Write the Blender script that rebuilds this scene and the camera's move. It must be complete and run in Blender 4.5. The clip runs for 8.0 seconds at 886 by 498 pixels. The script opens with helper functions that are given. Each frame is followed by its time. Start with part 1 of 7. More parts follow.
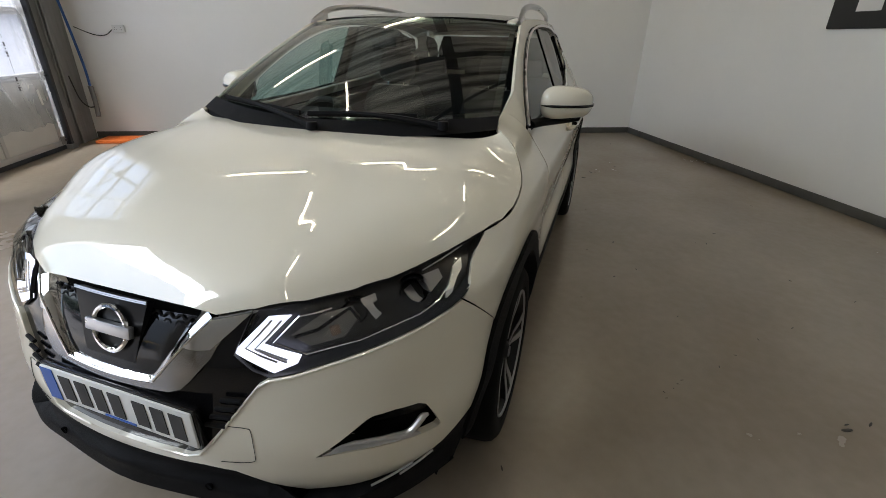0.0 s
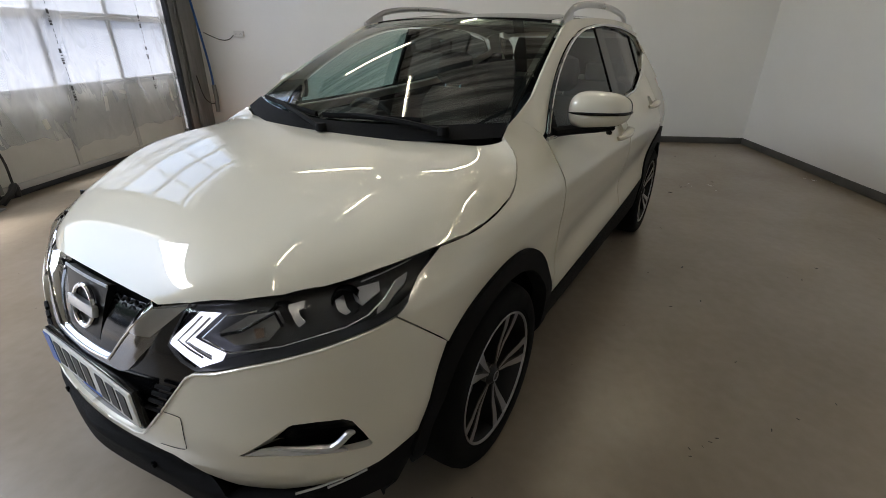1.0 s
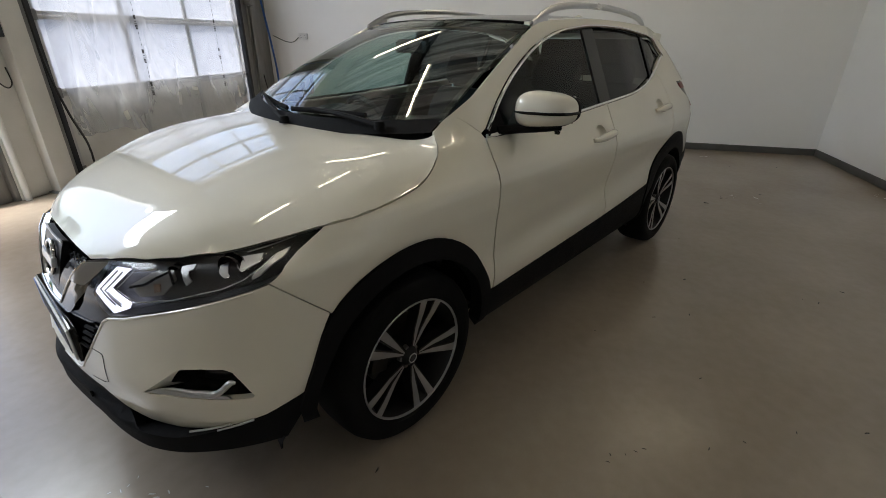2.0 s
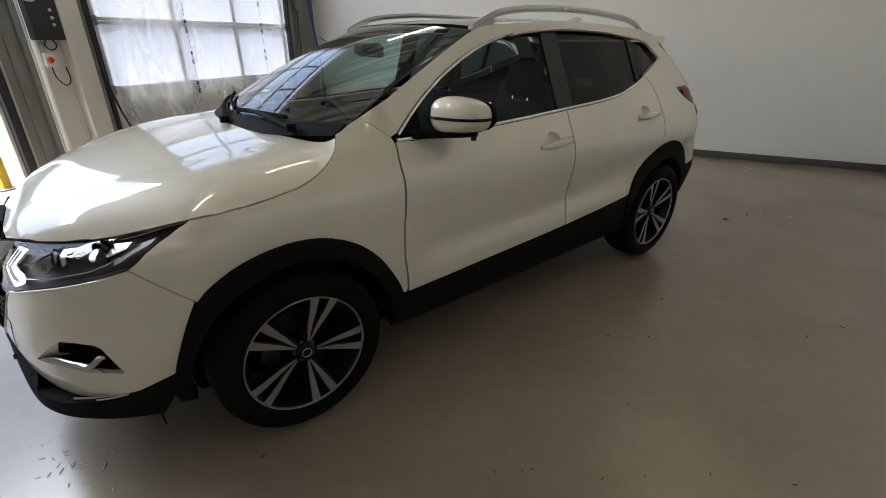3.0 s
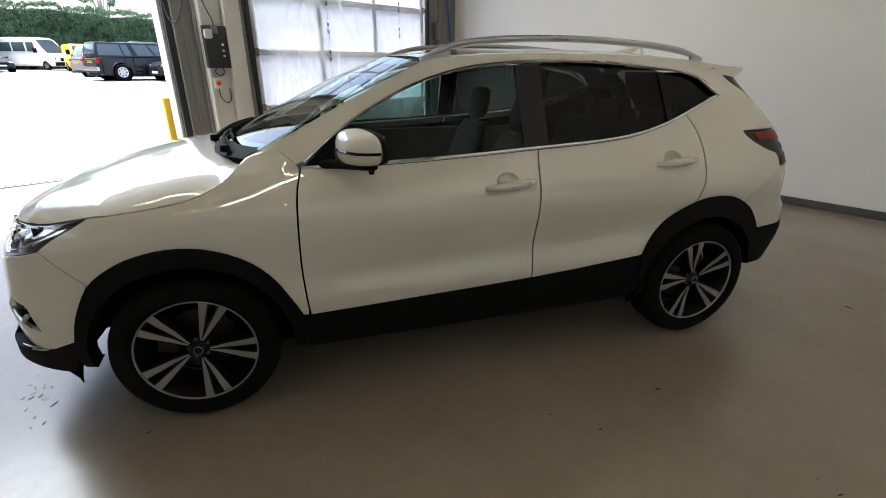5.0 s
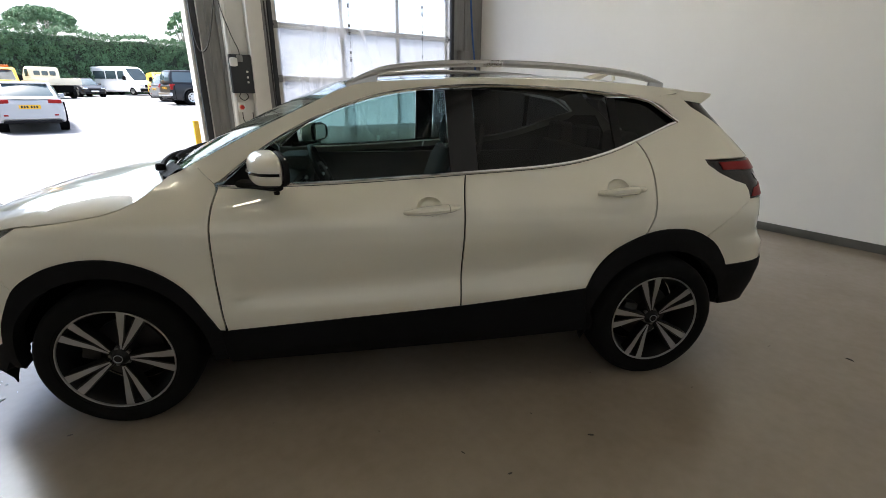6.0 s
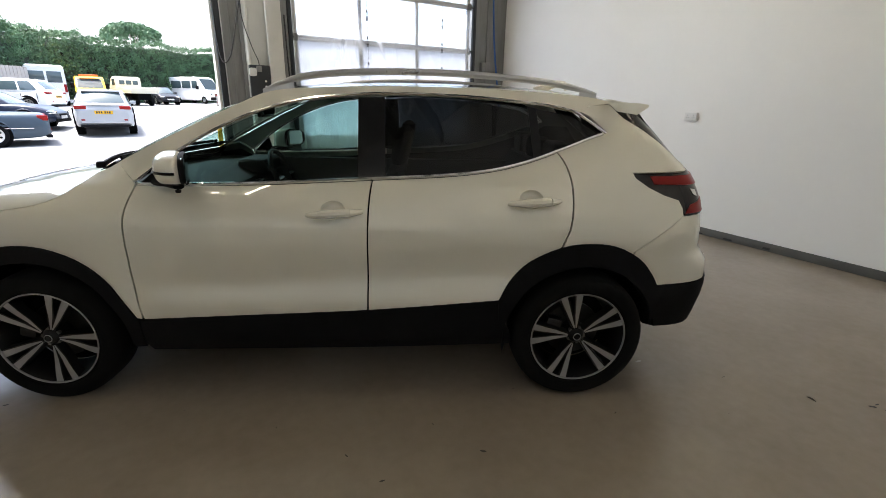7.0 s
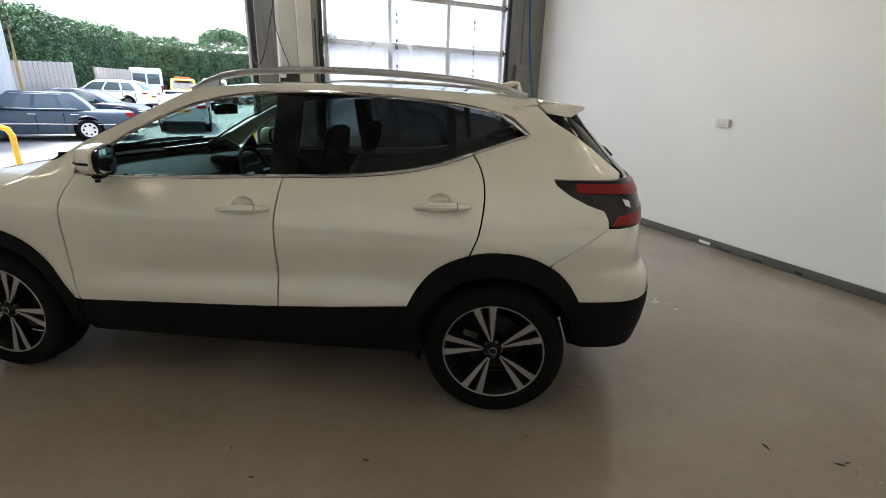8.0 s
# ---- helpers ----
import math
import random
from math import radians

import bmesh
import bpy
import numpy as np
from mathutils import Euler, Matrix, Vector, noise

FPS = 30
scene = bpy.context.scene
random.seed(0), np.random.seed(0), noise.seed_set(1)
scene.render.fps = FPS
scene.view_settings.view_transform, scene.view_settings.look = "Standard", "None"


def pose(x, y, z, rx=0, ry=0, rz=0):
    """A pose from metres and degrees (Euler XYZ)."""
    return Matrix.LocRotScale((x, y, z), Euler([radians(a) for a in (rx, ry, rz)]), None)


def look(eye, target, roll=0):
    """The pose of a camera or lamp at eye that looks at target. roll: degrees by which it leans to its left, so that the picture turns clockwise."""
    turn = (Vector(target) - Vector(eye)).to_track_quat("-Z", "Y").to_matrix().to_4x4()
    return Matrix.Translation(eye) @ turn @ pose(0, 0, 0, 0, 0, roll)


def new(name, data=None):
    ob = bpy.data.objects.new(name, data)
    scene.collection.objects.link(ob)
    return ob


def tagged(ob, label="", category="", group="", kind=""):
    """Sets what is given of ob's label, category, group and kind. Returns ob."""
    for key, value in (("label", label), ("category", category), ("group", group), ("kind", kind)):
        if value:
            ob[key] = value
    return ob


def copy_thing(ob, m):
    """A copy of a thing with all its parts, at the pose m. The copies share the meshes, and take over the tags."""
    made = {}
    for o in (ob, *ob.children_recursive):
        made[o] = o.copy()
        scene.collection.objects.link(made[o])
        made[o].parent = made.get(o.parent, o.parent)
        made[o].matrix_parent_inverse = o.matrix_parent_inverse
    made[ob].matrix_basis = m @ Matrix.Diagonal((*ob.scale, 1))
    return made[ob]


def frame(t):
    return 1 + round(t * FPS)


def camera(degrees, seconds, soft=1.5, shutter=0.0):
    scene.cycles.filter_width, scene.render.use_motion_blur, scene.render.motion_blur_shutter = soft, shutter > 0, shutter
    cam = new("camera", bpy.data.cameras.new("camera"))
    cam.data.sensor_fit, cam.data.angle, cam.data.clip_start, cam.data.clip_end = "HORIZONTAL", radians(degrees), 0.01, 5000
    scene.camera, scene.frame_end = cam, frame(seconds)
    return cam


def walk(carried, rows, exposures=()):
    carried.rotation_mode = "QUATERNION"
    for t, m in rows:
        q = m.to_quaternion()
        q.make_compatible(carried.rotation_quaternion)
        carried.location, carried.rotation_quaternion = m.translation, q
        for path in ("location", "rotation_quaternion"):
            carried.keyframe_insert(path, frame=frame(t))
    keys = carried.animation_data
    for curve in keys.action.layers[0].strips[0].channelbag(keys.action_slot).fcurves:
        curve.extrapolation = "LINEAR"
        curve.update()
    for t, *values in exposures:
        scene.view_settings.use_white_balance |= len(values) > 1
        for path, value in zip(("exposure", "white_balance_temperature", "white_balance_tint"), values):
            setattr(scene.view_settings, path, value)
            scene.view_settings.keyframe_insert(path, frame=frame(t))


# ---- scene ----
cam = camera(88.5, 8.0, soft=0.6)
PATH = [
    (0, (-1.394, 0.47, 1.452), (0.399, 0.2, 0.609), 1.1),
    (0.5, (-1.361, 0.255, 1.46), (0.452, 0.225, 0.616), 0.8),
    (1, (-1.319, 0.074, 1.455), (0.488, 0.232, 0.613), 0.5),
    (1.5, (-1.366, -0.215, 1.452), (0.419, 0.112, 0.612), 0.7),
    (2, (-1.337, -0.474, 1.454), (0.42, -0.012, 0.617), 0.4),
    (2.2, (-1.288, -0.595, 1.46), (0.456, -0.086, 0.623), 0.3),
    (3.5, (-0.984, -1.326, 1.487), (0.603, -0.445, 0.647), 0.5),
    (4, (-0.748, -1.518, 1.505), (0.735, -0.472, 0.665), 0.6),
    (4.5, (-0.576, -1.774, 1.504), (0.8, -0.563, 0.702), 0.4),
    (5.8, (-0.013, -2.202, 1.517), (1.155, -0.725, 0.842), 0.5),
    (6, (0.093, -2.305, 1.503), (1.233, -0.799, 0.846), 0.5),
    (6.5, (0.335, -2.56, 1.517), (1.386, -0.978, 0.89), 0.8),
    (7, (0.662, -2.698, 1.493), (1.625, -1.056, 0.878), 1.2),
    (7.5, (1.004, -2.833, 1.484), (1.861, -1.131, 0.875), 1.6),
    (8, (1.366, -2.966, 1.492), (2.075, -1.196, 0.884), 1.9),
]
walk(cam, [(t, look(eye, target, roll)) for t, eye, target, roll in PATH],
     ((0, 1.36), (2, 1.26), (3.5, 1.48), (4.5, 1.56), (6, 1.64), (7, 1.79), (8, 1.88)))

# ---- light ----
world = bpy.data.worlds.new("world")
scene.world = world
world.use_nodes = True
wn = world.node_tree
sky = wn.nodes.new("ShaderNodeTexSky")
sky.sky_type, sky.sun_disc = "NISHITA", False
sky.sun_elevation, sky.sun_rotation = radians(69), radians(-56)
sky.air_density, sky.dust_density, sky.ozone_density = 1.0, 4.0, 1.0
cloud = wn.nodes.new("ShaderNodeHueSaturation")
cloud.inputs["Saturation"].default_value = 0.9
wn.links.new(sky.outputs[0], cloud.inputs["Color"])
wn.links.new(cloud.outputs[0], wn.nodes["Background"].inputs[0])
wn.nodes["Background"].inputs[1].default_value = 0.23

sun = new("sun", bpy.data.lights.new("sun", "SUN"))
sun.data.energy, sun.data.angle, sun.data.color = 4.2, radians(12), (1.0, 0.99, 0.975)
sun.matrix_basis = look((0, 0, 0), (0.30, -0.20, -0.93))

# skylight that falls in through the upper part of the open bay
bay = new("bay_daylight", bpy.data.lights.new("bay_daylight", "AREA"))
bay.data.shape, bay.data.size, bay.data.size_y = "RECTANGLE", 3.4, 0.62
bay.data.energy, bay.data.color = 50.0, (0.88, 0.95, 1.0)
bay.matrix_basis = look((-0.48, 4.56, 3.72), (-0.48, 0.6, 0.4))

# ---- building tools ----
from mathutils.geometry import delaunay_2d_cdt


def curve(*pairs):
    """A smooth function through (x, y) pairs, straight beyond its ends."""
    xs, ys = np.array([p[0] for p in pairs], float), np.array([p[1] for p in pairs], float)
    n, h = len(xs), np.diff(xs)
    d = np.diff(ys) / h
    m = np.zeros(n)
    m[0], m[-1] = d[0], d[-1]
    for k in range(1, n - 1):
        if d[k - 1] * d[k] > 0:
            a, b = 2 * h[k] + h[k - 1], h[k] + 2 * h[k - 1]
            m[k] = (a + b) / (a / d[k - 1] + b / d[k])

    def value(x):
        x = float(x)
        if x <= xs[0]:
            return ys[0] + m[0] * (x - xs[0])
        if x >= xs[-1]:
            return ys[-1] + m[-1] * (x - xs[-1])
        k = int(np.searchsorted(xs, x) - 1)
        t = (x - xs[k]) / h[k]
        return (ys[k] * (2 * t ** 3 - 3 * t * t + 1) + h[k] * m[k] * (t ** 3 - 2 * t * t + t)
                + ys[k + 1] * (3 * t * t - 2 * t ** 3) + h[k] * m[k + 1] * (t ** 3 - t * t))
    return value


def smooth_line(points, per=6, closed=False):
    """A Catmull-Rom line through points of any dimension."""
    p = [np.array(q, float) for q in points]
    n, out = len(p), []
    last = n if closed else n - 1
    for k in range(last):
        a, b, c, d = (p[(k - 1) % n], p[k], p[(k + 1) % n], p[(k + 2) % n])
        if not closed:
            a = p[k - 1] if k else 2 * b - c
            d = p[k + 2] if k + 2 < n else 2 * c - b
        for i in range(per):
            t = i / per
            out.append(0.5 * (2 * b + (c - a) * t + (2 * a - 5 * b + 4 * c - d) * t * t + (3 * b - a - 3 * c + d) * t ** 3))
    if not closed:
        out.append(p[-1])
    return out


def link(name, bm, material, parent=None, label="", smooth=True):
    """One bmesh as one mesh object."""
    mesh = bpy.data.meshes.new(name)
    bm.to_mesh(mesh)
    bm.free()
    for m in material if isinstance(material, (list, tuple)) else [material]:
        mesh.materials.append(m)
    if smooth:
        mesh.shade_smooth()
        mesh.set_sharp_from_angle(angle=radians(32))
    ob = new(name, mesh)
    if parent:
        ob.parent = parent
    return tagged(ob, label)


def part(name, bm, material, parent, label="", smooth=True):
    return link(name, bm, material, parent, label, smooth)


def thing(name, label, category, m=None, group="", kind=""):
    ob = new(name)
    ob.empty_display_size = 0.1
    if m is not None:
        ob.matrix_basis = m
    return tagged(ob, label, category, group, kind)


def add_box(bm, x0, x1, y0, y1, z0, z1, bevel=0.0, m=None, seg=2):
    made = bmesh.ops.create_cube(bm, size=1)["verts"]
    for v in made:
        v.co = Vector(((x0 + x1) / 2 + v.co.x * (x1 - x0), (y0 + y1) / 2 + v.co.y * (y1 - y0), (z0 + z1) / 2 + v.co.z * (z1 - z0)))
        if m is not None:
            v.co = m @ v.co
    if bevel:
        edges = list({e for v in made for e in v.link_edges})
        bmesh.ops.bevel(bm, geom=edges, offset=bevel, segments=seg, affect="EDGES", profile=0.6)
    return bm


def box(*a, **k):
    return add_box(bmesh.new(), *a, **k)


def add_tube(bm, points, radius, sides=8, closed=False, flat=1.0):
    """A round bar along points; radius may be a number or one a point; flat squeezes it upright."""
    p = [Vector(q) for q in points]
    n, rings = len(p), []
    for k, q in enumerate(p):
        a = p[(k - 1) % n] if closed or k else q
        b = p[(k + 1) % n] if closed or k < n - 1 else q
        d = (b - a).normalized()
        s = d.cross(Vector((0, 0, 1)))
        s = s.normalized() if s.length > 1e-3 else Vector((1, 0, 0))
        u = s.cross(d).normalized()
        r = radius[k] if isinstance(radius, (list, tuple)) else radius
        rings.append([bm.verts.new(q + r * (math.cos(2 * math.pi * i / sides) * s + flat * math.sin(2 * math.pi * i / sides) * u)) for i in range(sides)])
    for k in range(n if closed else n - 1):
        a, b = rings[k], rings[(k + 1) % n]
        for i in range(sides):
            bm.faces.new((a[i], a[(i + 1) % sides], b[(i + 1) % sides], b[i]))
    if not closed:
        bm.faces.new(rings[0][::-1])
        bm.faces.new(rings[-1])
    return bm


def tube(*a, **k):
    return add_tube(bmesh.new(), *a, **k)


def add_lathe(bm, profile, sides=48, m=None, arc=None):
    """Turns (radius, along) pairs round the local y axis, wholly or over arc (two angles in degrees)."""
    rings, n = [], sides + 1 if arc else sides
    for r, h in profile:
        ring = []
        for i in range(n):
            a = radians(arc[0] + (arc[1] - arc[0]) * i / sides) if arc else 2 * math.pi * i / sides
            co = Vector((r * math.cos(a), h, r * math.sin(a)))
            ring.append(bm.verts.new(m @ co if m is not None else co))
        rings.append(ring)
    for a, b in zip(rings, rings[1:]):
        for i in range(sides):
            bm.faces.new((a[i], a[(i + 1) % n], b[(i + 1) % n], b[i]))
    return bm


def lathe(*a, **k):
    return add_lathe(bmesh.new(), *a, **k)


def inside(px, py, poly):
    q = np.array(poly)
    x0, y0 = q[:, 0], q[:, 1]
    x1, y1 = np.roll(x0, -1), np.roll(y0, -1)
    c = np.zeros(len(px), bool)
    for a, b, d, e in zip(x0, y0, x1, y1):
        if b != e:
            c ^= ((b > py) != (e > py)) & (px < (d - a) * (py - b) / (e - b) + a)
    return c


def dense(poly, step, scale=(1, 1)):
    out = []
    for k, a in enumerate(poly):
        a, b = np.array(a, float), np.array(poly[(k + 1) % len(poly)], float)
        n = max(1, int(np.ceil(np.linalg.norm((b - a) * scale) / step)))
        out += [tuple(a + (b - a) * i / n) for i in range(n)]
    return out


def patch(name, outline, surf, material, parent, label="", step=0.035, holes=(), flange=0.014, lift=0.0, scale=(1, 1), keep=False):
    """A panel: the outline (in the surface's two parameters), filled finely, laid on the surface, with its edge turned in by flange.
    scale: metres for one unit of either parameter."""
    sc = np.array(scale, float)
    rim = dense(outline, step, sc)
    loops = [rim] + [dense(h, step, sc) for h in holes]
    q = np.array(rim)
    lo, hi = q.min(0), q.max(0)
    st = step / sc
    gx, gy = np.meshgrid(np.arange(lo[0] + st[0] / 2, hi[0], st[0]), np.arange(lo[1] + st[1] / 2, hi[1], st[1]))
    gx = gx + np.where(np.arange(gx.shape[0])[:, None] % 2, st[0] / 2, 0)
    px, py = gx.ravel(), gy.ravel()
    ok = inside(px, py, rim)
    for h in loops[1:]:
        ok &= ~inside(px, py, h)
    px, py = px[ok], py[ok]
    every = np.array([p for l in loops for p in l])
    near = np.ones(len(px), bool)
    for k in range(0, len(px), 400):
        d = np.hypot((px[k:k + 400, None] - every[None, :, 0]) * sc[0], (py[k:k + 400, None] - every[None, :, 1]) * sc[1])
        near[k:k + 400] = d.min(1) > 0.45 * step
    pts, edges = [Vector(p * sc) for p in every], []
    at = 0
    for l in loops:
        edges += [(at + k, at + (k + 1) % len(l)) for k in range(len(l))]
        at += len(l)
    pts += [Vector((x * sc[0], y * sc[1])) for x, y in zip(px[near], py[near])]
    vs, es, fs, *_ = delaunay_2d_cdt(pts, edges, [], 1, 1e-6)
    u = np.array([v[:] for v in vs]) / sc
    cen = np.array([np.mean([u[i] for i in f], axis=0) for f in fs])
    good = inside(cen[:, 0], cen[:, 1], rim)
    for h in loops[1:]:
        good &= ~inside(cen[:, 0], cen[:, 1], h)
    fs = [f for f, g in zip(fs, good) if g]
    e = 0.004 / sc
    co, no = [], []
    for a, b in u:
        p = Vector(surf(a, b))
        du = Vector(surf(a + e[0], b)) - Vector(surf(a - e[0], b))
        dv = Vector(surf(a, b + e[1])) - Vector(surf(a, b - e[1]))
        n = du.cross(dv)
        n = n.normalized() if n.length > 1e-9 else Vector((0, 0, 1))
        co.append(p)
        no.append(n)
    # the side that faces away from the middle of the thing
    mid = sum((c for c in co), Vector()) / len(co)
    mean = sum((n for n in no), Vector())
    out = Vector((mid.x * 0.6, mid.y * 1.4, mid.z - 0.75))
    turn = -1 if mean.dot(out) < 0 and not keep else 1
    no = [n * turn for n in no]
    co = [c + n * lift for c, n in zip(co, no)]
    faces = []
    for f in fs:
        a, b, c = f
        g = (co[b] - co[a]).cross(co[c] - co[a])
        faces.append(tuple(f) if g.dot(no[a]) > 0 else (a, c, b))
    normals = list(no)
    nb = len(co)
    if flange:
        count = {}
        for f in faces:
            for i in range(3):
                k = (f[i], f[(i + 1) % 3])
                count[k] = 1
        rimed = [(a, b) for a, b in count if (b, a) not in count]
        new_at = {}
        for a, b in rimed:
            for v in (a, b):
                if v not in new_at:
                    new_at[v] = (len(co), len(co) + 1)
                    co += [co[v].copy(), co[v] - no[v] * flange]
                    normals += [no[v], no[v]]
        side = []
        for a, b in rimed:
            (ta, ba), (tb, bb) = new_at[a], new_at[b]
            faces.append((ta, ba, bb, tb))
            n = (co[ba] - co[ta]).cross(co[tb] - co[ta])
            n = n.normalized() if n.length > 1e-9 else no[a]
            for v in (ta, ba, tb, bb):
                normals[v] = n
    mesh = bpy.data.meshes.new(name)
    mesh.from_pydata([c[:] for c in co], [], faces)
    mesh.validate()
    mesh.shade_smooth()
    if len(mesh.vertices) == len(normals):
        mesh.normals_split_custom_set_from_vertices([n[:] for n in normals])
    mesh.materials.append(material)
    ob = new(name, mesh)
    ob.parent = parent
    return tagged(ob, label)

# ---- materials ----
def mat(name, color, rough=0.5, metal=0.0, vary=0.0, scale=6.0, bump=0.0, bump_scale=60.0, coat=0.0, spec=0.5, second=None, stretch=(1, 1, 1), span=(0.32, 1.03)):
    """A Principled material: colour varied at two scales, roughness varied, fine relief."""
    m = bpy.data.materials.new(name)
    m.use_nodes = True
    t, p = m.node_tree, m.node_tree.nodes["Principled BSDF"]
    p.inputs["Base Color"].default_value = (*color, 1)
    p.inputs["Roughness"].default_value, p.inputs["Metallic"].default_value = rough, metal
    p.inputs["Specular IOR Level"].default_value, p.inputs["Coat Weight"].default_value = spec, coat
    p.inputs["Coat Roughness"].default_value = 0.03
    if not (vary or bump):
        return m
    tc, mp = t.nodes.new("ShaderNodeTexCoord"), t.nodes.new("ShaderNodeMapping")
    mp.inputs["Scale"].default_value = stretch
    t.links.new(tc.outputs["Object"], mp.inputs[0])
    if vary:
        big, small = t.nodes.new("ShaderNodeTexNoise"), t.nodes.new("ShaderNodeTexNoise")
        big.inputs["Scale"].default_value, small.inputs["Scale"].default_value = scale, scale * 14
        big.inputs["Detail"].default_value, small.inputs["Detail"].default_value = 6, 4
        for n in (big, small):
            t.links.new(mp.outputs[0], n.inputs["Vector"])
        add = t.nodes.new("ShaderNodeMath")
        add.operation = "MULTIPLY_ADD"
        add.inputs[1].default_value = 0.35
        t.links.new(small.outputs["Fac"], add.inputs[0])
        t.links.new(big.outputs["Fac"], add.inputs[2])
        ramp = t.nodes.new("ShaderNodeMapRange")
        ramp.inputs["From Min"].default_value, ramp.inputs["From Max"].default_value = span
        t.links.new(add.outputs[0], ramp.inputs["Value"])
        mix = t.nodes.new("ShaderNodeMix")
        mix.data_type = "RGBA"
        low = second or tuple(c * (1 - vary) for c in color)
        mix.inputs["A"].default_value, mix.inputs["B"].default_value = (*low, 1), (*color, 1)
        t.links.new(ramp.outputs[0], mix.inputs["Factor"])
        t.links.new(mix.outputs["Result"], p.inputs["Base Color"])
        rr = t.nodes.new("ShaderNodeMapRange")
        rr.inputs["To Min"].default_value, rr.inputs["To Max"].default_value = min(1, rough * 1.08), rough * 0.95
        t.links.new(ramp.outputs[0], rr.inputs["Value"])
        t.links.new(rr.outputs[0], p.inputs["Roughness"])
    if bump:
        n, b = t.nodes.new("ShaderNodeTexNoise"), t.nodes.new("ShaderNodeBump")
        n.inputs["Scale"].default_value, n.inputs["Detail"].default_value = bump_scale, 5
        b.inputs["Strength"].default_value, b.inputs["Distance"].default_value = bump, 0.004
        t.links.new(mp.outputs[0], n.inputs["Vector"])
        t.links.new(n.outputs["Fac"], b.inputs["Height"])
        t.links.new(b.outputs[0], p.inputs["Normal"])
    return m


def clear(name, tint=(1, 1, 1), gloss=0.02, ior=1.5):
    """A thin pane: it lets light through straight, tinted, and mirrors by Fresnel."""
    m = bpy.data.materials.new(name)
    m.use_nodes = True
    t = m.node_tree
    t.nodes.remove(t.nodes["Principled BSDF"])
    tr, gl, mx, lw = (t.nodes.new("ShaderNode" + k) for k in ("BsdfTransparent", "BsdfGlossy", "MixShader", "LayerWeight"))
    tr.inputs[0].default_value = (*tint, 1)
    gl.inputs["Roughness"].default_value = gloss
    lw.inputs["Blend"].default_value = 0.5
    power, ramp = t.nodes.new("ShaderNodeMath"), t.nodes.new("ShaderNodeMapRange")
    power.operation = "POWER"
    power.inputs[1].default_value = 5.0
    ramp.inputs["To Min"].default_value = ((ior - 1) / (ior + 1)) ** 2
    t.links.new(lw.outputs["Facing"], power.inputs[0])
    t.links.new(power.outputs[0], ramp.inputs["Value"])
    t.links.new(ramp.outputs[0], mx.inputs[0])
    t.links.new(tr.outputs[0], mx.inputs[1])
    t.links.new(gl.outputs[0], mx.inputs[2])
    t.links.new(mx.outputs[0], t.nodes["Material Output"].inputs[0])
    return m


def glow(name, color, strength):
    m = bpy.data.materials.new(name)
    m.use_nodes = True
    p = m.node_tree.nodes["Principled BSDF"]
    p.inputs["Base Color"].default_value = (*color, 1)
    p.inputs["Emission Color"].default_value, p.inputs["Emission Strength"].default_value = (*color, 1), strength
    return m


PAINT = mat("pearl_paint", (0.79, 0.75, 0.635), 0.42, coat=1.0)
PAINT.node_tree.nodes["Principled BSDF"].inputs["Coat IOR"].default_value = 1.95
PAINT.node_tree.nodes["Principled BSDF"].inputs["Coat Roughness"].default_value = 0.012
BLACK_PLASTIC = mat("black_plastic", (0.007, 0.007, 0.008), 0.7, vary=0.3, scale=9, bump=0.25, bump_scale=420, spec=0.13)
GLOSS_BLACK = mat("gloss_black", (0.005, 0.005, 0.006), 0.10, spec=0.4)
DARK = mat("dark_liner", (0.004, 0.004, 0.004), 0.95, vary=0.4, spec=0.05)
CHROME = mat("chrome", (0.78, 0.78, 0.79), 0.07, 1.0)
PANEL_BLACK = mat("satin_black_panel", (0.005, 0.005, 0.006), 0.32, spec=0.18)
V_SILVER = mat("dark_satin_chrome", (0.34, 0.34, 0.35), 0.16, 1.0)
SATIN = mat("satin_silver", (0.55, 0.55, 0.56), 0.28, 1.0, vary=0.05)
RUBBER = mat("tyre_rubber", (0.006, 0.006, 0.006), 0.85, vary=0.4, scale=12, bump=0.3, bump_scale=160, spec=0.15)
MACHINED = mat("machined_alloy", (0.44, 0.44, 0.45), 0.36, 0.9, vary=0.08, scale=20)
ALLOY_BLACK = mat("black_alloy", (0.007, 0.007, 0.008), 0.4, spec=0.3)
STEEL = mat("brake_steel", (0.25, 0.24, 0.23), 0.4, 0.9, vary=0.3, scale=20)
DISC = mat("dark_brake_metal", (0.05, 0.048, 0.046), 0.42, 0.8, vary=0.4, scale=20)
CLOTH = mat("seat_cloth", (0.011, 0.011, 0.012), 0.95, vary=0.3, scale=10, bump=0.4, bump_scale=300)
TRIM = mat("cabin_trim", (0.009, 0.009, 0.010), 0.7, vary=0.2, bump=0.2, bump_scale=300)
SCREEN_GLASS = clear("windscreen_glass", (0.70, 0.84, 0.80), ior=2.3)
SIDE_GLASS = clear("green_glass", (0.44, 0.60, 0.58), ior=1.38)
PRIVACY_GLASS = clear("privacy_glass", (0.08, 0.09, 0.095), ior=1.38)
LAMP_GLASS = clear("lamp_glass", (0.95, 0.96, 0.97), ior=1.38)
DRL = glow("running_light", (0.82, 0.84, 1.0), 0.6)
LAMP_BLACK = mat("lamp_black", (0.022, 0.022, 0.024), 0.38, spec=0.5, vary=0.4, scale=14)
RED_LENS = mat("red_lens", (0.24, 0.006, 0.005), 0.3, spec=0.25)
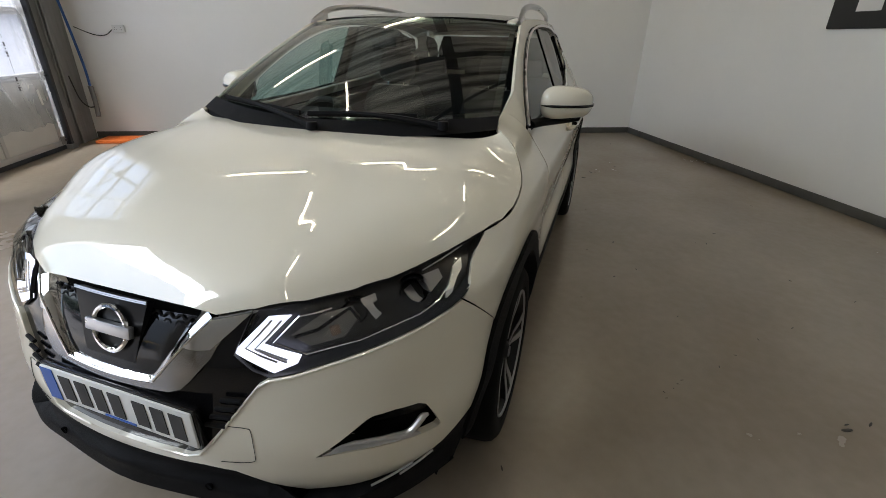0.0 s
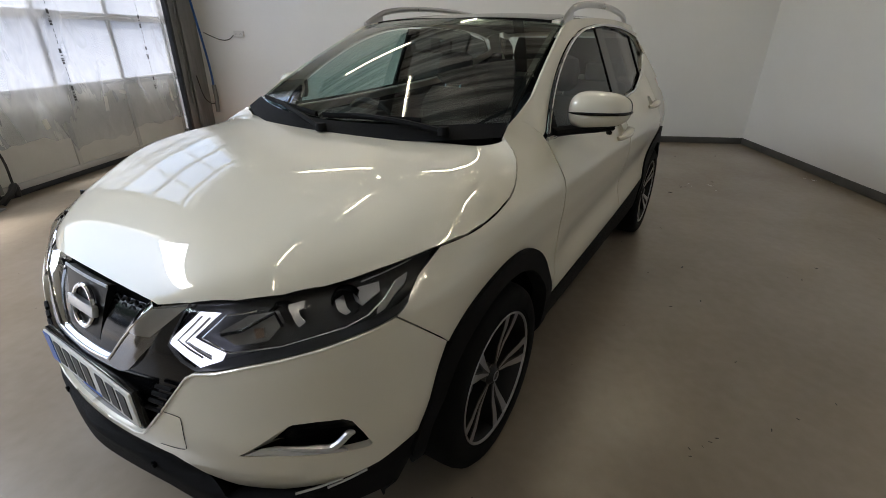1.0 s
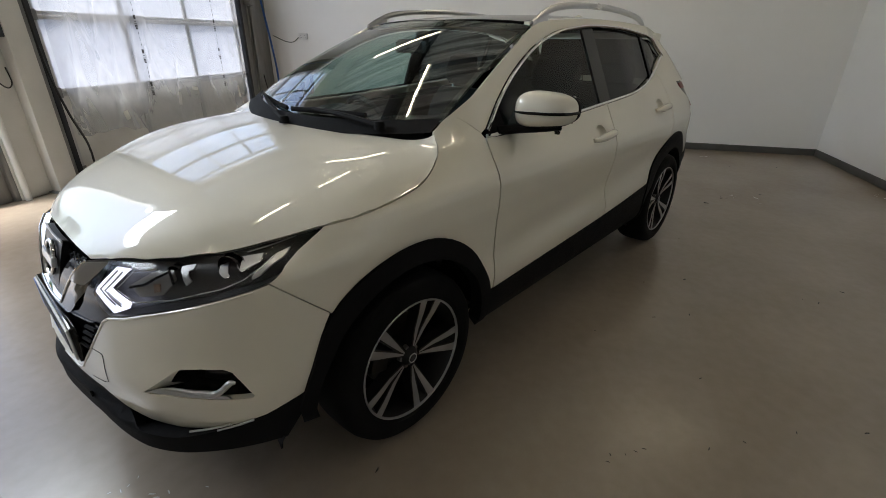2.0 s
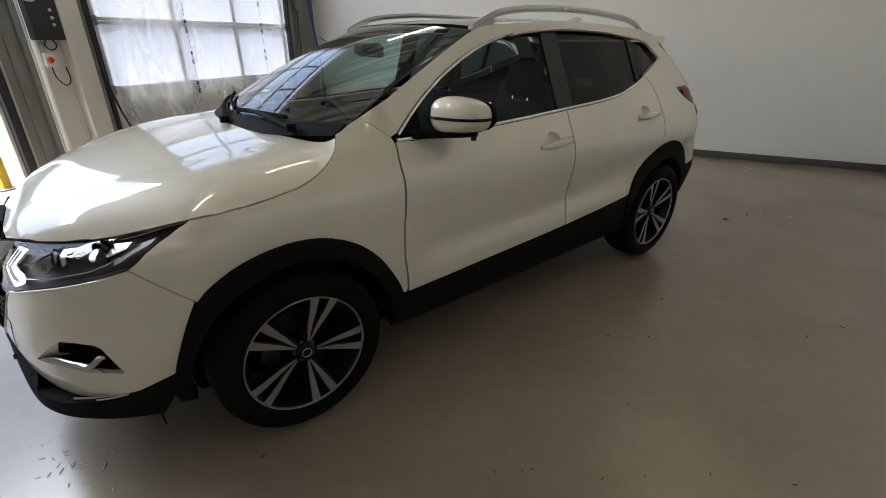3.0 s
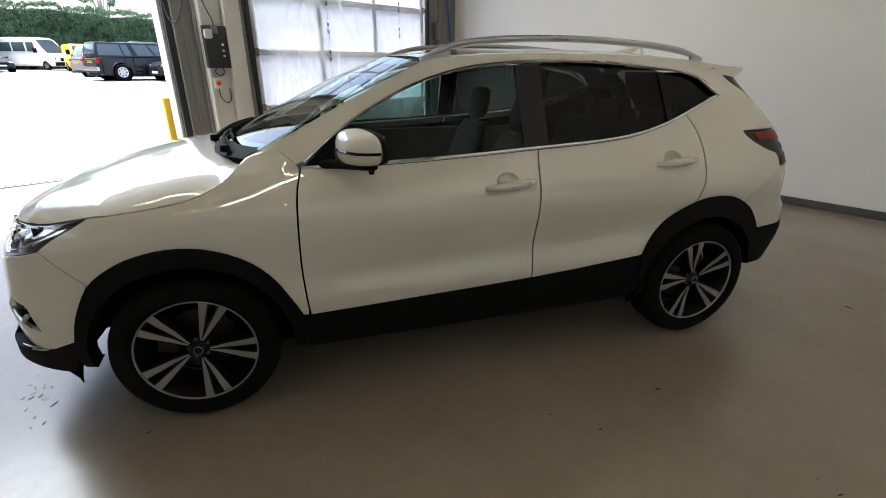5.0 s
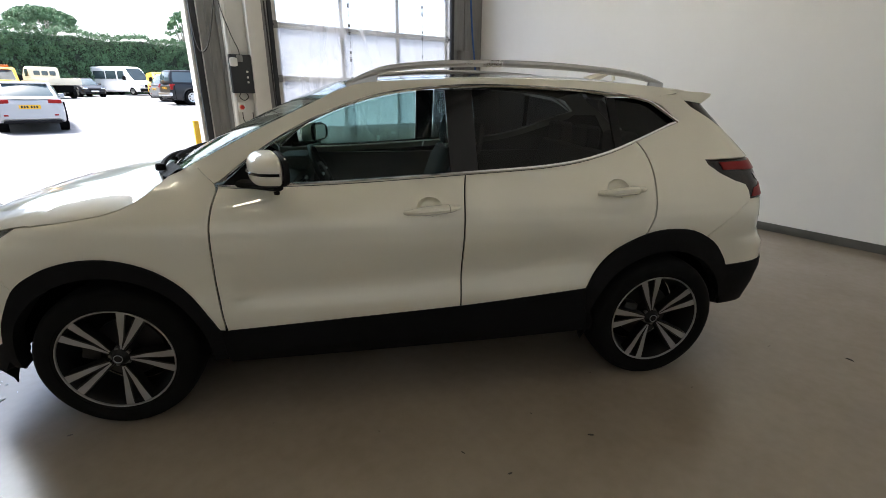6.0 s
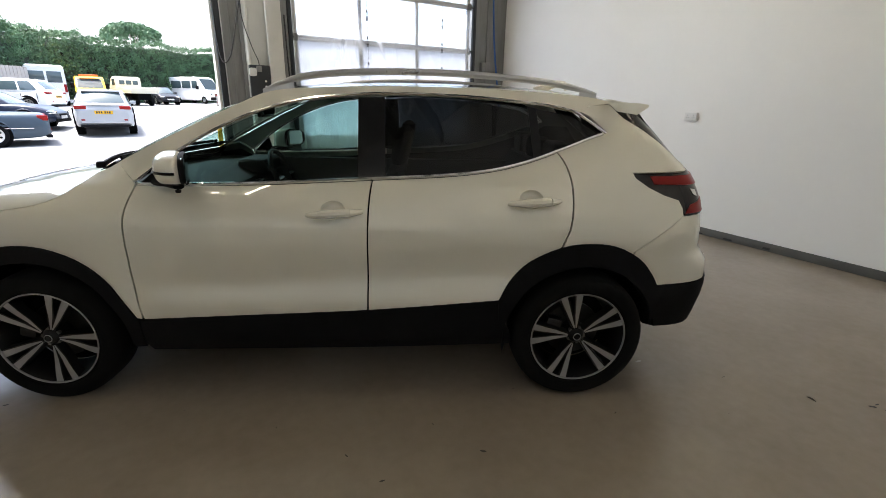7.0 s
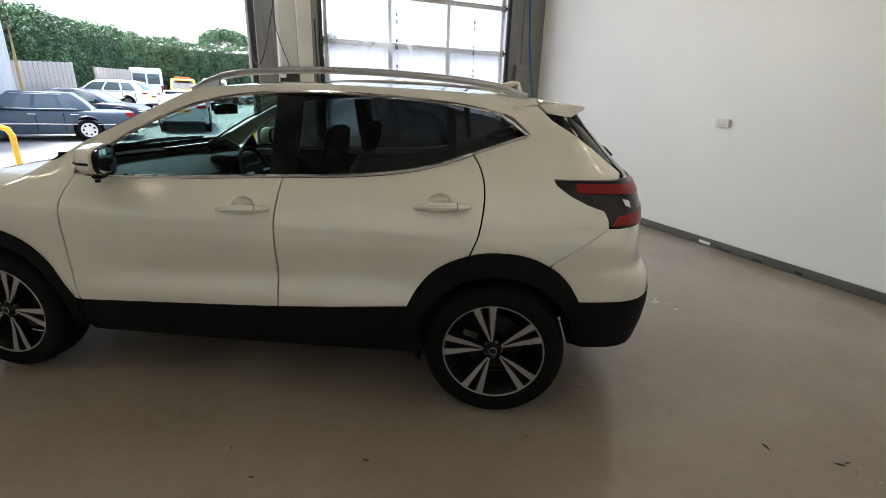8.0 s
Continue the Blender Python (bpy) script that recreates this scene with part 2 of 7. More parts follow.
SMOKE_LENS = mat("smoked_lens", (0.016, 0.013, 0.014), 0.2, spec=0.35)
PLATE_WHITE = mat("plate_white", (0.78, 0.78, 0.76), 0.35, vary=0.04)
PLATE_BLUE = mat("plate_blue", (0.02, 0.10, 0.42), 0.35)
INK = mat("black_ink", (0.012, 0.012, 0.012), 0.5)
ORANGE_LENS = mat("amber_lens", (0.16, 0.105, 0.07), 0.2, coat=0.6)

WALL = mat("wall_panel", (0.84, 0.835, 0.81), 0.42, vary=0.05, scale=1.2, bump=0.05, bump_scale=30)
SKIRT = mat("grey_skirting", (0.10, 0.098, 0.09), 0.55, vary=0.35, scale=5)
FLOOR = mat("painted_floor", (0.335, 0.288, 0.232), 0.26, spec=0.78, vary=0.30, scale=1.1, second=(0.225, 0.178, 0.128), bump=0.08, bump_scale=45)
CEILING = mat("lining_sheet", (0.86, 0.85, 0.80), 0.45, vary=0.7, scale=1.8, bump=1.0, bump_scale=5, stretch=(3.5, 0.22, 1), second=(0.14, 0.135, 0.12), span=(0.54, 0.80))
BEAM = mat("painted_steel", (0.06, 0.062, 0.066), 0.5, vary=0.3, scale=4)
GREY_STEEL = mat("grey_galvanised", (0.27, 0.27, 0.27), 0.5, 0.35, vary=0.35, scale=6, bump=0.15, bump_scale=40, stretch=(3, 3, 0.4))
WHITE_STEEL = mat("white_painted_steel", (0.66, 0.655, 0.63), 0.5, vary=0.12, scale=5)
ALU = mat("aluminium", (0.56, 0.56, 0.56), 0.42, 0.6, vary=0.15, scale=8)
NAVY_SEAL = mat("rubber_seal", (0.02, 0.024, 0.032), 0.6, vary=0.3)
CABLE = mat("black_cable", (0.012, 0.012, 0.013), 0.5)
BLUE_HOSE = mat("blue_hose", (0.02, 0.10, 0.36), 0.4, vary=0.2)
WHITE_PLASTIC = mat("white_plastic", (0.72, 0.72, 0.70), 0.4, vary=0.05)
GREY_BOX = mat("grey_enclosure", (0.020, 0.024, 0.030), 0.5, vary=0.2)
RED_BUTTON = mat("red_button", (0.55, 0.03, 0.02), 0.35)
YELLOW = mat("yellow_paint", (0.72, 0.44, 0.03), 0.5, vary=0.2, scale=5)
ORANGE = mat("orange_plastic", (0.75, 0.17, 0.03), 0.5, vary=0.15)
SIGN_BLACK = mat("sign_black", (0.012, 0.012, 0.013), 0.45)
TUBE_LIGHT = glow("tube_light", (1.0, 0.880, 0.66), 15.5)
SPECK = mat("dirt_speck", (0.05, 0.042, 0.035), 0.9)
SCUFF = mat("floor_scuff", (0.55, 0.54, 0.51), 0.6, vary=0.3)

# ---- the workshop bay ----
EAST, SOUTH, NORTH, WEST, TOP = 6.16, -3.90, 4.62, -7.0, 4.9


def structure(name, bm, material, label, category, smooth=False):
    return tagged(link(name, bm, material, None, label, smooth), "", category, kind="structure")


structure("floor", box(WEST - 0.2, EAST + 0.2, SOUTH - 0.2, NORTH + 0.25, -0.2, 0), FLOOR, "pale painted concrete workshop floor, dusty and scuffed", "floor")
structure("wall_east", box(EAST, EAST + 0.2, SOUTH - 0.2, NORTH + 0.25, 0, TOP), WALL, "off-white smooth panelled workshop wall", "wall")
structure("wall_south", box(WEST - 0.2, EAST, SOUTH - 0.2, SOUTH, 0, TOP), WALL, "off-white smooth panelled workshop wall", "wall")
structure("wall_west", box(WEST - 0.2, WEST, SOUTH, NORTH + 0.25, 0, TOP), WALL, "off-white painted end wall of the workshop", "wall")

# the wall with the two door bays, over, between and beside the openings
GATE0, GATE1, GATE_TOP = 2.36, 5.40, 4.05
OPEN0 = -2.3
bm = bmesh.new()
add_box(bm, WEST, OPEN0, NORTH, NORTH + 0.25, 0, TOP)
add_box(bm, OPEN0, EAST, NORTH, NORTH + 0.25, GATE_TOP, TOP)
structure("wall_north", bm, WHITE_STEEL, "painted steel wall over the two door bays", "wall")
bm = box(GATE1 + 0.10, EAST - 0.002, NORTH - 0.02, NORTH + 0.25, 0, GATE_TOP)
add_box(bm, GATE1 + 0.34, GATE1 + 0.40, NORTH - 0.05, NORTH - 0.021, 0, GATE_TOP, 0.006)
structure("door_jamb", bm, GREY_STEEL, "grey stained steel jamb beside the sectional door", "door jamb", True)

bm = box(WEST, EAST, SOUTH, NORTH, TOP, TOP + 0.1)
structure("ceiling", bm, CEILING, "crinkled pale lining under the workshop roof", "ceiling")

# skirting: a coved grey strip along two walls
bm = box(EAST - 0.014, EAST - 0.0005, SOUTH + 0.014, NORTH - 0.03, 0.001, 0.092, 0.004)
structure("baseboard_east", bm, SKIRT, "dark grey skirting strip, chipped and scuffed", "skirting", True)
bm = box(WEST, EAST - 0.0005, SOUTH + 0.0005, SOUTH + 0.014, 0.001, 0.092, 0.004)
structure("baseboard_south", bm, SKIRT, "dark grey skirting strip, chipped and scuffed", "skirting", True)
for y, z, w, h in ((0.685, 0.036, 0.075, 0.016), (0.05, 0.022, 0.05, 0.010), (-0.37, 0.030, 0.035, 0.012), (0.44, 0.016, 0.09, 0.008)):
    structure("trim_chip", box(EAST - 0.016, EAST - 0.0143, y - w, y + w, z - h, z + h), WALL if y > 0.6 else INK, "chip knocked out of the skirting", "chip")

# steel beams and bracing under the roof
for k, y in enumerate((-2.6, -0.2, 2.2)):
    bm = box(WEST, EAST, y - 0.09, y + 0.09, TOP - 0.30, TOP - 0.28)
    add_box(bm, WEST, EAST, y - 0.012, y + 0.012, TOP - 0.28, TOP - 0.02)
    add_box(bm, WEST, EAST, y - 0.09, y + 0.09, TOP - 0.02, TOP - 0.002)
    structure("roof_beam", bm, BEAM, "dark painted steel roof beam", "beam")
for x in (-5.2, -2.4, 0.4, 3.2):
    bm = box(x - 0.05, x + 0.05, SOUTH + 0.01, NORTH - 0.01, TOP - 0.42, TOP - 0.31)
    structure("roof_purlin", bm, BEAM, "dark painted steel cross member", "beam")
for a, b in (((-5.2, -2.6), (-2.4, 2.2)), ((-2.4, -2.6), (0.4, 2.2)), ((3.2, -2.6), (0.4, 2.2))):
    bm = tube([(*a, TOP - 0.47), (*b, TOP - 0.47)], 0.035)
    structure("roof_brace", bm, BEAM, "dark steel wind brace under the roof", "brace", True)


def strip_light(x, y, turn):
    ob = thing("strip_light", "white fluorescent strip light under the roof", "ceiling light", pose(x, y, TOP - 0.62, 0, 0, turn), "strip lights")
    part("housing", box(-0.76, 0.76, -0.03, 0.03, 0.035, 0.09, 0.008), WHITE_PLASTIC, ob)
    part("tube", tube([(-0.74, 0, 0), (0.74, 0, 0)], 0.013, 10), TUBE_LIGHT, ob, "lit fluorescent tube")
    for s in (-0.745, 0.745):
        part("end_cap", box(s - 0.02, s + 0.02, -0.03, 0.03, -0.024, 0.03, 0.005), WHITE_PLASTIC, ob)
    for s in (-0.5, 0.5):
        part("hanger", tube([(s, 0, 0.09), (s, 0, 0.60)], 0.006, 6), GREY_STEEL, ob)
    return ob


first = strip_light(-0.6, -1.4, 0)
# the last two, at x 4.7, are added to brighten the east wall
for x, y, r in ((2.4, -1.4, 0), (-3.6, 1.6, 0), (-0.6, 1.6, 0), (2.4, 1.6, 0), (4.9, 0.1, 90), (4.7, -2.4, 90), (4.7, 2.5, 90)):
    copy_thing(first, pose(x, y, TOP - 0.62, 0, 0, r))

# ---- sectional door, pillar and fittings ----
def film_material(name="plastic_film", least=0.20, most=0.55, pale=0.86):
    """Thin milky plastic sheet: some light straight through, the rest scattered."""
    m = bpy.data.materials.new(name)
    m.use_nodes = True
    t = m.node_tree
    t.nodes.remove(t.nodes["Principled BSDF"])
    tr, tl, df, gl = (t.nodes.new("ShaderNodeBsdf" + k) for k in ("Transparent", "Translucent", "Diffuse", "Glossy"))
    tr.inputs[0].default_value = (0.93, 0.95, 0.98, 1)
    tl.inputs[0].default_value = df.inputs[0].default_value = (pale, pale * 1.02, pale * 1.07, 1)
    gl.inputs["Roughness"].default_value = 0.25
    noise_tex, ramp = t.nodes.new("ShaderNodeTexNoise"), t.nodes.new("ShaderNodeMapRange")
    noise_tex.inputs["Scale"].default_value, noise_tex.inputs["Detail"].default_value = 2.2, 5
    ramp.inputs["From Min"].default_value, ramp.inputs["From Max"].default_value = 0.35, 0.7
    ramp.inputs["To Min"].default_value, ramp.inputs["To Max"].default_value = least, most
    t.links.new(noise_tex.outputs["Fac"], ramp.inputs["Value"])
    a, b, c = (t.nodes.new("ShaderNodeMixShader") for _ in range(3))
    a.inputs[0].default_value = 0.12
    t.links.new(tl.outputs[0], a.inputs[1])
    t.links.new(df.outputs[0], a.inputs[2])
    t.links.new(ramp.outputs[0], b.inputs[0])
    t.links.new(tr.outputs[0], b.inputs[1])
    t.links.new(a.outputs[0], b.inputs[2])
    c.inputs[0].default_value = 0.05
    t.links.new(b.outputs[0], c.inputs[1])
    t.links.new(gl.outputs[0], c.inputs[2])
    t.links.new(c.outputs[0], t.nodes["Material Output"].inputs[0])
    return m


FILM = film_material(least=0.10, most=0.42)
PANE = film_material("frosted_pane", 0.74, 0.90, 0.47)
CLEAR_PANE = film_material("weathered_pane", 0.06, 0.16, 0.80)
GY = 4.62
gate = tagged(thing("sectional_door", "closed aluminium sectional door, glazed above solid lower panels", "garage door", pose(0, GY, 0)), kind="structure")
STILES, RAILS = (2.40, 3.39, 4.37, 5.36), (0.93, 1.649, 2.347, 3.045, 3.743)
for z in RAILS:
    part("rail", box(2.37, 5.39, -0.01, 0.035, z - 0.036, z - 0.002, 0.004), ALU, gate)
    part("rail", box(2.37, 5.39, -0.012, 0.035, z + 0.002, z + 0.036, 0.004), ALU, gate)
part("rail", box(2.37, 5.39, -0.01, 0.035, 0.055, 0.12, 0.004), ALU, gate)
part("bottom_seal", box(2.36, 5.40, -0.02, 0.045, 0.002, 0.056, 0.012), NAVY_SEAL, gate, "black rubber bottom seal")
levels = (0.121,) + RAILS
for a, b in zip(levels, levels[1:]):
    lo, hi = a + (0.036 if a > 0.2 else 0), b - 0.036
    for x in STILES:
        part("stile", box(x - 0.028, x + 0.028, -0.008, 0.033, lo, hi, 0.004), ALU, gate)
    for x0, x1 in zip(STILES, STILES[1:]):
        if a < 0.5:
            part("solid_panel", box(x0 + 0.028, x1 - 0.028, 0.004, 0.028, lo, hi, 0.004), WHITE_STEEL, gate, "off-white solid lower panel")
        else:
            pane = part("pane", box(x0 + 0.028, x1 - 0.028, 0.010, 0.016, lo, hi), CLEAR_PANE if a > 2.3 else PANE, gate, "clear weathered glazing pane" if a > 2.3 else "frosted glazing pane")
            pane.visible_shadow = False
for x in STILES[:1] + STILES[-1:]:
    for z in (0.12, 0.93, 1.649, 2.347, 3.045):
        s = -1 if x < 3 else 1
        part("hinge", box(x + s * 0.01 - 0.04, x + s * 0.01 + 0.04, -0.03, -0.013, z - 0.05, z + 0.05, 0.006), GREY_STEEL, gate, "grey steel hinge plate")
        part("roller", tube([(x + s * 0.03, -0.03, z), (x + s * 0.09, -0.03, z)], 0.016, 10), NAVY_SEAL, gate)
for x in (2.325, 5.455):
    part("track", box(x - 0.028, x + 0.028, -0.075, -0.01, 0.0, GATE_TOP, 0.008), NAVY_SEAL, gate, "dark vertical guide track")
    part("track_angle", box(x - 0.045 if x < 3 else x + 0.029, x - 0.029 if x < 3 else x + 0.045, -0.05, 0.05, 0.0, GATE_TOP, 0.004), GREY_STEEL, gate, "galvanised track angle")
part("track_foot", box(5.40, 5.52, -0.10, -0.01, 0.0, 0.06, 0.008), GREY_STEEL, gate)

# the plastic sheet hung inside the door
bm = bmesh.new()
nx, nz = 110, 130
rows = []
for i in range(nx + 1):
    u = i / nx
    x = 2.44 + 2.93 * u
    foot = 0.34 + 0.10 * noise.noise(Vector((u * 5, 3.1, 0))) + 0.05 * noise.noise(Vector((u * 23, 1.7, 0))) + (0.14 if u < 0.3 else 0)
    head = 2.98 + 0.09 * noise.noise(Vector((u * 6, 8.3, 0))) + 0.07 * noise.noise(Vector((u * 26, 4.2, 0)))
    col = []
    for k in range(nz + 1):
        v = k / nz
        z = foot + (head - foot) * v
        d = 0.020 * noise.noise(Vector((x * 2.2, z * 0.7, 5))) + 0.010 * noise.noise(Vector((x * 9 + z * 2, z * 1.4, 9)))
        d += 0.030 * max(0.0, noise.noise(Vector(((x + 0.42 * z) * 6, (x - z) * 0.35, 2))) - 0.15) * 2.2
        d += 0.020 * max(0.0, noise.noise(Vector(((x - 0.18 * z) * 11, z * 0.5, 6))) - 0.25) * 2
        col.append(bm.verts.new((x, GY - 0.052 - d, z)))
    rows.append(col)
for a, b in zip(rows, rows[1:]):
    for k in range(nz):
        bm.faces.new((a[k], b[k], b[k + 1], a[k + 1]))
film = link("plastic_sheet", bm, FILM, None, "wrinkled clear plastic sheet taped over the glazed door")
tagged(film, "", "plastic sheet")


# printed lines on the sheet: bars in place of the maker's name
for x0, lean in ((3.50, 0.012), (4.82, 0.008)):
    for k in range(6):
        z = 0.80 + 0.37 * k
        x = x0 - lean * (z - 0.8)
        word = bmesh.new()
        for j, (w, h) in enumerate(((0.016, 0.022), (0.020, 0.020), (0.022, 0.008), (0.014, 0.007), (0.015, 0.028), (0.016, 0.018))):
            add_box(word, x - w, x + w * 0.8, GY - 0.079, GY - 0.0775, z + 0.027 * j, z + 0.027 * j + h)
        part("printed_bar", word, INK, film, "dark printed bars on the sheet")
        for j in range(3):
            part("printed_dash", box(x - 0.003, x + 0.003, GY - 0.079, GY - 0.0775, z + 0.195 + 0.055 * j, z + 0.233 + 0.055 * j), INK, film)
for x, z, w, h, r in ((3.9, 0.72, 0.05, 0.16, 8), (5.1, 0.70, 0.04, 0.18, -5), (4.2, 0.82, 0.10, 0.04, 12), (3.05, 0.62, 0.06, 0.10, -14)):
    bm = box(-w / 2, w / 2, -0.001, 0.001, -h / 2, h / 2, m=pose(x, GY - 0.082, z, 0, r, 0))
    part("tape", bm, WHITE_PLASTIC, film, "strip of pale tape")

# pillar between the bays
pillar = tagged(thing("steel_pillar", "weathered grey steel pillar with white edge posts", "pillar", pose(0, 0, 0)), kind="structure")
part("edge_post", box(1.310, 1.345, 4.66, 4.92, 0, GATE_TOP, 0.006), WHITE_STEEL, pillar, "white painted door edge")
part("weather_seal", box(1.345, 1.425, 4.60, 4.70, 0, GATE_TOP, 0.012), NAVY_SEAL, pillar, "dark rubber weather seal")
part("seal_strip", box(1.425, 1.438, 4.585, 4.66, 0, GATE_TOP, 0.004), ALU, pillar, "bright seal carrier")
bm = box(1.438, 1.70, 4.62, 4.86, 0, GATE_TOP, 0.006)
add_box(bm, 1.53, 1.545, 4.605, 4.622, 0, GATE_TOP, 0.003)
add_box(bm, 1.655, 1.70, 4.575, 4.622, 0, GATE_TOP, 0.005)
part("column", bm, GREY_STEEL, pillar, "rust-stained grey steel column")
part("backing", box(1.70, 1.985, 4.56, 4.60, 0, GATE_TOP, 0.003), WHITE_STEEL, pillar, "pale backing sheet")
part("conduit", tube([(1.735, 4.535, 0), (1.735, 4.535, GATE_TOP)], 0.028, 12), WHITE_PLASTIC, pillar, "white plastic conduit")
part("white_post", box(1.985, 2.185, 4.44, 4.70, 0, GATE_TOP, 0.008), WHITE_STEEL, pillar, "white painted box post")
part("dark_edge", box(2.19, 2.275, 4.52, 4.72, 0, GATE_TOP, 0.006), GREY_STEEL, pillar, "dark door guide")
part("foot_plate", box(1.95, 2.22, 4.38, 4.72, 0, 0.018, 0.004), GREY_STEEL, pillar)

control = thing("control_box", "dark grey door control box with three buttons", "control box", pose(1.845, 4.50, 1.69))
part("box", box(-0.135, 0.135, -0.06, 0.06, -0.24, 0.24, 0.01), GREY_BOX, control)
for k, z in enumerate((0.03, -0.04, -0.10)):
    part("button", lathe([(0.0005, -0.012), (0.013, -0.011), (0.015, 0.0)], 14, Matrix.Translation((0.065, -0.06, z))), WHITE_PLASTIC, control)
part("plug", box(-0.15, -0.05, -0.12, -0.06, 0.09, 0.20, 0.03), WHITE_PLASTIC, control, "white plug on the control box")
part("plug_socket", box(-0.05, 0.02, -0.10, -0.06, 0.15, 0.23, 0.01), GREY_STEEL, control)
stop = thing("stop_switch", "small white box with a red stop button", "switch", pose(1.80, 4.52, 1.27))
part("box", box(-0.045, 0.045, -0.04, 0.04, -0.065, 0.065, 0.006), WHITE_PLASTIC, stop)
part("collar", lathe([(0.030, -0.052), (0.033, -0.045), (0.034, -0.038)], 18), ORANGE, stop)
part("button", lathe([(0.0005, -0.068), (0.020, -0.066), (0.027, -0.056), (0.027, -0.04)], 18), RED_BUTTON, stop, "red mushroom button")


def cable(points, r=0.006, name="cable", label="loose black cable on the jamb", material=None):
    ob = link(name, tube([Vector(p) for p in smooth_line(points, 6)], r, 7), material or CABLE, None, label)
    return tagged(ob, "", "cable")


cable([(1.70, 4.50, 3.2), (1.68, 4.52, 2.6), (1.76, 4.47, 2.2), (1.83, 4.45, 2.0), (1.84, 4.45, 1.93)], label="black cable into the control box")
cable([(1.72, 4.55, 2.9), (1.62, 4.52, 2.5), (1.50, 4.50, 2.05), (1.40, 4.53, 1.95), (1.36, 4.59, 2.2), (1.35, 4.60, 2.8)], 0.008, label="black cable hanging in a loop on the pillar")
cable([(1.80, 4.50, 1.21), (1.80, 4.47, 1.10), (1.86, 4.46, 1.03), (1.93, 4.49, 1.07), (1.94, 4.52, 1.20)], label="black cable looped under the stop switch")
cable([(1.80, 4.45, 1.46), (1.78, 4.46, 1.40), (1.84, 4.47, 1.36), (1.90, 4.49, 1.40), (1.88, 4.50, 1.46)], label="black cable under the control box")
cable([(2.235, 4.48, 2.6), (2.24, 4.46, 1.9), (2.26, 4.47, 1.2), (2.34, 4.48, 0.75), (2.43, 4.47, 0.42), (2.46, 4.50, 0.16)], 0.011, label="black cable running down beside the door")
cable([(2.30, 4.50, 0.02), (2.36, 4.45, 0.10), (2.44, 4.47, 0.16), (2.47, 4.50, 0.05)], 0.03, "cable_bundle", "tangled black cable bundle on the floor")

# right of the door: conduits, enclosure, hose, orange grating
for x in (5.66, 5.73):
    tagged(link("conduit", tube([(x, GY - 0.045, 0.18 if x > 5.7 else 0.5), (x, GY - 0.045, 2.0)], 0.012, 10), GREY_STEEL, None, "thin grey conduit on the jamb"), "", "conduit")
enc = thing("enclosure", "grey electrical enclosure on the jamb", "junction box", pose(5.70, GY - 0.07, 2.05))
part("box", box(-0.085, 0.085, -0.045, 0.045, -0.13, 0.13, 0.008), GREY_STEEL, enc)
part("lid", box(-0.075, 0.075, -0.055, -0.0455, -0.12, 0.12, 0.004), GREY_STEEL, enc)
hose = thing("air_hose", "blue air hose hanging in the wall corner", "hose")
part("hose", tube([Vector(p) for p in smooth_line([(5.80, 4.53, 3.4), (5.84, 4.50, 2.6), (5.93, 4.48, 1.9), (6.02, 4.47, 1.4), (6.07, 4.46, 1.0), (6.08, 4.46, 0.72)], 6)], 0.016, 10), BLUE_HOSE, hose)
part("sleeve", tube([(6.085, 4.46, 0.74), (6.08, 4.45, 0.55), (6.02, 4.43, 0.33)], 0.032, 10), GREY_STEEL, hose, "grey hose end")
cable([(5.78, 4.53, 0.9), (5.82, 4.50, 0.60), (5.92, 4.47, 0.48), (6.05, 4.45, 0.46)], 0.008)


def socket(x, y, z, name="wall_socket"):
    ob = thing(name, "white double wall socket", "wall socket", pose(x, y, z), "wall sockets")
    part("back_box", box(-0.034, -0.0005, -0.073, 0.073, -0.043, 0.043, 0.003), WHITE_PLASTIC, ob)
    part("face", box(-0.042, -0.0345, -0.076, 0.076, -0.046, 0.046, 0.004), WHITE_PLASTIC, ob)
    for y0 in (-0.035, 0.035):
        for dy, dz, w, h in ((0, 0.012, 0.005, 0.010), (-0.011, -0.012, 0.009, 0.005), (0.011, -0.012, 0.009, 0.005)):
            part("pin_slot", box(-0.0445, -0.0422, y0 + dy - w / 2, y0 + dy + w / 2, dz - h / 2, dz + h / 2), INK, ob)
        part("rocker", box(-0.046, -0.0422, y0 - 0.006, y0 + 0.006, 0.024, 0.040, 0.002), WHITE_PLASTIC, ob)
    return ob


socket(EAST, 0.76, 1.385)
socket(EAST, 3.92, 1.485)
cable([(6.12, 4.0, 1.47), (6.13, 4.10, 1.405), (6.13, 4.22, 1.40), (6.12, 4.34, 1.44), (6.05, 4.44, 1.50)], 0.006, label="black flex drooping from the wall socket")

grating = thing("plastic_grating", "orange plastic grating lying in the corner", "grating", pose(5.86, 4.10, 0))
for k in range(7):
    part("bar", box(-0.16 + 0.055 * k, -0.13 + 0.055 * k, -0.28, 0.30, 0.002, 0.045, 0.006), ORANGE, grating)
for y in (-0.27, 0.0, 0.27):
    part("cross_bar", box(-0.17, 0.22, y - 0.014, y + 0.014, 0.010, 0.036, 0.004), ORANGE, grating)

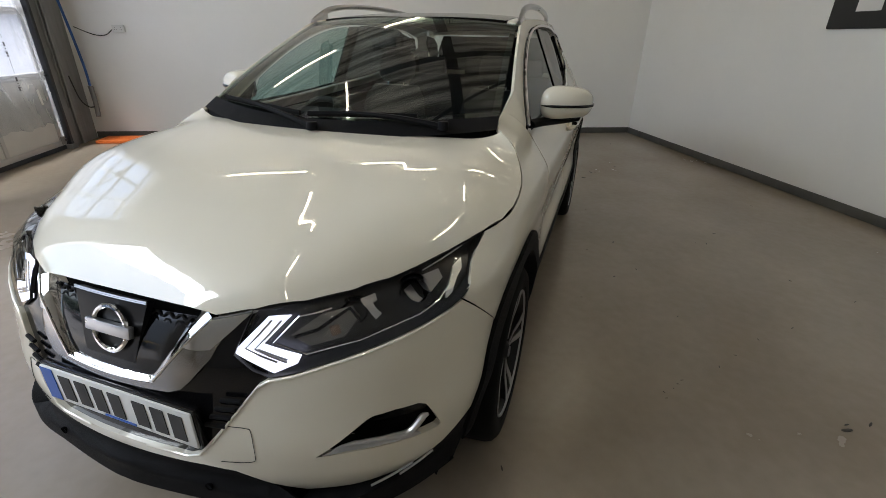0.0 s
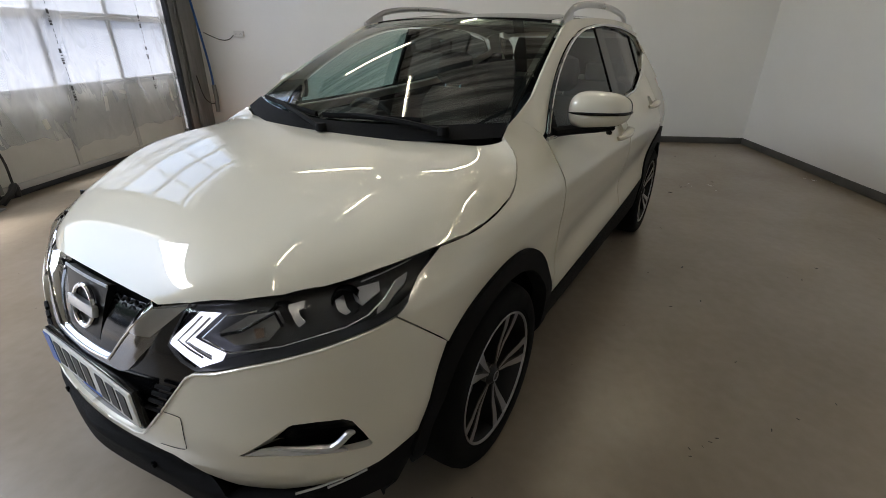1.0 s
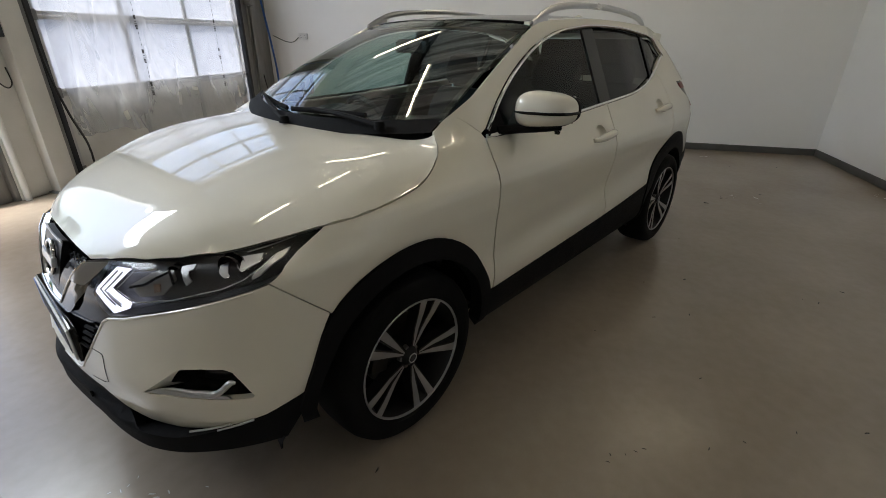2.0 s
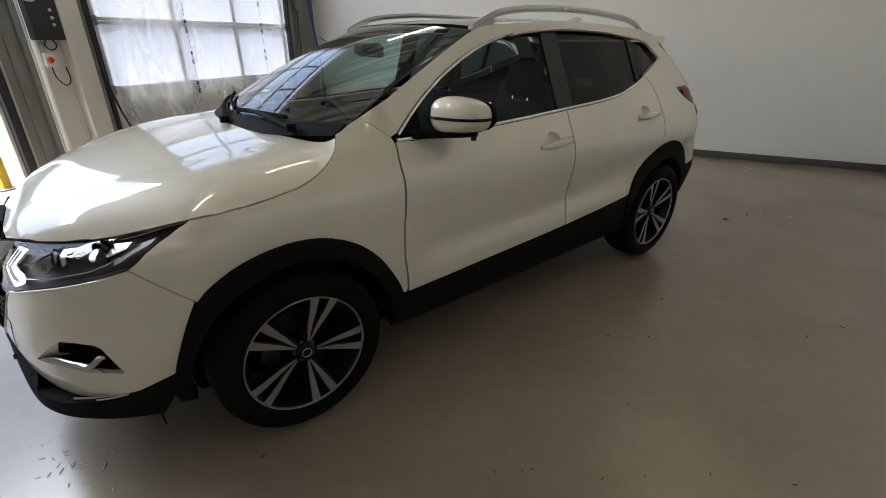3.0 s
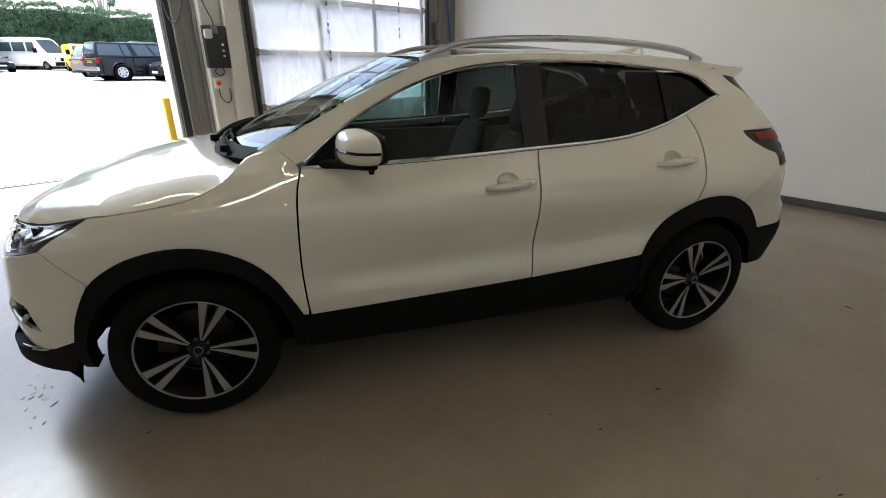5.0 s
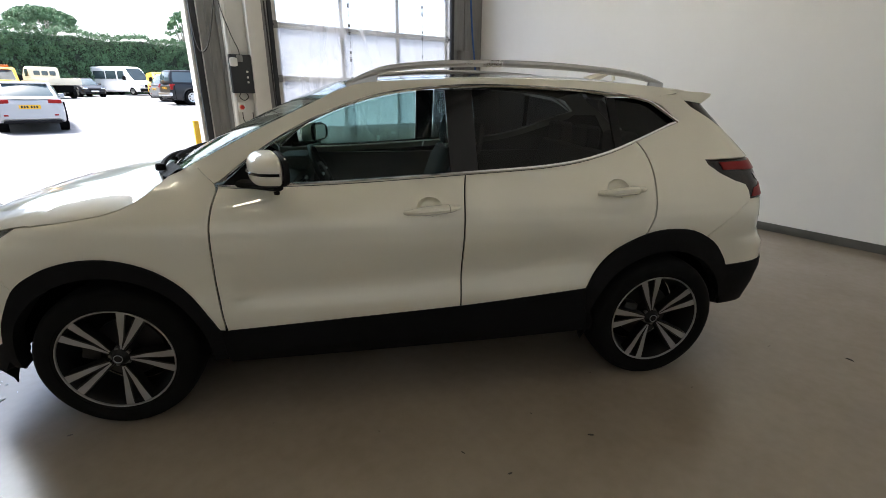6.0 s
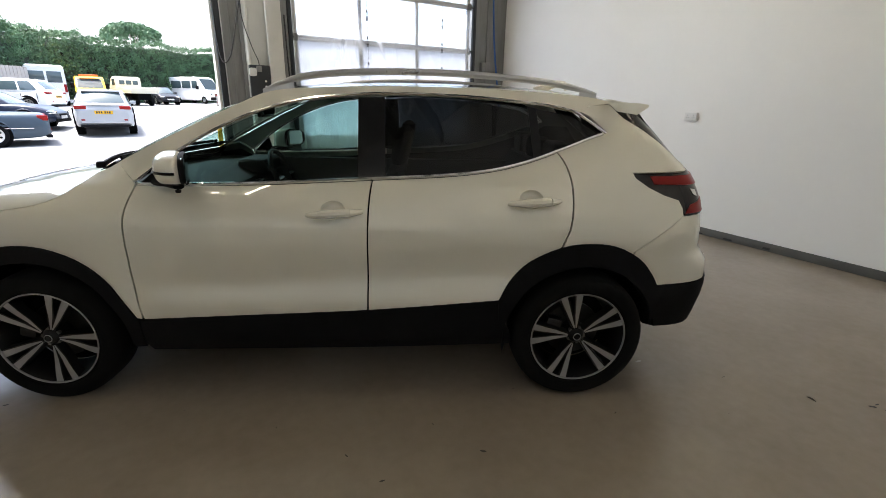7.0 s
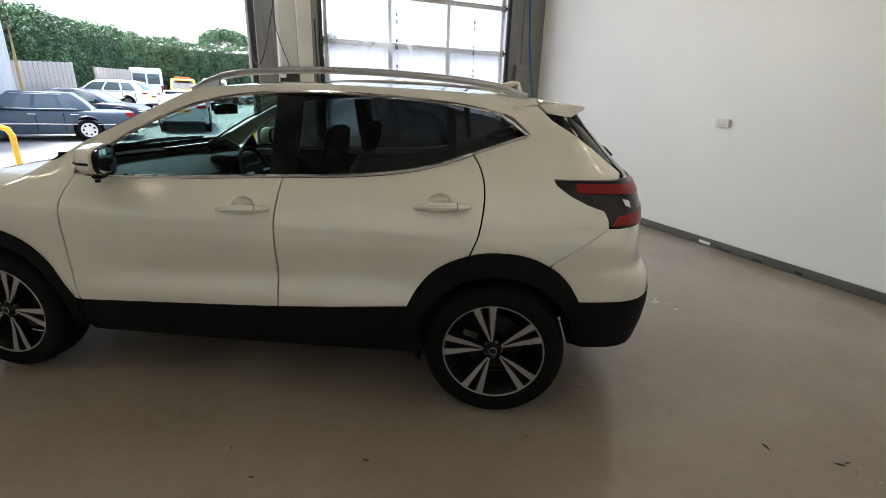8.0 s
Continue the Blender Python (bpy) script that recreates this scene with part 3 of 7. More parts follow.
sign = thing("wall_sign", "black sign board with pale lettering shown as bars", "sign", pose(1.72, SOUTH, 1.95))
part("board", box(-1.20, 1.20, 0.001, 0.025, -0.36, 0.40, 0.004), SIGN_BLACK, sign)
for x0, x1 in ((0.72, 0.95), (0.46, 0.66), (0.20, 0.40), (-0.06, 0.14), (-0.32, -0.12), (-0.58, -0.38)):
    part("letter_bar", box(x0, x1, 0.0255, 0.028, -0.22, 0.02), WHITE_PLASTIC, sign, "pale bar in place of a letter")
part("letter_line", box(-0.55, 0.95, 0.0255, 0.028, 0.14, 0.24), WHITE_PLASTIC, sign)

# dirt on the floor
def speck(x, y, size, turn, material=None, label="small dark crumb of dirt on the floor"):
    n = 7
    bm = bmesh.new()
    pts = []
    for k in range(n):
        a = 2 * math.pi * k / n
        r = size * (0.6 + 0.5 * random.random())
        pts.append((r * math.cos(a) * 1.9, r * math.sin(a) * 0.45))
    low = [bm.verts.new((px, py, 0.0005)) for px, py in pts]
    top = [bm.verts.new((px * 0.7, py * 0.7, size * 0.35)) for px, py in pts]
    bm.faces.new(top)
    for k in range(n):
        bm.faces.new((low[k], low[(k + 1) % n], top[(k + 1) % n], top[k]))
    ob = link("dirt_crumb", bm, material or SPECK, None, label, False)
    ob.matrix_basis = pose(x, y, 0, 0, 0, turn)
    return tagged(ob, "", "dirt", "floor crumbs")


random.seed(4)
for x, y, size in ((-0.254, -1.415, 0.020), (-0.225, -1.44, 0.010), (-0.237, -1.544, 0.012), (1.68, -1.36, 0.012), (5.25, -3.12, 0.016), (5.15, -2.55, 0.012), (2.372, -3.161, 0.008), (1.572, -2.094, 0.010),
                   (1.60, -2.02, 0.006), (1.763, -2.30, 0.009), (0.947, -2.259, 0.008), (0.649, -2.443, 0.009), (0.053, -0.783, 0.006), (0.095, -0.879, 0.006), (0.016, -0.772, 0.005), (0.117, -0.913, 0.006),
                   (0.07, -0.84, 0.004), (0.184, -1.16, 0.006), (-0.25, 0.06, 0.008), (1.133, -1.09, 0.007), (1.217, -1.297, 0.009), (3.251, -1.545, 0.007), (3.467, -1.895, 0.016), (3.679, -2.088, 0.013), (3.724, -2.093, 0.010),
                   (3.70, -2.14, 0.006), (2.428, -1.462, 0.006), (4.946, -0.179, 0.008), (5.915, 0.402, 0.012), (3.922, -2.515, 0.010), (0.442, -1.809, 0.008), (0.627, -1.227, 0.006), (0.366, -1.528, 0.006), (1.567, -1.089, 0.006)):
    speck(x, y, size, random.uniform(0, 360))
for k in range(60):
    x, y = random.uniform(-2.5, 6.0), random.uniform(-3.8, 3.8)
    speck(x, y, random.uniform(0.002, 0.005), random.uniform(0, 360))
for k in range(26):
    a = random.uniform(0, 2 * math.pi)
    r = 0.30 * random.random()
    speck(-0.57 + r * math.cos(a) * 0.35, 0.66 + r * math.sin(a), random.uniform(0.004, 0.011), random.uniform(0, 360), SCUFF, "pale chip of dried mud on the floor")

# ---- the car ----
CAR = thing("car", "ivory white crossover car with black cladding, running lights on", "car", pose(1.5726, 0.155, 0, 0, 0, -27.558))
XF0, XR0 = -1.2, 1.2

LOW = curve((0.24, 0.80), (0.33, 0.865), (0.45, 0.884), (0.55, 0.896), (0.64, 0.891), (0.76, 0.892), (0.86, 0.900), (0.92, 0.899), (0.97, 0.886))
NOSE = curve((0.24, -2.11), (0.33, -2.19), (0.40, -2.214), (0.50, -2.222), (0.60, -2.206), (0.71, -2.186), (0.76, -2.170), (0.82, -2.138),
             (0.86, -2.106), (0.88, -2.04), (0.91, -1.93), (0.96, -1.84), (1.02, -1.74), (1.2, -1.6))
TAIL = curve((0.24, 2.02), (0.36, 2.06), (0.48, 2.12), (0.60, 2.15), (0.72, 2.14), (0.80, 2.075), (0.92, 2.06), (1.05, 2.05), (1.15, 2.01), (1.25, 1.91),
             (1.36, 1.80), (1.46, 1.71), (1.6, 1.66))
BELT = curve((-1.3, 1.095), (-0.8, 1.097), (-0.4, 1.104), (0.28, 1.137), (0.65, 1.158), (0.85, 1.180), (1.0, 1.213), (1.2, 1.279), (1.41, 1.351), (1.6, 1.395))
BELT_Y = curve((-1.4, 0.735), (-0.9, 0.79), (0.0, 0.797), (0.6, 0.79), (1.0, 0.745), (1.41, 0.672), (1.7, 0.655))
LEAN = curve((-1.1, 2.0), (-1.0, 1.5), (-0.9, 0.8), (-0.78, 0.5), (0.0, 0.44), (1.2, 0.44), (1.5, 0.6))


def flank(x, z):
    """Half the car's width at x and z."""
    zb, yb = BELT(x), BELT_Y(x)
    if z <= 0.97:
        y = LOW(z)
    elif z <= zb:
        y = 0.886 + (yb - 0.886) * ((z - 0.97) / (zb - 0.97)) ** 1.12
    else:
        y = yb - LEAN(x) * (z - zb)
    if -0.95 < x < 1.15:
        # the hollow over the lower crease, rising to the rear
        end = min(1.0, (x + 0.95) / 0.35, (1.15 - x) / 0.35)
        y -= 0.020 * end * end * (3 - 2 * end) * math.exp(-((z - 0.665 - 0.055 * x) / 0.085) ** 2)
    if x < XF0:
        t = (XF0 - x) / (XF0 - NOSE(z))
        y *= math.sqrt(max(1e-4, 1 - t ** 4))
    if x > XR0:
        t = min(1.0, (x - XR0) / (TAIL(z) - XR0))
        y *= (1 - 0.085 * t ** 1.2) * math.sqrt(max(1e-4, 1 - t ** 11))
    return y


def left(x, z):
    return (x, -flank(x, z), z)


def right(x, z):
    return (x, flank(x, z), z)


def width_at(z):
    return LOW(z) if z <= 0.97 else 0.886 - (z - 0.97) * 0.6


def nose(side):
    """The front skin: an angle from the flank (0) to the middle (90) and a height."""
    def at(a, z):
        c, s = math.cos(radians(a)), max(0.0, math.sin(radians(a)))
        return (XF0 - (XF0 - NOSE(z)) * math.sqrt(s), side * width_at(z) * c, z)
    return at


def rear(side):
    """The rear skin: along the flank (0 to 0.9), then round the corner to the middle (1.9), and a height."""
    def at(q, z):
        t = q if q <= 0.9 else math.sin(radians(34.06 + (min(q, 1.9) - 0.9) * 55.94)) ** (1 / 5.5)
        return (XR0 + (TAIL(z) - XR0) * t, side * width_at(min(z, 1.2)) * (1 - 0.085 * t ** 1.2) * math.sqrt(max(0.0, 1 - t ** 11)), z)
    return at


def by_y(y, z):
    """The nose's angle for a half width."""
    return (math.degrees(math.acos(max(-1, min(1, y / width_at(z))))), z)


def by_x(x, z):
    t = max(0.0, (XF0 - x) / (XF0 - NOSE(z)))
    return (math.degrees(math.asin(min(1, t * t))), z)


def rear_by_x(x, z):
    return (min(0.9, max(0.0, (x - XR0) / (TAIL(z) - XR0))), z)


def arch(cx, cz, r, a0, a1, n=14, squash=1.0):
    return [(cx + r * math.cos(radians(a0 + (a1 - a0) * k / n)), cz + r * squash * math.sin(radians(a0 + (a1 - a0) * k / n))) for k in range(n + 1)]


FRONT_X, REAR_X, HUB_Z, TYRE_R = -1.323, 1.323, 0.345, 0.345
# outer edges of the arch trims, from the rear end to the front end
FRONT_ARCH = smooth_line([(-0.868, 0.462), (-0.905, 0.545), (-0.985, 0.675), (-1.09, 0.765), (-1.22, 0.82), (-1.35, 0.832), (-1.47, 0.81),
                          (-1.57, 0.765), (-1.65, 0.70), (-1.715, 0.585), (-1.762, 0.452)], 3)
REAR_ARCH = smooth_line([(1.705, 0.628), (1.668, 0.69), (1.59, 0.775), (1.46, 0.841), (1.31, 0.857), (1.18, 0.837), (1.04, 0.765), (0.95, 0.665), (0.896, 0.562)], 3)
BONNET_SEAM = smooth_line([(-1.609, 0.958), (-1.50, 0.974), (-1.36, 0.992), (-1.255, 1.008), (-1.18, 1.032), (-1.11, 1.070), (-1.055, 1.118), (-1.036, 1.142)], 3)
DOOR_F = smooth_line([(-0.815, 1.098), (-0.836, 1.02), (-0.846, 0.90), (-0.852, 0.70), (-0.846, 0.56), (-0.838, 0.457)], 4)
DOOR_M = smooth_line([(0.278, 1.136), (0.266, 1.05), (0.260, 0.90), (0.254, 0.70), (0.250, 0.509)], 4)
DOOR_R = smooth_line([(1.165, 1.280), (1.205, 1.225), (1.232, 1.15), (1.237, 1.05), (1.220, 0.93), (1.185, 0.836)], 4)
SILL = curve((-0.9, 0.455), (-0.84, 0.457), (-0.34, 0.48), (0.25, 0.509), (0.9, 0.562))
GAP = 0.004
SIDE_NAMES = ((-1, left), (1, right))


def shift(line, dx, dz=0.0):
    return [(p[0] + dx, p[1] + dz) for p in line]


def belt_line(x0, x1, n=16, d=0.0):
    return [(x0 + (x1 - x0) * k / n, BELT(x0 + (x1 - x0) * k / n) + d) for k in range(n + 1)]


# the side window line, and the roof side above it
DLO_TOP = smooth_line([(-0.80, 1.118), (-0.66, 1.225), (-0.50, 1.325), (-0.30, 1.418), (-0.10, 1.478), (0.10, 1.507), (0.35, 1.522), (0.72, 1.515),
                       (1.07, 1.488), (1.25, 1.458), (1.32, 1.425), (1.425, 1.355)], 5)


def dish(door, surf, cup, cx, cz, side):
    """The hollow behind a door handle."""
    def at(x, z):
        r = ((x - cx) / 0.058) ** 2 + ((z - cz) / 0.042) ** 2
        return (x, surf(x, z)[1] - side * 0.034 * max(0.0, 1 - r * r), z)
    patch("handle_cup", cup, at, PAINT, door, step=0.012, flange=0)


def handle(door, surf, x0, z0, x1, z1, side):
    """A body-coloured pull handle, standing off the door."""
    n, pts, rad = 14, [], []
    for k in range(n + 1):
        u = k / n
        x, z = x0 + (x1 - x0) * u, z0 + (z1 - z0) * u + 0.004 * math.sin(math.pi * u)
        pts.append(Vector(surf(x, z)) + Vector((0, side * (0.006 + 0.030 * math.sin(math.pi * u) ** 0.45), 0)))
        rad.append(0.0125 + 0.012 * min(1, 3 * u, 4 * (1 - u)))
    bar = part("door_handle", tube(pts[:12], rad[:12], 10, flat=0.85), PAINT, door, "body-coloured pull handle")
    part("lock_cover", tube([pts[11].lerp(pts[12], 0.14)] + pts[12:], rad[11:], 10, flat=0.85), PAINT, bar)


for side, surf in SIDE_NAMES:
    # front wing
    line = ([(-0.905, 1.1768), (-0.8322, 1.1172), (-0.8225, 1.100)] + shift(DOOR_F, -GAP)[1:-1] + [(-0.846, 0.458), (-0.868, 0.462)] + FRONT_ARCH[1:-3] + [(-1.655, 0.703)])
    line = [p for p in line if p[0] > -1.66 and (p[0] > -1.64 or p[1] > 0.69)]
    line += [(-1.655, 0.706), (-1.799, 0.841), (-1.747, 0.879), (-1.675, 0.916)] + shift(BONNET_SEAM, 0, -0.0025) + [(-0.96, 1.167)]
    patch("front_wing", line, surf, PAINT, CAR, step=0.03)
    # doors
    top = belt_line(-0.815, 0.276, 14, -0.004)
    line = shift(DOOR_F, GAP)[::-1] + top[1:] + shift(DOOR_M, -GAP)[1:] + [(x, SILL(x)) for x in (0.1, -0.1, -0.34, -0.6)]
    cup = [(0.10 + 0.058 * math.cos(k * math.pi / 8), 1.004 + 0.042 * math.sin(k * math.pi / 8)) for k in range(16)]
    front_door = patch("front_door", line, surf, PAINT, CAR, step=0.03, holes=[cup], flange=0.012)
    dish(front_door, surf, cup, 0.10, 1.004, side)
    handle(front_door, surf, -0.015, 0.985, 0.235, 1.002, side)
    line = shift(DOOR_M, GAP)[::-1] + belt_line(0.282, 1.16, 14, -0.004) + shift(DOOR_R, -GAP)[1:]
    line += [p for p in REAR_ARCH if p[0] < 1.17] + [(x, SILL(x)) for x in (0.7, 0.5)]
    cup = [(1.035 + 0.058 * math.cos(k * math.pi / 8), 1.060 + 0.042 * math.sin(k * math.pi / 8)) for k in range(16)]
    rear_door = patch("rear_door", line, surf, PAINT, CAR, step=0.03, holes=[cup], flange=0.012)
    dish(rear_door, surf, cup, 1.035, 1.060, side)
    handle(rear_door, surf, 0.925, 1.042, 1.170, 1.056, side)
    # rear quarter: behind the door, round the lamp, up the pillar
    line = shift(DOOR_R, GAP)[::-1] + [(1.30, 1.327), (1.432, 1.368), (1.35, 1.440), (1.30, 1.462), (1.36, 1.49), (1.46, 1.495), (1.53, 1.432), (1.63, 1.375), (1.715, 1.318)]
    line += [(1.795, 1.257), (1.86, 1.21), (1.85, 1.187), (1.545, 1.182), (1.56, 1.155), (1.62, 1.115), (1.70, 1.078), (1.775, 1.055), (1.795, 1.02), (1.80, 0.984)]
    line += [(1.68, 0.898), (1.566, 0.814)] + [p for p in REAR_ARCH if 1.19 < p[0] < 1.560]
    patch("rear_quarter", line, surf, PAINT, CAR, step=0.03)
    # roof side: from the foot of the screen pillar along the roof
    low = [p for p in DLO_TOP if p[0] < 1.30]
    high = smooth_line([(-1.02, 1.142), (-0.86, 1.225), (-0.62, 1.345), (-0.40, 1.45), (-0.22, 1.525), (0.0, 1.548), (0.4, 1.562), (0.9, 1.556), (1.3, 1.535), (1.46, 1.512)], 5)
    line = [(-0.905, 1.178), (-0.83, 1.118)] + [(p[0], p[1] + 0.012) for p in low] + [(1.35, 1.488), (1.46, 1.503)] + high[::-1]
    patch("roof_side", line, surf, PAINT, CAR, step=0.03)
    # lower trims: sill and arches
    line = [(-0.86, 0.452)] + [(x, SILL(x) - 0.003) for x in (-0.6, -0.34, 0.0, 0.25, 0.6, 0.89)] + [(0.93, 0.45), (0.97, 0.36), (0.97, 0.30), (0.4, 0.27), (-0.3, 0.255), (-0.86, 0.25)]
    patch("sill_trim", line, surf, BLACK_PLASTIC, CAR, "matt black sill cladding", step=0.04, lift=0.004, flange=0.05)
    inner = arch(FRONT_X, HUB_Z, 0.405, -7, 184, 22)
    line = [(-0.862, 0.30), (-0.858, 0.456)] + FRONT_ARCH + [(-1.778, 0.38), (-1.765, 0.320), (-1.715, 0.318)] + inner[::-1]
    patch("front_arch_trim", line, surf, BLACK_PLASTIC, CAR, "matt black wheel arch trim", step=0.035, lift=0.012, flange=0.06)
    inner = arch(REAR_X, HUB_Z, 0.395, 200, 13, 22)
    line = [(0.94, 0.36), (0.905, 0.45)] + [(0.893, 0.56)] + REAR_ARCH[::-1] + [(1.728, 0.54), (1.722, 0.44)] + inner[::-1]
    patch("rear_arch_trim", line, surf, BLACK_PLASTIC, CAR, "matt black wheel arch trim", step=0.035, lift=0.012, flange=0.06)
    # glass, with the dark pillar finisher between
    line = ([(-0.66, 1.108)] + belt_line(-0.6, 0.205, 8, 0.014) + [(0.20, 1.506)] + [p for p in DLO_TOP if -0.66 < p[0] < 0.19][::-1])
    line = [(p[0], p[1] - (0.004 if p[1] > 1.2 else 0)) for p in line]
    patch("front_side_window", line, surf, SIDE_GLASS, CAR, "green-tinted front side window", step=0.05, flange=0.004, lift=-0.010)
    line = belt_line(0.345, 1.06, 10, 0.014) + [(1.035, 1.482)] + [p for p in DLO_TOP if 0.335 < p[0] < 1.03][::-1] + [(0.335, 1.512)]
    patch("rear_side_window", line, surf, PRIVACY_GLASS, CAR, "dark privacy rear side window", step=0.05, flange=0.004, lift=-0.010)
    line = belt_line(1.09, 1.38, 5, 0.014) + [(1.405, 1.362)] + [(1.32, 1.412), (1.25, 1.444), (1.065, 1.476)]
    patch("quarter_window", line, surf, PRIVACY_GLASS, CAR, "dark fixed quarter window", step=0.05, flange=0.004, lift=-0.010)
    line = [(0.21, BELT(0.21) + 0.012), (0.34, BELT(0.34) + 0.012), (0.332, 1.512), (0.204, 1.508)]
    patch("pillar_finisher", line, surf, GLOSS_BLACK, CAR, "gloss black door pillar finisher", step=0.06, lift=-0.004)
    line = [(1.056, BELT(1.056) + 0.012), (1.096, BELT(1.096) + 0.012), (1.072, 1.476), (1.03, 1.480)]
    patch("window_bar", line, surf, PANEL_BLACK, CAR, "black window divider", step=0.05, lift=-0.003)
    line = [(-0.80, 1.108), (-0.665, 1.112), (-0.675, 1.215)]
    patch("mirror_sail", line, surf, BLACK_PLASTIC, CAR, "black mirror mounting plate", step=0.05, lift=-0.004)
    # chrome round the windows
    low = [Vector(surf(x, z)) + Vector((0, side * 0.005, 0)) for x, z in belt_line(-0.81, 1.41, 40, 0.007)]
    part("window_chrome", tube(low, 0.0085, 6), CHROME, CAR, "bright strip under the side windows")
    up = [Vector(surf(x, z)) + Vector((0, side * 0.009, 0.002)) for x, z in [(p[0], p[1] + 0.004) for p in DLO_TOP]]
    part("window_chrome", tube(up, 0.0075, 6), CHROME, CAR, "bright strip over the side windows")

# bonnet: a height over the plan
MID = curve((-2.16, 0.80), (-2.105, 0.855), (-2.05, 0.905), (-1.96, 0.952), (-1.82, 1.0), (-1.62, 1.048), (-1.34, 1.088), (-1.1, 1.105), (-0.8, 1.11))
LAMP = [(0.377, 0.860), (0.45, 0.868), (0.53, 0.877), (0.61, 0.888), (0.681, 0.904), (0.745, 0.927)]
EDGE = [(-2.14, 0.20, 0.81), (-2.098, 0.285, 0.846)]
EDGE += [(nose(1)(*by_y(y, z))[0], y - 0.002, z + 0.004) for y, z in LAMP]
EDGE += [(x, flank(x, z) - 0.001, z + 0.001) for x, z in BONNET_SEAM[::2]]
EDGE_Y, EDGE_Z = curve(*[(p[0], p[1]) for p in EDGE]), curve(*[(p[0], p[2]) for p in EDGE])


def bonnet_at(x, y):
    ye, ze, a = EDGE_Y(x), EDGE_Z(x), abs(y)
    u = min(1.15, a / max(0.15, ye))
    top = MID(x) + 0.004
    z = top + (ze - top) * u ** 6.5
    # a crowned middle that ends in a long crease on either side
    ridge = 0.30 + 0.33 * max(0.0, min(1.0, (x + 2.09) / 1.0))
    k = 1 - (a / ridge) ** 2
    z += 0.016 * (k + math.sqrt(k * k + 0.004)) / 2 * max(0.0, min(1.0, (x + 2.1) / 0.25))
    return (x, y, z)


half = [(x, -EDGE_Y(x)) for x in (-2.06, -2.0, -1.93, -1.86, -1.80, -1.72, -1.66, -1.61, -1.53, -1.45, -1.36, -1.27, -1.20, -1.15, -1.10, -1.07, -1.045)]
tip = [(-2.104, 0.0), (-2.104, -0.1), (-2.103, -0.18), (-2.100, -0.24), (-2.094, -EDGE_Y(-2.094)), (-2.078, -EDGE_Y(-2.078))]
cowl = [(-1.06, -0.68), (-1.10, -0.60), (-1.17, -0.42), (-1.21, -0.22), (-1.225, 0.0)]
line = tip + half + cowl
line += [(x, -y) for x, y in line[-2:0:-1]]
patch("bonnet", line, bonnet_at, PAINT, CAR, "white bonnet with two long creases", step=0.03, flange=0.02, keep=True)

# windscreen and cowl
WS_LOW = lambda v: (-1.03 - 0.235 * (1 - (v / 0.72) ** 2), v, 1.135 - 0.035 * (1 - (v / 0.72) ** 2))
WS_TOP = lambda v: (-0.235 - 0.095 * (1 - (v / 0.6) ** 2), v, 1.522 + 0.028 * (1 - (v / 0.6) ** 2))


def screen_at(u, v):
    """v: -1 to 1 across, u: 0 at the foot to 1 at the roof."""
    a, b = Vector(WS_LOW(v * 0.705)), Vector(WS_TOP(v * 0.592))
    p = a.lerp(b, u)
    bow = 4 * u * (1 - u) * 0.022
    return (p.x - bow * 0.45, p.y, p.z + bow)


patch("windscreen", [(0.085, -1), (1, -1), (1, 1), (0.085, 1)], screen_at, SCREEN_GLASS, CAR, "clear laminated windscreen with a dark top band", step=0.05, flange=0.005, scale=(0.95, 0.65), lift=-0.004, keep=True)
bm = bmesh.new()
for a, b, c, d in ((0.085, -1.0, 0.135, 1.0), (0.93, -1.0, 1.0, 1.0), (0.0, -1.0, 1.0, -0.955), (0.0, 0.955, 1.0, 1.0)):
    n = 16
    grid = [[bm.verts.new(Vector(screen_at(a + (c - a) * i / 4, b + (d - b) * k / n)) + Vector((0.01, 0, -0.008))) for k in range(n + 1)] for i in range(5)]
    for i in range(4):
        for k in range(n):
            bm.faces.new((grid[i][k], grid[i][k + 1], grid[i + 1][k + 1], grid[i + 1][k]))
seal = bmesh.new()
grid = [[seal.verts.new(Vector(screen_at(u, -1 + k / 12)) + Vector((-0.003, 0, 0.003))) for k in range(25)] for u in (0.0, 0.03, 0.06, 0.09)]
for a, b in zip(grid, grid[1:]):
    for k in range(24):
        seal.faces.new((a[k], a[k + 1], b[k + 1], b[k]))
part("cowl_seal", seal, BLACK_PLASTIC, CAR, "matt black strip along the foot of the windscreen")
part("screen_border", bm, GLOSS_BLACK, CAR, "black printed border of the windscreen")
bm = bmesh.new()
rows = []
for k in range(25):
    v = -0.72 + 1.44 * k / 24
    w = Vector(WS_LOW(v)) + Vector((0.03, 0, 0.004))
    b = Vector((-1.05 - 0.175 * (1 - (abs(v) / 0.72) ** 2.2) , v, 0))
    b.x -= 0.012
    b.z = bonnet_at(b.x, v)[2] - 0.022
    rows.append([bm.verts.new(p) for p in (b, b.lerp(w, 0.3) - Vector((0, 0, 0.018)), b.lerp(w, 0.7) - Vector((0, 0, 0.012)), w)])
for r, s in zip(rows, rows[1:]):
    for i in range(3):
        bm.faces.new((r[i], r[i + 1], s[i + 1], s[i]))
part("cowl", bm, BLACK_PLASTIC, CAR, "matt black cowl under the windscreen")

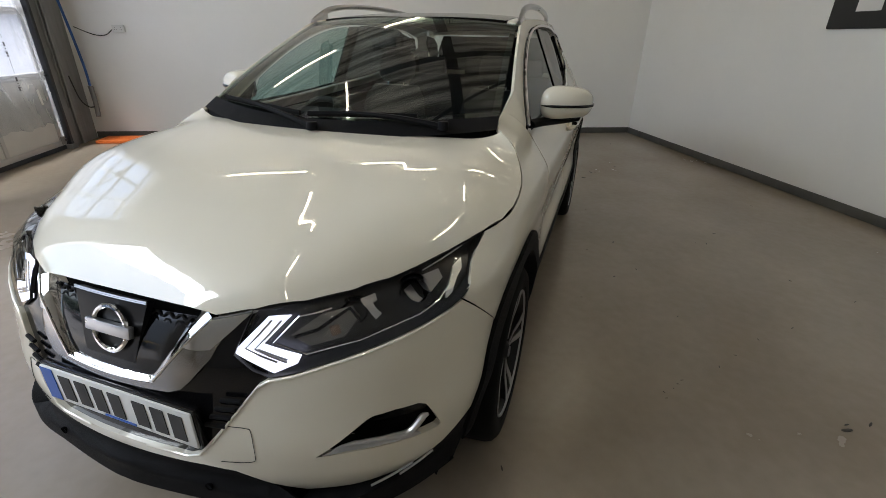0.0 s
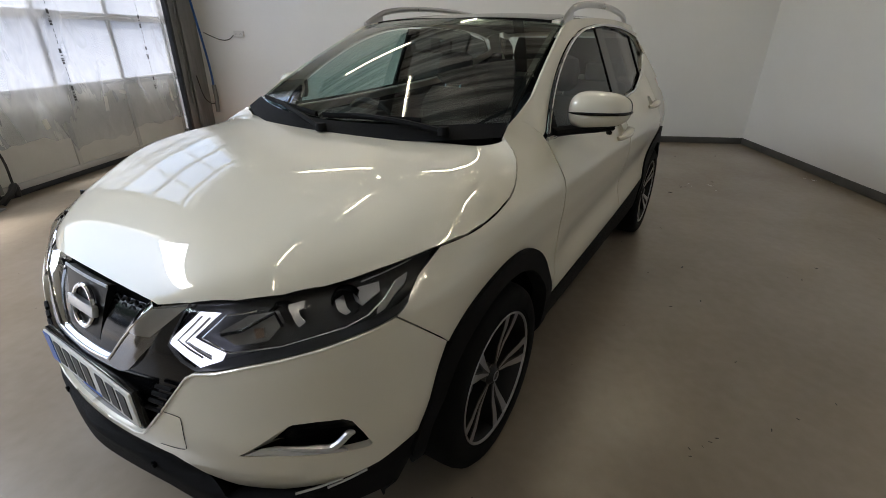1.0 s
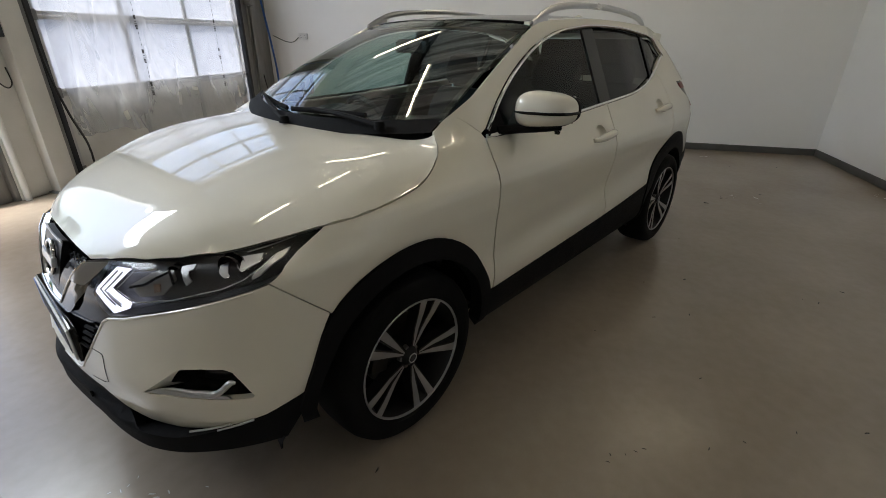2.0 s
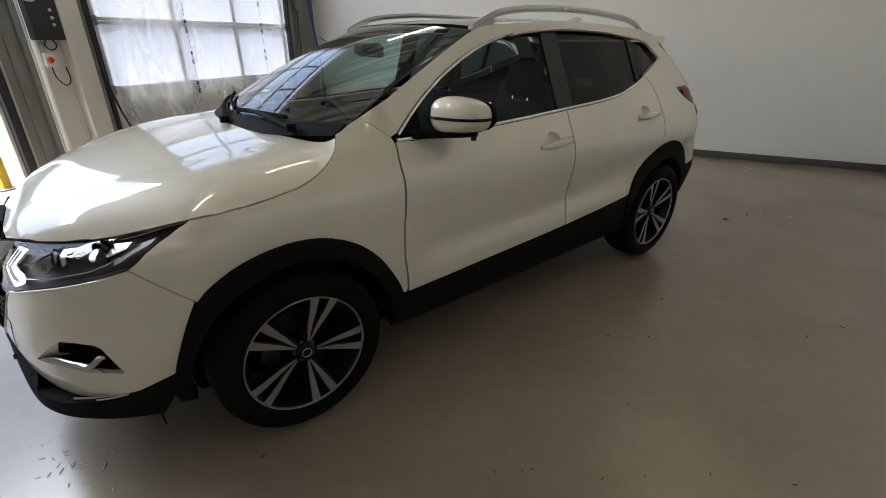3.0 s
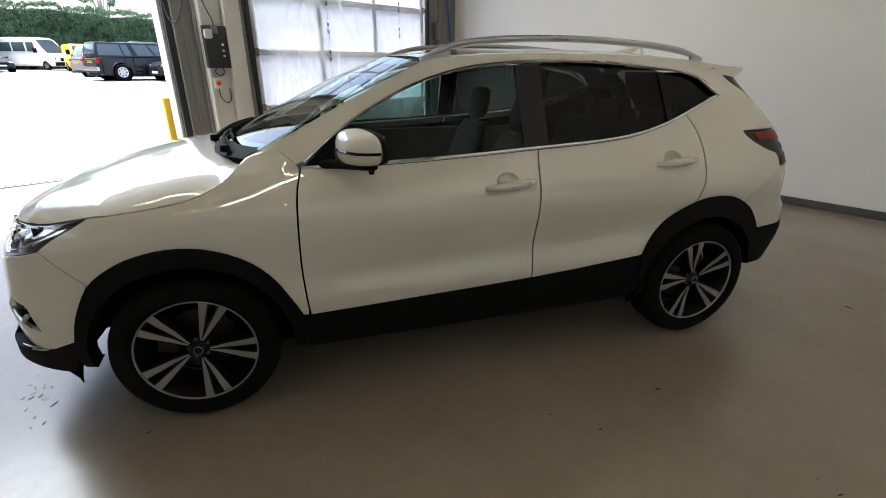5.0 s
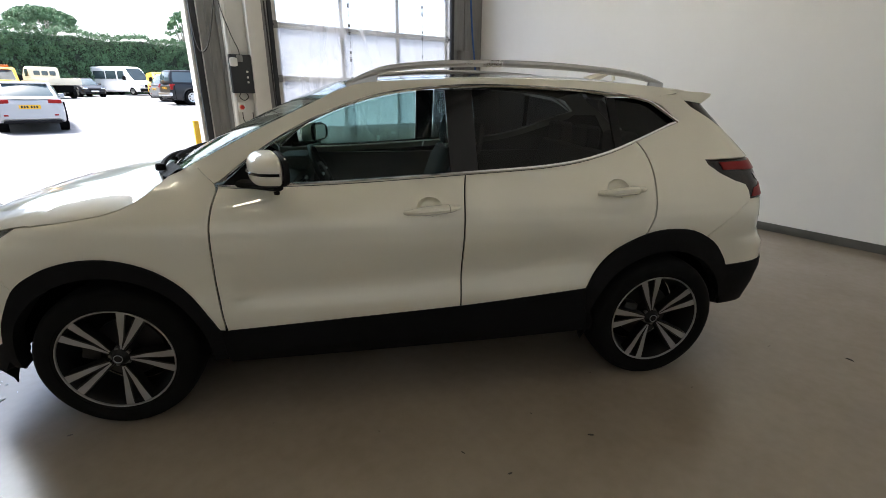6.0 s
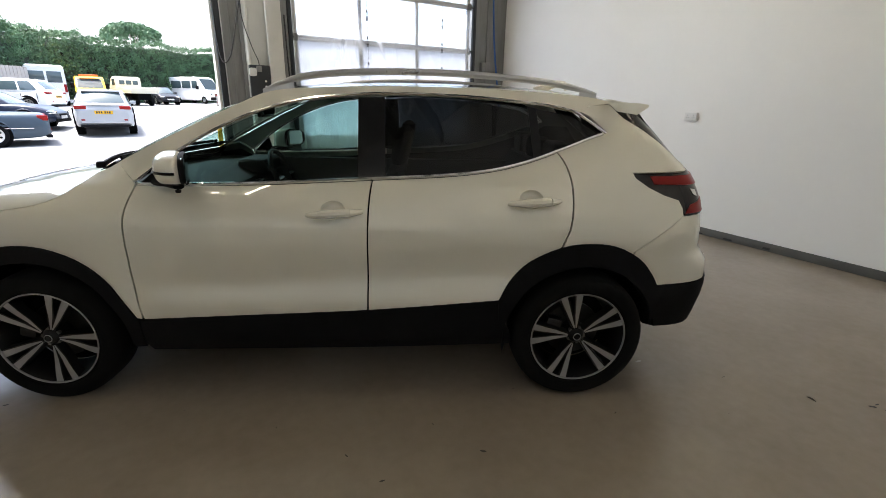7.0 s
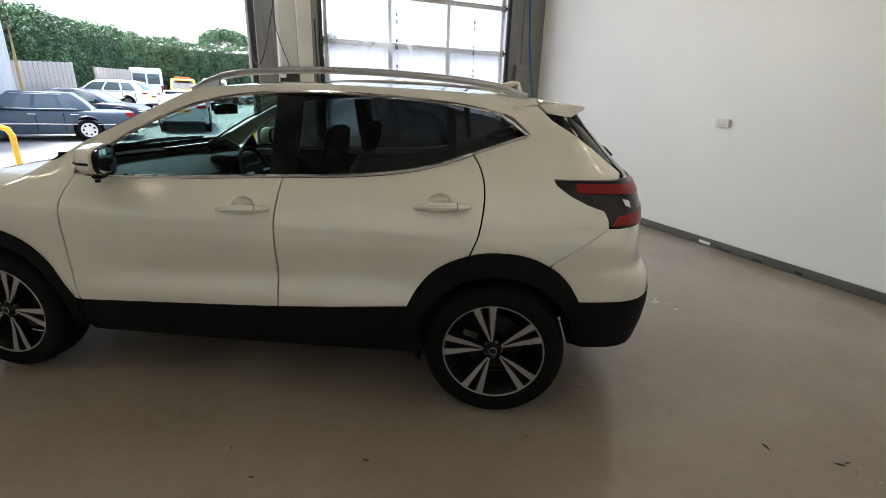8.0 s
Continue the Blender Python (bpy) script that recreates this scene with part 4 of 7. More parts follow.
# roof: a height over the plan, dark glass in the middle
ROOF_Z = curve((-0.36, 1.542), (-0.2, 1.562), (0.1, 1.585), (0.5, 1.594), (0.9, 1.588), (1.3, 1.562), (1.56, 1.53), (1.72, 1.505))
ROOF_Y = curve((-0.36, 0.57), (-0.2, 0.598), (0.2, 0.605), (0.9, 0.60), (1.4, 0.55), (1.7, 0.52))


def roof_at(x, y):
    u = min(1.1, abs(y) / ROOF_Y(x))
    return (x, y, ROOF_Z(x) - 0.034 * u ** 3)


line = [(-0.222, -0.53), (-0.28, -0.3), (-0.315, 0), (-0.28, 0.3), (-0.222, 0.53), (1.10, 0.52), (1.12, 0.0), (1.10, -0.52)]
patch("roof_glass", line, roof_at, GLOSS_BLACK, CAR, "black panoramic roof glass", step=0.06, keep=True)
for s in (-1, 1):
    line = [(-0.215, s * 0.538), (0.2, s * 0.535), (1.105, s * 0.528), (1.45, s * 0.49), (1.45, s * 0.555), (0.9, s * 0.60), (0.2, s * 0.608), (-0.225, s * 0.602)]
    patch("roof_strip", line, roof_at, PAINT, CAR, step=0.06, keep=True)
line = [(1.112, -0.515), (1.132, 0.0), (1.112, 0.515), (1.46, 0.49), (1.49, 0), (1.46, -0.49)]
patch("roof_rear", line, roof_at, PAINT, CAR, step=0.06, keep=True)
line = [(1.466, -0.49), (1.496, 0), (1.466, 0.49), (1.56, 0.535), (1.625, 0.53), (1.672, 0.30), (1.684, 0), (1.672, -0.30), (1.625, -0.53), (1.56, -0.535)]
patch("roof_spoiler", line, lambda x, y: (x, y, ROOF_Z(x) - 0.02 * (abs(y) / 0.53) ** 3), PAINT, CAR, "white spoiler over the rear window", step=0.05, flange=0.035, keep=True)
for side in (-1, 1):
    line = [(1.465, 1.503), (1.56, 1.509), (1.63, 1.507), (1.684, 1.500), (1.678, 1.487), (1.62, 1.452), (1.575, 1.449), (1.51, 1.467)]
    patch("spoiler_cheek", line, lambda x, z, side=side: (x, side * (0.560 - (z - 1.45) * 0.35 - 0.06 * max(0.0, x - 1.55)), z), PAINT, CAR, step=0.03, flange=0.01)
part("aerial_fin", tube([(1.20, 0, 1.57), (1.29, 0, 1.596), (1.35, 0, 1.618), (1.385, 0, 1.622), (1.40, 0, 1.575)], [0.022, 0.022, 0.016, 0.009, 0.012], 8), PAINT, CAR, "white shark-fin aerial")

part("rear_wiper", tube([(1.955, 0.0, 1.225), (1.93, 0.03, 1.262), (1.905, 0.14, 1.285), (1.885, 0.30, 1.292)], [0.022, 0.014, 0.010, 0.008], 8), BLACK_PLASTIC, CAR, "black rear window wiper")

# tailgate, rear window, bumper
def back_at(y, z):
    u = abs(y) / 0.78
    return (TAIL(z) - 0.17 * u ** 2.6, y, z)


line = [(-0.47, 1.455), (-0.55, 1.31), (-0.57, 1.20), (0.57, 1.20), (0.55, 1.31), (0.47, 1.455), (0.0, 1.47)]
patch("rear_window", line, back_at, PRIVACY_GLASS, CAR, "dark rear window", step=0.06, flange=0.005)
line = [(-0.62, 1.19), (-0.60, 0.95), (-0.55, 0.78), (0.55, 0.78), (0.60, 0.95), (0.62, 1.19)]
# near-black sheet added behind the glass to hide what shows through
patch("rear_glass_backing", [(-0.58, 1.16), (-0.55, 1.32), (-0.46, 1.465), (0.46, 1.465), (0.55, 1.32), (0.58, 1.16)], lambda y, z: tuple(Vector(back_at(y, z)) + Vector((-0.03, 0, 0))), DARK, CAR, "near-black sheet added behind the rear window", step=0.08, flange=0)
patch("tailgate", line, back_at, PAINT, CAR, step=0.06)
for side in (-1, 1):
    line = [(1.495, 1.468), (1.536, 1.428), (1.634, 1.371), (1.718, 1.314), (1.798, 1.254), (1.835, 1.245), (1.765, 1.325), (1.69, 1.400), (1.62, 1.452)]
    patch("spoiler_fin", line, left if side < 0 else right, GLOSS_BLACK, CAR, "gloss black fin under the spoiler", step=0.03, lift=-0.004)
    at = rear(side)
    line = [(0.530, 0.630), rear_by_x(1.671, 0.688), rear_by_x(1.595, 0.773), rear_by_x(1.560, 0.795), rear_by_x(1.568, 0.811), rear_by_x(1.68, 0.895), rear_by_x(1.80, 0.981), (1.602, 0.978), (1.602, 0.80), (1.900, 0.79), (1.900, 0.638), (1.454, 0.644), (1.1, 0.644), (0.95, 0.642), (0.834, 0.638), (0.683, 0.634)]
    patch("rear_bumper", line, at, PAINT, CAR, step=0.04, scale=(0.9, 1))
    line = [(0.525, 0.627), (0.683, 0.630), (0.834, 0.634), (0.95, 0.638), (1.1, 0.640), (1.454, 0.640), (1.900, 0.634), (1.900, 0.36), (1.379, 0.375), (0.95, 0.375), (0.60, 0.380), (0.53, 0.40)]
    patch("rear_bumper_trim", line, lambda q, z, at=at: (at(q, max(z, 0.56))[0] - 0.22 * max(0.0, 0.50 - z) * min(1, q), at(q, max(z, 0.56))[1] * (1 - 0.24 * max(0.0, 0.58 - z)), z), BLACK_PLASTIC, CAR, "matt black lower rear bumper", step=0.05, scale=(0.9, 1), lift=0.006, flange=0.02)
    part("arch_liner", box(1.675, 1.705, min(side * 0.60, side * 0.845), max(side * 0.60, side * 0.845), 0.405, 0.66, 0.006), DARK, CAR, "dark wheel arch liner")
    # tail lamp
    line = [rear_by_x(1.55, 1.176), rear_by_x(1.77, 1.181), (1.573, 1.178), (1.573, 1.06), (1.424, 0.985), rear_by_x(1.806, 0.984), rear_by_x(1.80, 1.02), rear_by_x(1.775, 1.05), rear_by_x(1.70, 1.072), rear_by_x(1.62, 1.109), rear_by_x(1.565, 1.15)]
    lamp = patch("tail_lamp", line, at, SMOKE_LENS, CAR, "dark red and smoked wraparound tail lamp", step=0.03, scale=(0.9, 1), lift=0.004, flange=0.03)
    line = [(0.548, 1.160), (0.716, 1.161), (0.88, 1.160), (1.25, 1.155), (1.565, 1.155), (1.565, 1.118), (1.2, 1.116), (0.9, 1.116), (0.733, 1.119), (0.555, 1.124)]
    patch("red_lens", line, at, RED_LENS, lamp, "red lamp lens", step=0.03, scale=(0.9, 1), lift=0.009, flange=0.006)
    line = [(0.712, 0.991), (0.757, 1.030), (0.866, 1.045), (1.2, 1.05), (1.44, 1.05), (1.40, 0.992)]
    patch("red_lens", line, at, RED_LENS, lamp, "red lamp lens", step=0.03, scale=(0.9, 1), lift=0.009, flange=0.006)
    line = [(0.79, 1.100), (0.83, 1.092), (0.83, 1.062), (0.80, 1.072)]
    patch("clear_lens", line, at, CHROME, lamp, "clear reversing lamp", step=0.03, scale=(0.9, 1), lift=0.007, flange=0.004)
    line = [(1.335, 1.115), (1.424, 1.115), (1.454, 1.06), (1.364, 1.06)]
    patch("clear_lens", line, at, CHROME, lamp, "clear reversing lamp", step=0.03, scale=(0.9, 1), lift=0.009, flange=0.006)

# ---- the car's front ----
GRILLE_X = curve((0.58, -2.180), (0.64, -2.184), (0.70, -2.174), (0.78, -2.153), (0.86, -2.129), (0.90, -2.107))


def grille_at(y, z):
    return (GRILLE_X(z) + 0.25 * y * y, y, z)


FOG = [(0.540, 0.495), (0.596, 0.541), (0.640, 0.584), (0.660, 0.595), (0.705, 0.598), (0.748, 0.594), (0.763, 0.583), (0.782, 0.539), (0.792, 0.490), (0.786, 0.482), (0.750, 0.487), (0.685, 0.496), (0.616, 0.498)]
for side in (-1, 1):
    at = nose(side)
    low_edge = [by_y(0.795, 0.830), by_y(0.763, 0.816), by_y(0.704, 0.795), by_y(0.632, 0.773), by_y(0.562, 0.753), by_y(0.495, 0.731), by_y(0.44, 0.720)]
    between = lambda p, q, n: [(p[0] + (q[0] - p[0]) * k / n, p[1] + (q[1] - p[1]) * k / n) for k in range(n + 1)]
    rear_edge = [by_x(*p) for p in between((-1.620, 0.952), (-1.678, 0.912), 3) + between((-1.678, 0.912), (-1.750, 0.875), 3)[1:] + between((-1.750, 0.875), (-1.800, 0.845), 3)[1:]]
    lamp_line = [by_y(*p) for p in LAMP] + rear_edge + low_edge + [by_y(0.40, 0.735), by_y(0.355, 0.768), by_y(0.366, 0.81)]
    # bumper skin
    line = [(90, 0.452), (90, 0.486), by_y(0.18, 0.482), by_y(0.225, 0.478), by_y(0.255, 0.490), by_y(0.30, 0.545), by_y(0.36, 0.625), by_y(0.415, 0.702), by_y(0.435, 0.714)]
    line += [(a, z - 0.003) for a, z in low_edge[::-1]][1:] + [by_x(*p) for p in between((-1.802, 0.838), (-1.657, 0.7035), 8)]
    line += [by_x(-1.69, 0.64), by_x(-1.72, 0.575), by_x(-1.762, 0.45), by_y(0.79, 0.400), by_y(0.72, 0.372), by_y(0.60, 0.352), by_y(0.497, 0.358), by_y(0.42, 0.395), by_y(0.34, 0.440), by_y(0.26, 0.450), by_y(0.12, 0.452)]
    bumper = patch("front_bumper", line, at, PAINT, CAR, step=0.028, scale=(0.012, 1), holes=[[by_y(*p) for p in FOG]], flange=0.02)
    ridge = [Vector(at(*p)) + Vector((-0.001, 0, -0.004)) for p in [(a, z - 0.004) for a, z in low_edge] + [by_y(0.415, 0.700), by_y(0.36, 0.623), by_y(0.305, 0.545), by_y(0.258, 0.492), by_y(0.22, 0.480), by_y(0.10, 0.485)]]
    part("bumper_ridge", tube(ridge, [0.002] + [0.0036] * (len(ridge) - 2) + [0.003], 8), PAINT, bumper)
    # tow-eye cover outline and sensor
    ring = [Vector(at(*by_y(y, z))) + Vector((-0.001, 0, 0)) for y, z in smooth_line([(0.338, 0.585), (0.382, 0.583), (0.396, 0.572), (0.402, 0.50), (0.385, 0.480), (0.312, 0.474)], 4)]
    part("cover_seam", tube(ring, 0.0009, 5), TRIM, bumper, "fine seam of the towing-eye cover")
    # fog pocket: a painted ramp into a dark hollow, with a bright blade along its foot
    def pocket(y, z, at=at, side=side):
        d = 0.06 * max(0.0, min(1.0, ((y - 0.540) - (z - 0.495) * 1.146) / 0.06))
        p = Vector(at(*by_y(y, z)))
        return (p.x + d, p.y - 0.3 * d * side, p.z)
    hollow = [(0.655, 0.594), (0.705, 0.598), (0.748, 0.594), (0.763, 0.583), (0.782, 0.539), (0.792, 0.490), (0.786, 0.482), (0.750, 0.487), (0.685, 0.496), (0.612, 0.498), (0.604, 0.524)]
    fog = patch("fog_pocket", hollow, pocket, GLOSS_BLACK, CAR, "gloss black fog lamp pocket with a bright blade", step=0.02, flange=0)
    patch("fog_ramp", [(0.540, 0.495), (0.596, 0.541), (0.640, 0.584), (0.655, 0.594), (0.604, 0.524), (0.612, 0.498)], pocket, PAINT, fog, "body-coloured ramp into the pocket", step=0.012, flange=0)
    bm = bmesh.new()
    dl = dense(FOG, 0.02)
    ra = [bm.verts.new(Vector(at(*by_y(*p))) + Vector((0.002, 0, 0))) for p in dl]
    rb = [bm.verts.new(Vector(pocket(*p)) + Vector((0.004, 0, 0))) for p in dl]
    for k in range(len(dl)):
        bm.faces.new((ra[k], ra[(k + 1) % len(dl)], rb[(k + 1) % len(dl)], rb[k]))
    part("pocket_wall", bm, GLOSS_BLACK, fog)

    def shelf(y, z, at=at, side=side):
        zb = 0.497 - 0.010 * max(0.0, (y - 0.68) / 0.1)
        d = 0.032 * max(0.0, min(1.0, (z - zb) / 0.035)) * max(0.0, min(1.0, (y - 0.545) / 0.05)) * (1 if y < 0.70 else max(0.15, 1 - (y - 0.70) / 0.045))
        p = Vector(at(*by_y(y, z)))
        return (p.x + d, p.y - 0.3 * d * side, p.z)
    blade = [(0.550, 0.499), (0.585, 0.512), (0.620, 0.517), (0.680, 0.514), (0.725, 0.508), (0.748, 0.503), (0.755, 0.491), (0.685, 0.499), (0.616, 0.501)]
    patch("fog_shelf", blade, shelf, SATIN, fog, "bright shelf under the fog lamp", step=0.010, flange=0.006, lift=0.002)
    curl = [Vector(shelf(y, z)) + Vector((-0.003, side * 0.002, 0.003)) for y, z in smooth_line([(0.600, 0.512), (0.64, 0.513), (0.69, 0.509), (0.725, 0.508), (0.744, 0.524), (0.758, 0.545), (0.768, 0.545)], 4)]
    part("fog_blade", tube(curl, [0.003 + 0.007 * min(1, 2.5 * k / len(curl), 5 * (len(curl) - k) / len(curl)) for k in range(len(curl))], 8), SATIN, fog, "bright curled blade over the shelf")
    # wraparound lower lip
    line = [(90, 0.452), by_y(0.12, 0.450), by_y(0.26, 0.447), by_y(0.34, 0.437), by_y(0.42, 0.392), by_y(0.50, 0.355), by_y(0.60, 0.349), by_y(0.72, 0.369), by_y(0.79, 0.397), by_x(-1.76, 0.445)]
    line += [by_x(-1.77, 0.36), by_x(-1.79, 0.288), by_y(0.70, 0.286), by_y(0.6, 0.288), by_y(0.5, 0.296), by_y(0.4, 0.312), by_y(0.3, 0.328), (90, 0.338)]

    def chin(a, z, at=at, side=side):
        """The lower lip: stands out from the skin above in a soft step and drops straight."""
        w = max(0.0, min(1.0, (a - 58) / 30))
        top = 0.388 + 0.055 * w
        k = max(0.0, min(1.0, (top - z) / 0.035))
        k = k * k * (3 - 2 * k)
        p = at(a, max(z, 0.385))
        out = 0.030 * w + 0.044 * math.exp(-((a - 53) / 17) ** 2) * (1 - 0.6 * w)
        c, s = math.cos(radians(a)), math.sin(radians(a))
        return (p[0] - out * k * s, p[1] + side * out * k * c * 0.7, z)
    lip = patch("front_lip", line, chin, BLACK_PLASTIC, CAR, "black lower bumper lip", step=0.018, scale=(0.012, 1), lift=-0.002, flange=0.09)
    part("parking_sensor", lathe([(0.0, -0.003), (0.008, -0.002), (0.010, 0.0), (0.011, 0.006)], 16, Matrix.Translation(Vector(chin(*by_y(0.265, 0.385))) + Vector((0.003, 0, 0))) @ Euler((0, 0, radians(90))).to_matrix().to_4x4()), GLOSS_BLACK, lip)
    for a in (((0.64, 0.368), (0.69, 0.374), (0.73, 0.382)), ((0.70, 0.368), (0.74, 0.377), (0.77, 0.388))):
        pts = [Vector(chin(*by_y(y, z))) + Vector((-0.003, side * 0.003, 0.002)) for y, z in smooth_line(a, 4)]
        part("lip_insert", tube(pts, 0.0035, 6), SATIN, lip, "thin silver insert on the bumper lip")
    # small pointed flap under the lip, ahead of the wheel
    bm = bmesh.new()
    tab = [(-1.836, 0.685, 0.30), (-1.836, 0.815, 0.30), (-1.836, 0.79, 0.262), (-1.833, 0.768, 0.228), (-1.832, 0.760, 0.198), (-1.833, 0.745, 0.232), (-1.835, 0.712, 0.268)]
    faces = [bm.faces.new([bm.verts.new((x + d, side * y, z)) for x, y, z in tab]) for d in (0.0, 0.006)]
    edges = [list(f.verts) for f in faces]
    for k in range(len(tab)):
        j = (k + 1) % len(tab)
        bm.faces.new((edges[0][k], edges[0][j], edges[1][j], edges[1][k]))
    bmesh.ops.recalc_face_normals(bm, faces=bm.faces[:])
    part("air_flap", bm, BLACK_PLASTIC, lip, "small pointed rubber flap", False)
    # gloss black field round the grille
    line = [(90, 0.476), by_y(0.23, 0.470), by_y(0.26, 0.490), by_y(0.305, 0.545), by_y(0.365, 0.625), by_y(0.42, 0.702), by_y(0.44, 0.72), by_y(0.40, 0.76), by_y(0.375, 0.80), by_y(0.383, 0.857), by_y(0.27, 0.842), (90, 0.842)]
    patch("grille_surround", line, at, GLOSS_BLACK, CAR, "gloss black grille surround", step=0.02, scale=(0.012, 1), lift=-0.012, flange=0.02)
    for k in range(4):
        z = 0.585 + 0.024 * k
        fin = [Vector(at(*by_y(y, z))) + Vector((-0.002, 0, 0)) for y in (0.285 + 0.014 * k, 0.31 + 0.014 * k, 0.335 + 0.014 * k)]
        part("grille_fin", tube(fin, 0.006, 6), BLACK_PLASTIC, CAR, "black fin beside the grille")
    # headlamp
    def deep(a, z, at=at, d=0.05):
        p = Vector(at(a, z))
        return (p.x + d, p.y * (1 - d * 0.7), p.z)
    lamp = patch("headlamp", lamp_line, deep, LAMP_BLACK, CAR, "swept-back headlamp with a lit boomerang running light", step=0.035, scale=(0.012, 1), flange=0)
    bm = bmesh.new()
    dl = dense(lamp_line, 0.04, (0.012, 1))
    ra = [bm.verts.new(Vector(at(*p)) + Vector((0.003, 0, 0))) for p in dl]
    rb = [bm.verts.new(Vector(deep(*p)) + Vector((0.002, 0, 0))) for p in dl]
    for k in range(len(dl)):
        j = (k + 1) % len(dl)
        bm.faces.new((ra[k], ra[j], rb[j], rb[k]))
    part("headlamp_wall", bm, LAMP_BLACK, lamp)
    patch("lamp_cover", lamp_line, at, LAMP_GLASS, lamp, "clear headlamp cover", step=0.035, scale=(0.012, 1), flange=0.006, lift=-0.002)
    # running light: an angle of two arms with a thin dark line between
    def tray(y, z, at=at):
        p = Vector(at(*by_y(y, z)))
        return (p.x + 0.018, p.y, p.z)
    drl_out = [(0.413, 0.846), (0.462, 0.850), (0.412, 0.789), (0.500, 0.766), (0.494, 0.748), (0.444, 0.724), (0.350, 0.766), (0.356, 0.780)]
    drl_gap = [(0.392, 0.773), (0.404, 0.779), (0.472, 0.758), (0.466, 0.746)]
    patch("running_light", drl_out, tray, DRL, lamp, "lit white boomerang running light", step=0.012, flange=0.008, lift=0.006, holes=[drl_gap])
    patch("light_guide", drl_gap, tray, MACHINED, lamp, "grey clear lens inside the running light", step=0.015, flange=0, lift=0.001)
    for y0 in (0.0, 0.022):
        chevron = [Vector(tray(y - y0, z)) + Vector((-0.0085, 0, 0)) for y, z in ((0.446, 0.842), (0.424, 0.812), (0.398, 0.781), (0.436, 0.766), (0.474, 0.753))]
        part("light_guide", tube(chevron, 0.0026, 6), STEEL, lamp, "grey line inside the running light")
    # bright line under the lamps
    def ledge(y, z, d=0.012, at=at):
        p = Vector(at(*by_y(y, z)))
        return p + Vector((d, 0, 0))
    inset = lambda d: (lambda y, z, at=at, d=d: tuple(Vector(at(*by_y(y, z))) + Vector((d, 0, 0))))
    bright = [ledge(y, z, 0.016) for y, z in ((0.545, 0.862), (0.517, 0.855), (0.481, 0.848), (0.434, 0.793), (0.511, 0.768), (0.622, 0.793), (0.733, 0.831), (0.766, 0.853), (0.774, 0.874), (0.766, 0.896))]
    part("lamp_strip", tube(bright, 0.0026, 6), CHROME, lamp, "fine bright line round the headlamp")
    pocket_line = [(0.464, 0.803), (0.524, 0.848), (0.584, 0.861), (0.606, 0.841), (0.582, 0.797), (0.510, 0.779)]
    turn_lamp = patch("turn_signal", pocket_line, inset(0.030), STEEL, lamp, "grey turn signal reflector", step=0.015, flange=0.004)
    patch("amber_bulb", [(0.545, 0.822), (0.566, 0.826), (0.574, 0.806), (0.556, 0.800)], inset(0.027), ORANGE_LENS, turn_lamp, "dull amber bulb cover", step=0.01, flange=0.003)
    part("lamp_rib", tube([ledge(y, z, 0.020) for y, z in ((0.478, 0.804), (0.526, 0.819), (0.556, 0.842), (0.583, 0.860), (0.612, 0.834))], 0.0042, 6), GLOSS_BLACK, lamp)
    end = [(0.764, 0.898), (0.776, 0.910), (0.788, 0.893), (0.786, 0.883), (0.789, 0.860), (0.780, 0.852)]
    patch("lamp_reflector", end, inset(0.016), SATIN, lamp, "bright end reflector", step=0.012, flange=0.006)
    for y, z, r in ((0.591, 0.842, 0.027), (0.704, 0.868, 0.031)):
        c = Vector(at(*by_y(y, z))) + Vector((0.062, -side * 0.012, 0))
        turn = Matrix.Translation(c) @ Euler((0, 0, radians(90 - side * 25))).to_matrix().to_4x4()
        part("projector_bezel", lathe([(r * 1.25, -0.004), (r * 1.05, -0.016), (r * 0.98, 0.0), (r * 1.2, 0.02)], 24, turn), GLOSS_BLACK, lamp, "gloss black projector ring")
        part("projector_lens", lathe([(0.0005, -0.020), (r * 0.45, -0.016), (r * 0.8, -0.006), (r, 0.006)], 24, turn), SMOKE_LENS, lamp, "dark projector lens")
    for facet in ([(0.594, 0.870), (0.619, 0.875), (0.632, 0.868), (0.626, 0.865), (0.653, 0.844), (0.643, 0.832), (0.618, 0.858)], [(0.692, 0.889), (0.733, 0.897), (0.752, 0.885), (0.742, 0.869), (0.721, 0.875)], [(0.680, 0.876), (0.687, 0.882), (0.730, 0.861), (0.724, 0.855)]):
        patch("lamp_fin", facet, inset(0.024), SATIN, lamp, "bright facet inside the headlamp", step=0.012, flange=0.004)
    part("lamp_lip", tube([ledge(y, z, 0.012) for y, z in ((0.700, 0.899), (0.727, 0.910), (0.752, 0.923), (0.770, 0.934))], 0.0018, 6), SATIN, lamp)

# grille: dark back, waved bars, bright V frame, centre panel and badge
grille = patch("grille", [(-0.20, 0.852), (-0.275, 0.834), (-0.150, 0.664), (0.150, 0.664), (0.275, 0.834), (0.20, 0.852)], lambda y, z: tuple(Vector(grille_at(y, z)) + Vector((0.040, 0, 0))), DARK, CAR, "dark mesh grille in a chrome V frame", step=0.05, flange=0)
for k in range(10):
    z = 0.690 + 0.0155 * k
    w = min(0.255, 0.140 + (z - 0.680) * 0.86)
    for s in (-1, 1):
        pts, n = [], 16
        for i in range(n + 1):
            y = s * (0.088 + 0.22 * (z - 0.70) + (w - 0.088 - 0.22 * (z - 0.70)) * i / n)
            pts.append(Vector(grille_at(y, z + 0.0045 * (1 if i % 4 in (1, 2) else -1))) + Vector((0.020, 0, 0)))
        part("grille_bar", tube(pts, 0.0036, 5), BLACK_PLASTIC, grille)
